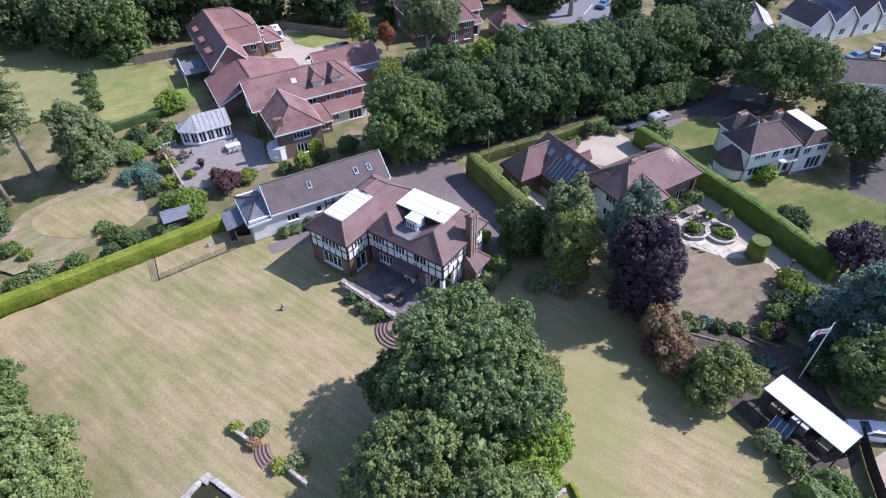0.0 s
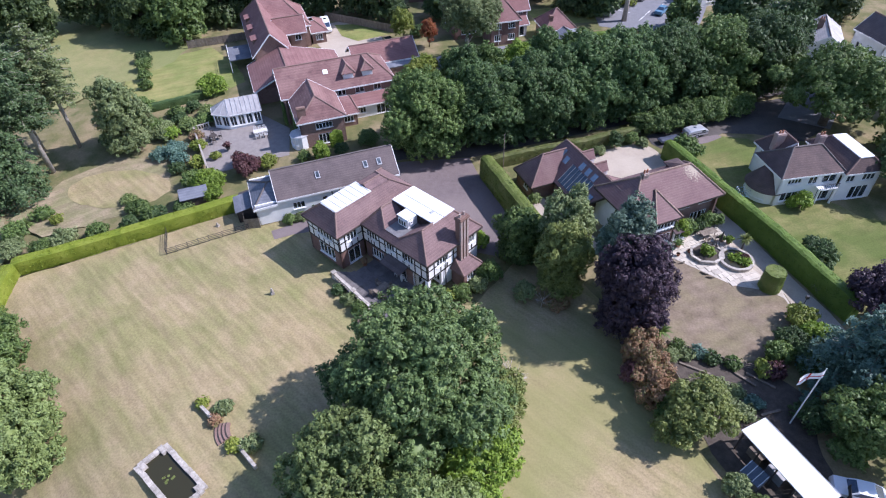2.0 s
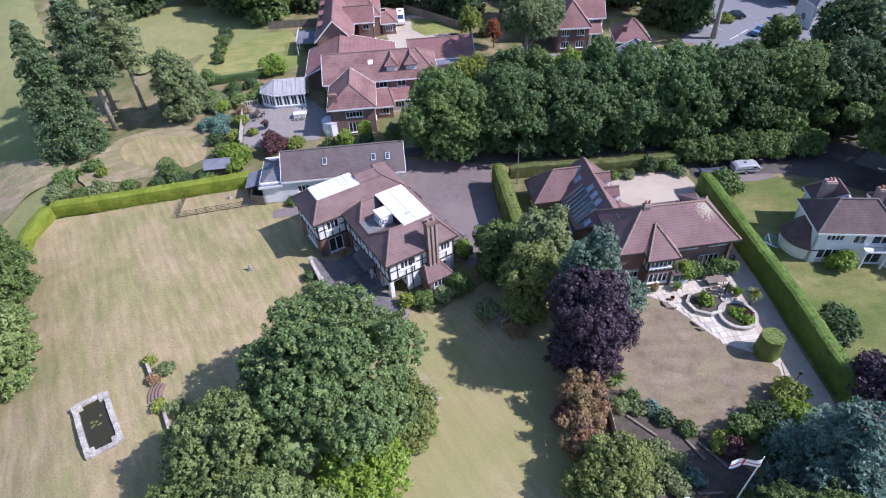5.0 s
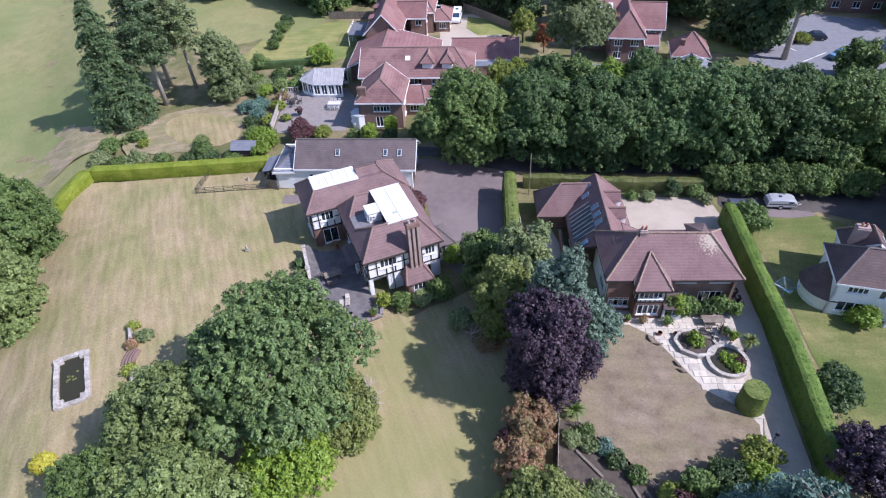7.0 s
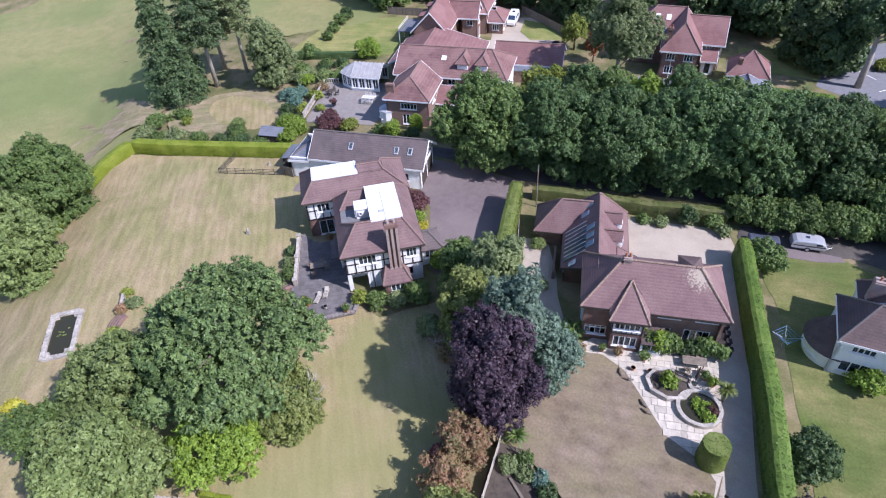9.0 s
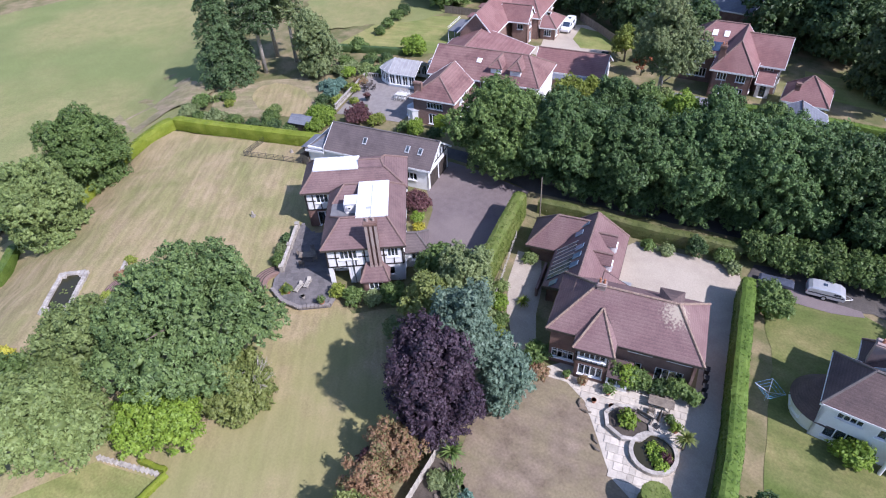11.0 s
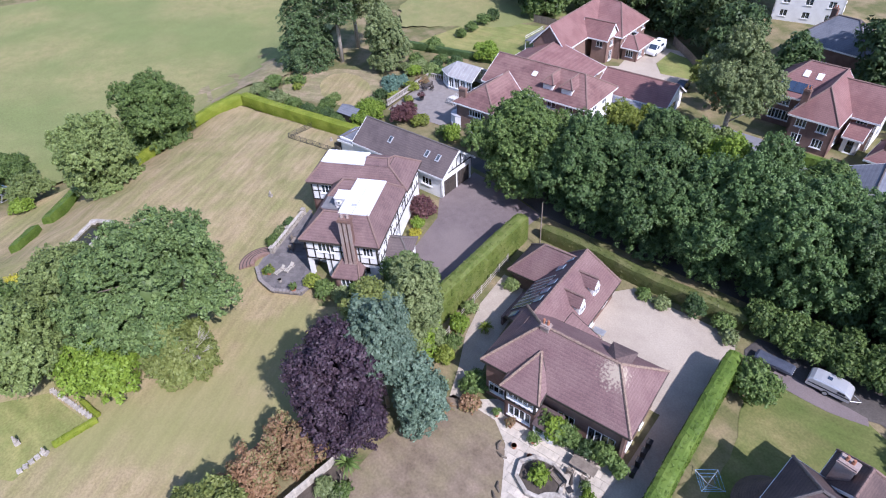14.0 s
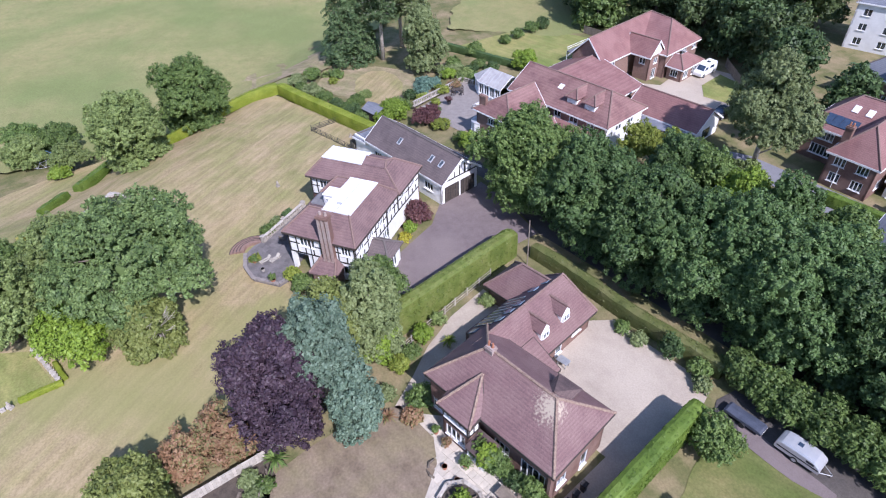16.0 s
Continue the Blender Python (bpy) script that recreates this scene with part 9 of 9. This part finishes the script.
fp = thing("flagpole", "white flagpole with a red-crossed white flag flying", "flagpole", pose(34.4, 35.8, 0))
V, F = [], []
tube_v(V, F, [(0, 0, 0), (0.1, 0.12, 4), (0.25, 0.3, 8.1)], [0.07, 0.06, 0.04], 8)
mesh_ob("pole", V, F, M["paint"], fp)
V, F = [], []
n1, n2 = 14, 8
top = Vector((0.24, 0.28, 7.9))
for j in range(n2 + 1):
    for i in range(n1 + 1):
        u, v = i / n1, j / n2
        p = top + Vector((-1.9 * u, -0.4 * u, -0.05 - 1.0 * v - 0.8 * u)) + Vector((0.1, -0.25, 0)) * math.sin(7 * u + 1.5 * v) * 0.45
        V.append(tuple(p))
Fw, Fr = [], []
for j in range(n2):
    for i in range(n1):
        q = (j * (n1 + 1) + i, j * (n1 + 1) + i + 1, (j + 1) * (n1 + 1) + i + 1, (j + 1) * (n1 + 1) + i)
        (Fr if j == 4 or i == 7 else Fw).append(q)
fl = mesh_ob("flag", V, Fw, M["flagwhite"], fp, "white cloth flag")
mesh_ob("flag_cross", V, Fr, M["red"], fl, "red cross of the flag")

# ---- rotary airer ----
ar = thing("rotary_airer", "folded-out rotary clothes airer with blue lines", "clothes airer", pose(37.1, 69.6, 0.03))
V, F = [], []
tube_v(V, F, [(0, 0, 0), (0, 0, 1.7)], [0.03, 0.03], 6)
mesh_ob("pole", V, F, M["grey"], ar)
for k in range(4):
    a = radians(90 * k + 20)
    V, F = [], []
    tube_v(V, F, [(0, 0, 1.2), (1.25 * math.cos(a), 1.25 * math.sin(a), 1.75)], [0.025, 0.02], 5)
    mesh_ob("arm", V, F, M["grey"], ar)
    b2 = radians(90 * k + 110)
    for q in (0.5, 0.75, 1.0):
        V, F = [], []
        tube_v(V, F, [(1.25 * q * math.cos(a), 1.25 * q * math.sin(a), 1.2 + 0.55 * q), (1.25 * q * math.cos(b2), 1.25 * q * math.sin(b2), 1.2 + 0.55 * q)], [0.012, 0.012], 4)
        mesh_ob("line", V, F, M["pool_blue"], ar)

# ---- patio of the red-roofed house ----
bl = thing("balustrade", "white balustrade round the patio corner", "balustrade")
for a, b in ((Vector((-37.6, 69.0)), Vector((-44.6, 79.4))), (Vector((-44.6, 79.4)), Vector((-42.6, 81.0)))):
    rz = math.degrees(math.atan2((b - a).y, (b - a).x))
    mid = (a + b) / 2
    piece("coping", M["rubble"], bl, (mid.x, mid.y, 0.95), ((b - a).length, 0.26, 0.1), rz)
    piece("base", M["rubble"], bl, (mid.x, mid.y, 0.12), ((b - a).length, 0.3, 0.24), rz)
    n = int((b - a).length / 0.42)
    for k in range(n):
        p = a.lerp(b, (k + 0.5) / n)
        V, F = [], []
        ring_v(V, F, 0.06, 0.06, 0.22, 0.92, 8, Matrix.Translation((p.x, p.y, 0)), 0.05)
        mesh_ob("baluster", V, F, M["rubble"], bl)
table(-33.4, 79.6, 0.06, 28, 2.2, 1.1, M["cushion"], "long table with a pale cloth on the patio")
for k in range(3):
    c, s = math.cos(radians(28)), math.sin(radians(28))
    for sd in (-1, 1):
        dx, dy = -0.7 + 0.7 * k, 0.9 * sd
        chair(-33.4 + dx * c - dy * s, 79.6 + dx * s + dy * c, 0.06, 28 + (0 if sd > 0 else 180), M["cushion"], "pale garden chair at the long table", "chairs at the long table")
table(-40.4, 77.4, 0.06, 0, 1.2, 1.2, M["darkwood"], "dark round garden table on the patio", round_top=True)
for k in range(4):
    a = radians(90 * k + 30)
    chair(-40.4 + 1.0 * math.cos(a), 77.4 + 1.0 * math.sin(a), 0.06, 90 * k - 60, M["darkwood"], "dark garden chair at the round table", "chairs at the round table")
pot(-37.0, 75.0, 0.05, 0.4, 0.5, "dark planter bowl on the patio", "red", 81, M["metal"])
pot(-33.8, 72.4, 0.05, 0.3, 0.5, "pale stone urn on the patio", "mid", 82, M["rubble"])


# ---- vehicles ----
def vehicle(kind, x, y, rz, paint, label, category, size=1.0):
    """A road vehicle lofted from cross-sections: body, glass, wheels, lamps."""
    t = thing(kind, label, category, pose(x, y, 0.04, 0, 0, rz) @ Matrix.Diagonal((size, size, size, 1)))
    if kind == "car":
        ln, w = 4.2, 1.75
        prof = [(-2.1, 0.35, 0.62, 0.80), (-1.95, 0.22, 0.92, 0.86), (-0.9, 0.2, 0.98, 0.87), (-0.2, 0.2, 1.0, 0.87), (1.0, 0.2, 0.98, 0.87), (1.85, 0.22, 0.92, 0.85), (2.1, 0.35, 0.66, 0.78)]
        cab = [(-1.05, 0.98, 0.80), (-0.35, 1.42, 0.66), (0.9, 1.44, 0.66), (1.75, 0.98, 0.78)]
        wx, wr = (-1.3, 1.28), 0.31
    else:
        ln, w = 5.4, 2.1
        prof = [(-2.7, 0.45, 0.9, 0.95), (-2.55, 0.3, 1.15, 1.02), (-1.7, 0.28, 1.3, 1.05), (-1.69, 0.28, 1.3, 1.05), (0.5, 0.28, 1.3, 1.05), (2.55, 0.3, 1.3, 1.05), (2.7, 0.35, 1.25, 1.0)]
        cab = [(-1.95, 1.28, 0.98), (-1.2, 2.25, 0.92), (2.45, 2.4, 0.92), (2.68, 1.28, 1.0)]
        wx, wr = (-1.75, 1.6), 0.36
    V, F = [], []
    for px, z0, z1, hw in prof:
        V += [(px, -hw * 0.92, z0), (px, -hw, (z0 + z1) / 2), (px, -hw * 0.95, z1), (px, hw * 0.95, z1), (px, hw, (z0 + z1) / 2), (px, hw * 0.92, z0)]
    for i in range(len(prof) - 1):
        for j in range(6):
            F.append((6 * i + j, 6 * i + (j + 1) % 6, 6 * (i + 1) + (j + 1) % 6, 6 * (i + 1) + j))
    F += [tuple(reversed(range(6))), tuple(6 * (len(prof) - 1) + j for j in range(6))]
    body = mesh_ob("body", V, F, paint, t)
    V, F = [], []
    for px, z, hw in cab:
        V += [(px, -hw, z), (px, hw, z)]
    base = [(cab[0][0], -cab[0][2], cab[0][1] - 0.1), (cab[0][0], cab[0][2], cab[0][1] - 0.1), (cab[3][0], -cab[3][2], cab[3][1] - 0.1), (cab[3][0], cab[3][2], cab[3][1] - 0.1)]
    F = [(0, 1, 3, 2), (2, 3, 5, 4), (4, 5, 7, 6), (0, 2, 4, 6), (7, 5, 3, 1), (6, 7, 1, 0)]
    cabin = mesh_ob("cabin", V, F, paint, t)
    # windscreen, rear and side glass set just proud of the cabin
    def pane(name, pts):
        c = sum((Vector(p) for p in pts), Vector()) / len(pts)
        n = (Vector(pts[1]) - Vector(pts[0])).cross(Vector(pts[2]) - Vector(pts[0])).normalized()
        if n.dot(c - Vector((0.2, 0, 1.0))) < 0:
            n = -n
        q = [c + (Vector(p) - c) * 0.84 + n * 0.012 for p in pts]
        r = [p - n * 0.02 for p in q]
        k = len(q)
        mesh_ob(name, [tuple(p) for p in q + r], [tuple(range(k)), tuple(reversed(range(k, 2 * k)))] + [(i, (i + 1) % k, k + (i + 1) % k, k + i) for i in range(k)], M["pv"], t)
    P = lambda i, s: (cab[i][0], s * cab[i][2], cab[i][1])
    pane("windscreen", [P(0, -1), P(0, 1), P(1, 1), P(1, -1)])
    if kind == "car":
        pane("rear_window", [P(2, -1), P(2, 1), P(3, 1), P(3, -1)])
        for s in (-1, 1):
            pane("side_window", [P(0, s), P(1, s), P(2, s), P(3, s)])
    else:
        for s in (-1, 1):
            a, b = P(0, s), P(1, s)
            zt = 2.0
            pane("side_window", [(-1.9, s * 0.98, 1.35), (-1.3, s * 0.945, 2.05), (-0.6, s * 0.95, 2.05), (-0.6, s * 0.99, 1.35)])
            pane("side_window", [(0.0, s * 0.985, 1.45), (0.0, s * 0.945, 2.05), (1.6, s * 0.945, 2.05), (1.6, s * 0.985, 1.45)])
        piece("roof_vent", M["pv"], t, (0.8, 0, 2.4), (0.6, 0.6, 0.1))
    for px in wx:
        for s in (-1, 1):
            V, F = [], []
            ring_v(V, F, wr, wr, -0.1, 0.1, 18, Matrix.Translation((px, s * (w / 2 - 0.08), wr)) @ Matrix.Rotation(math.pi / 2, 4, "X"))
            wh = mesh_ob("wheel", V, F, M["rubber"], t)
            V, F = [], []
            ring_v(V, F, wr * 0.6, wr * 0.6, -0.115, 0.115, 12, Matrix.Translation((px, s * (w / 2 - 0.08), wr)) @ Matrix.Rotation(math.pi / 2, 4, "X"))
            mesh_ob("rim", V, F, M["grey"], wh)
    for s in (-1, 1):
        piece("headlight", M["cushion"], t, (prof[0][0] + 0.06, s * w * 0.32, (prof[0][1] + prof[0][2]) / 2 + 0.1), (0.1, 0.32, 0.14))
        piece("tail_light", M["red"], t, (prof[-1][0] - 0.03, s * w * 0.36, (prof[-1][1] + prof[-1][2]) / 2 + 0.1), (0.08, 0.2, 0.2))
    return t


def caravan(x, y, rz):
    """Low single-axle touring caravan: lofted body, band, windows, wheels, drawbar."""
    t = thing("caravan", "low touring caravan with dark side band, coloured silver-grey for tree shade", "caravan", pose(x, y, 0.08, 0, 0, rz))
    hw = 0.80
    prof = [(-1.85, 0.42, 0.95), (-1.78, 0.36, 1.18), (-1.45, 0.34, 1.38), (-0.9, 0.34, 1.45), (0.5, 0.34, 1.45), (1.1, 0.34, 1.38), (1.6, 0.36, 1.08), (1.72, 0.42, 0.86)]
    V, F = [], []
    for px, z0, z1 in prof:
        V += [(px, -hw * 0.96, z0), (px, -hw, z0 + 0.08), (px, -hw, z1 - 0.14), (px, -hw + 0.12, z1), (px, hw - 0.12, z1), (px, hw, z1 - 0.14), (px, hw, z0 + 0.08), (px, hw * 0.96, z0)]
    for i in range(len(prof) - 1):
        for j in range(8):
            F.append((8 * i + j, 8 * i + (j + 1) % 8, 8 * i + 8 + (j + 1) % 8, 8 * i + 8 + j))
    F += [tuple(reversed(range(8))), tuple(8 * (len(prof) - 1) + j for j in range(8))]
    # silver paint puts tree shade into the colour of a white body
    mesh_ob("body", V, F, M["car_silver"], t)
    for s in (-1, 1):
        piece("side_band", M["car_dark"], t, (-0.05, s * (hw + 0.004), 0.78), (3.3, 0.016, 0.13))
        piece("side_window", M["car_dark"], t, (0.9, s * (hw + 0.004), 1.06), (0.62, 0.02, 0.24))
        piece("side_window", M["car_silver"], t, (-0.85, s * (hw + 0.004), 1.10), (0.8, 0.02, 0.22))
        V, F = [], []
        ring_v(V, F, 0.3, 0.3, -0.09, 0.09, 18, Matrix.Translation((-0.15, s * (hw - 0.06), 0.3)) @ Matrix.Rotation(math.pi / 2, 4, "X"))
        wh = mesh_ob("wheel", V, F, M["rubber"], t)
        V, F = [], []
        ring_v(V, F, 0.18, 0.18, -0.1, 0.1, 12, Matrix.Translation((-0.15, s * (hw - 0.06), 0.3)) @ Matrix.Rotation(math.pi / 2, 4, "X"))
        mesh_ob("rim", V, F, M["grey"], wh)
        piece("tail_light", M["red"], t, (-1.84, s * 0.7, 0.72), (0.05, 0.16, 0.16))
        V, F = [], []
        tube_v(V, F, [(1.62, s * 0.55, 0.42), (2.5, s * 0.03, 0.42)], [0.035, 0.035], 6)
        mesh_ob("drawbar", V, F, M["grey"], t)
    V, F = [], []
    tube_v(V, F, [(2.4, 0, 0.0), (2.4, 0, 0.62)], [0.03, 0.03], 6)
    mesh_ob("jockey_wheel_post", V, F, M["metal"], t)
    piece("roof_vent", M["pv"], t, (-0.3, 0, 1.46), (0.38, 0.38, 0.06))


caravan(34.1, 86.1, 26.0)
# trailer under a dark tarpaulin beside it
tr = thing("trailer", "flat trailer under a dark blue-grey tarpaulin on the drive", "trailer", pose(30.0, 83.9, 0.06, 0, 0, 25.6))
V, F = [], []
for k, (x, z) in enumerate(((-1.7, 0.62), (-1.5, 0.74), (-0.4, 0.70), (0.6, 0.76), (1.5, 0.72), (1.7, 0.6))):
    V += [(x, -0.62, 0.42), (x, -0.6, z - 0.06), (x, 0.0, z + 0.03), (x, 0.6, z - 0.06), (x, 0.62, 0.42)]
    if k:
        F += [(5 * k - 5 + q, 5 * k + q, 5 * k + q + 1, 5 * k - 4 + q) for q in range(4)]
F += [(0, 1, 2, 3, 4), (29, 28, 27, 26, 25)]
mesh_ob("tarpaulin", V, F, M["tarp"], tr, "creased dark tarpaulin")
piece("trailer_bed", M["metal"], tr, (0, 0, 0.38), (3.3, 1.2, 0.08))
for sx in (-1, 1):
    V, F = [], []
    ring_v(V, F, 0.26, 0.26, -0.08, 0.08, 16, Matrix.Translation((0.1, sx * 0.68, 0.26)) @ Matrix.Rotation(math.pi / 2, 4, "X"))
    mesh_ob("wheel", V, F, M["rubber"], tr)
    for k in range(4):
        piece("lashing", M["paint"], tr, (sx * 1.71, -0.42 + 0.28 * k, 0.5), (0.02, 0.12, 0.05))
vehicle("van", -34.9, 121.6, 115, M["car_white"], "white motorhome parked on the forecourt", "van", 0.88)
vehicle("car", -20.0, 115.0, 118, M["car_dark"], "dark car parked beside the forecourt lawn", "car")
vehicle("car", 30.5, 142.9, 20, M["car_dark"], "dark car parked on the turning area", "car")
vehicle("car", 35.4, 136.2, 60, M["car_blue"], "blue-grey car parked on the turning area", "car")
vehicle("car", 37.9, 29.4, -10, M["car_white"], "white car parked beside the barn", "car")
vehicle("car", 77.0, 107.4, 20, M["car_blue"], "pale blue car parked by the terrace", "car")
vehicle("car", 81.5, 109.0, 60, M["car_silver"], "silver car parked by the terrace", "car")
vehicle("car", 83.5, 110.4, 60, M["car_dark"], "dark car parked by the terrace", "car")
# road markings
for i, (x, y, rz, l) in enumerate(((31, 133, 62, 3), (32.6, 136.2, 62, 3), (36.2, 141, 62, 3), (27, 137, -30, 4))):
    ob = piece("road_marking", M["paint"], None, (x, y, 0.045), (l, 0.14, 0.01), rz)
    tagged(ob, "white painted line on the tarmac", "road marking", "", "structure")
tk = thing("garden_table", "pale picnic bench in the gravel court", "table", pose(23.6, 70.6, 0.04, 0, 0, 30))
piece("tabletop", M["car_blue"], tk, (0, 0, 0.74), (1.5, 0.7, 0.05))
for s in (-1, 1):
    piece("bench_seat", M["car_blue"], tk, (0, s * 0.65, 0.44), (1.5, 0.26, 0.05))
    piece("trestle", M["wood"], tk, (s * 0.55, 0, 0.37), (0.07, 1.4, 0.07))
    piece("leg", M["wood"], tk, (s * 0.55, 0, 0.37), (0.08, 0.08, 0.7))
# bare twigs standing out of the lawn trees
def bare_twigs(x, y, z, n, reach, label, seed):
    rnd = random.Random(seed)
    t = thing("dead_branch", label, "branch", pose(x, y, gz(x, y)))
    V, F = [], []
    tube_v(V, F, [(0, 0, -0.05), (0.1, 0.05, z * 0.6), (0.15, -0.1, z)], [0.06, 0.045, 0.03], 6)
    for i in range(n):
        a, e = rnd.uniform(0, 6.28), rnd.uniform(0.5, 1.0) * reach
        b = z * rnd.uniform(0.5, 1.0)
        p1 = (0.1 + 0.5 * e * math.cos(a), 0.5 * e * math.sin(a), b + 0.3 * e)
        tube_v(V, F, [(0.12, 0, b), p1, (0.1 + e * math.cos(a + 0.2), e * math.sin(a + 0.2), b + rnd.uniform(0.3, 0.7) * e)], [0.03, 0.022, 0.01], 5)
        for k in range(2):
            c = a + rnd.uniform(-0.9, 0.9)
            f = e * 0.45
            tube_v(V, F, [p1, (p1[0] + f * math.cos(c), p1[1] + f * math.sin(c), p1[2] + rnd.uniform(0, 0.5) * f)], [0.018, 0.008], 5)
    mesh_ob("branch", V, F, M["palebark"], t, smooth=True)
    return t


bare_twigs(8.5, 34.8, 5.0, 22, 1.9, "pale dead branches beside the lawn trees", 5)
bare_twigs(11.4, 47.6, 1.4, 10, 1.4, "pale bare branches in the tree shade", 6)
# blue paddling pool behind the red-roofed house
pl = thing("paddling_pool", "round blue plastic paddling pool", "pool", pose(-17.2, 95.4, 0.03))
V, F = [], []
ring_v(V, F, 1.5, 1.45, 0, 0.55, 20)
mesh_ob("pool_wall", V, F, M["pool_blue"], pl)
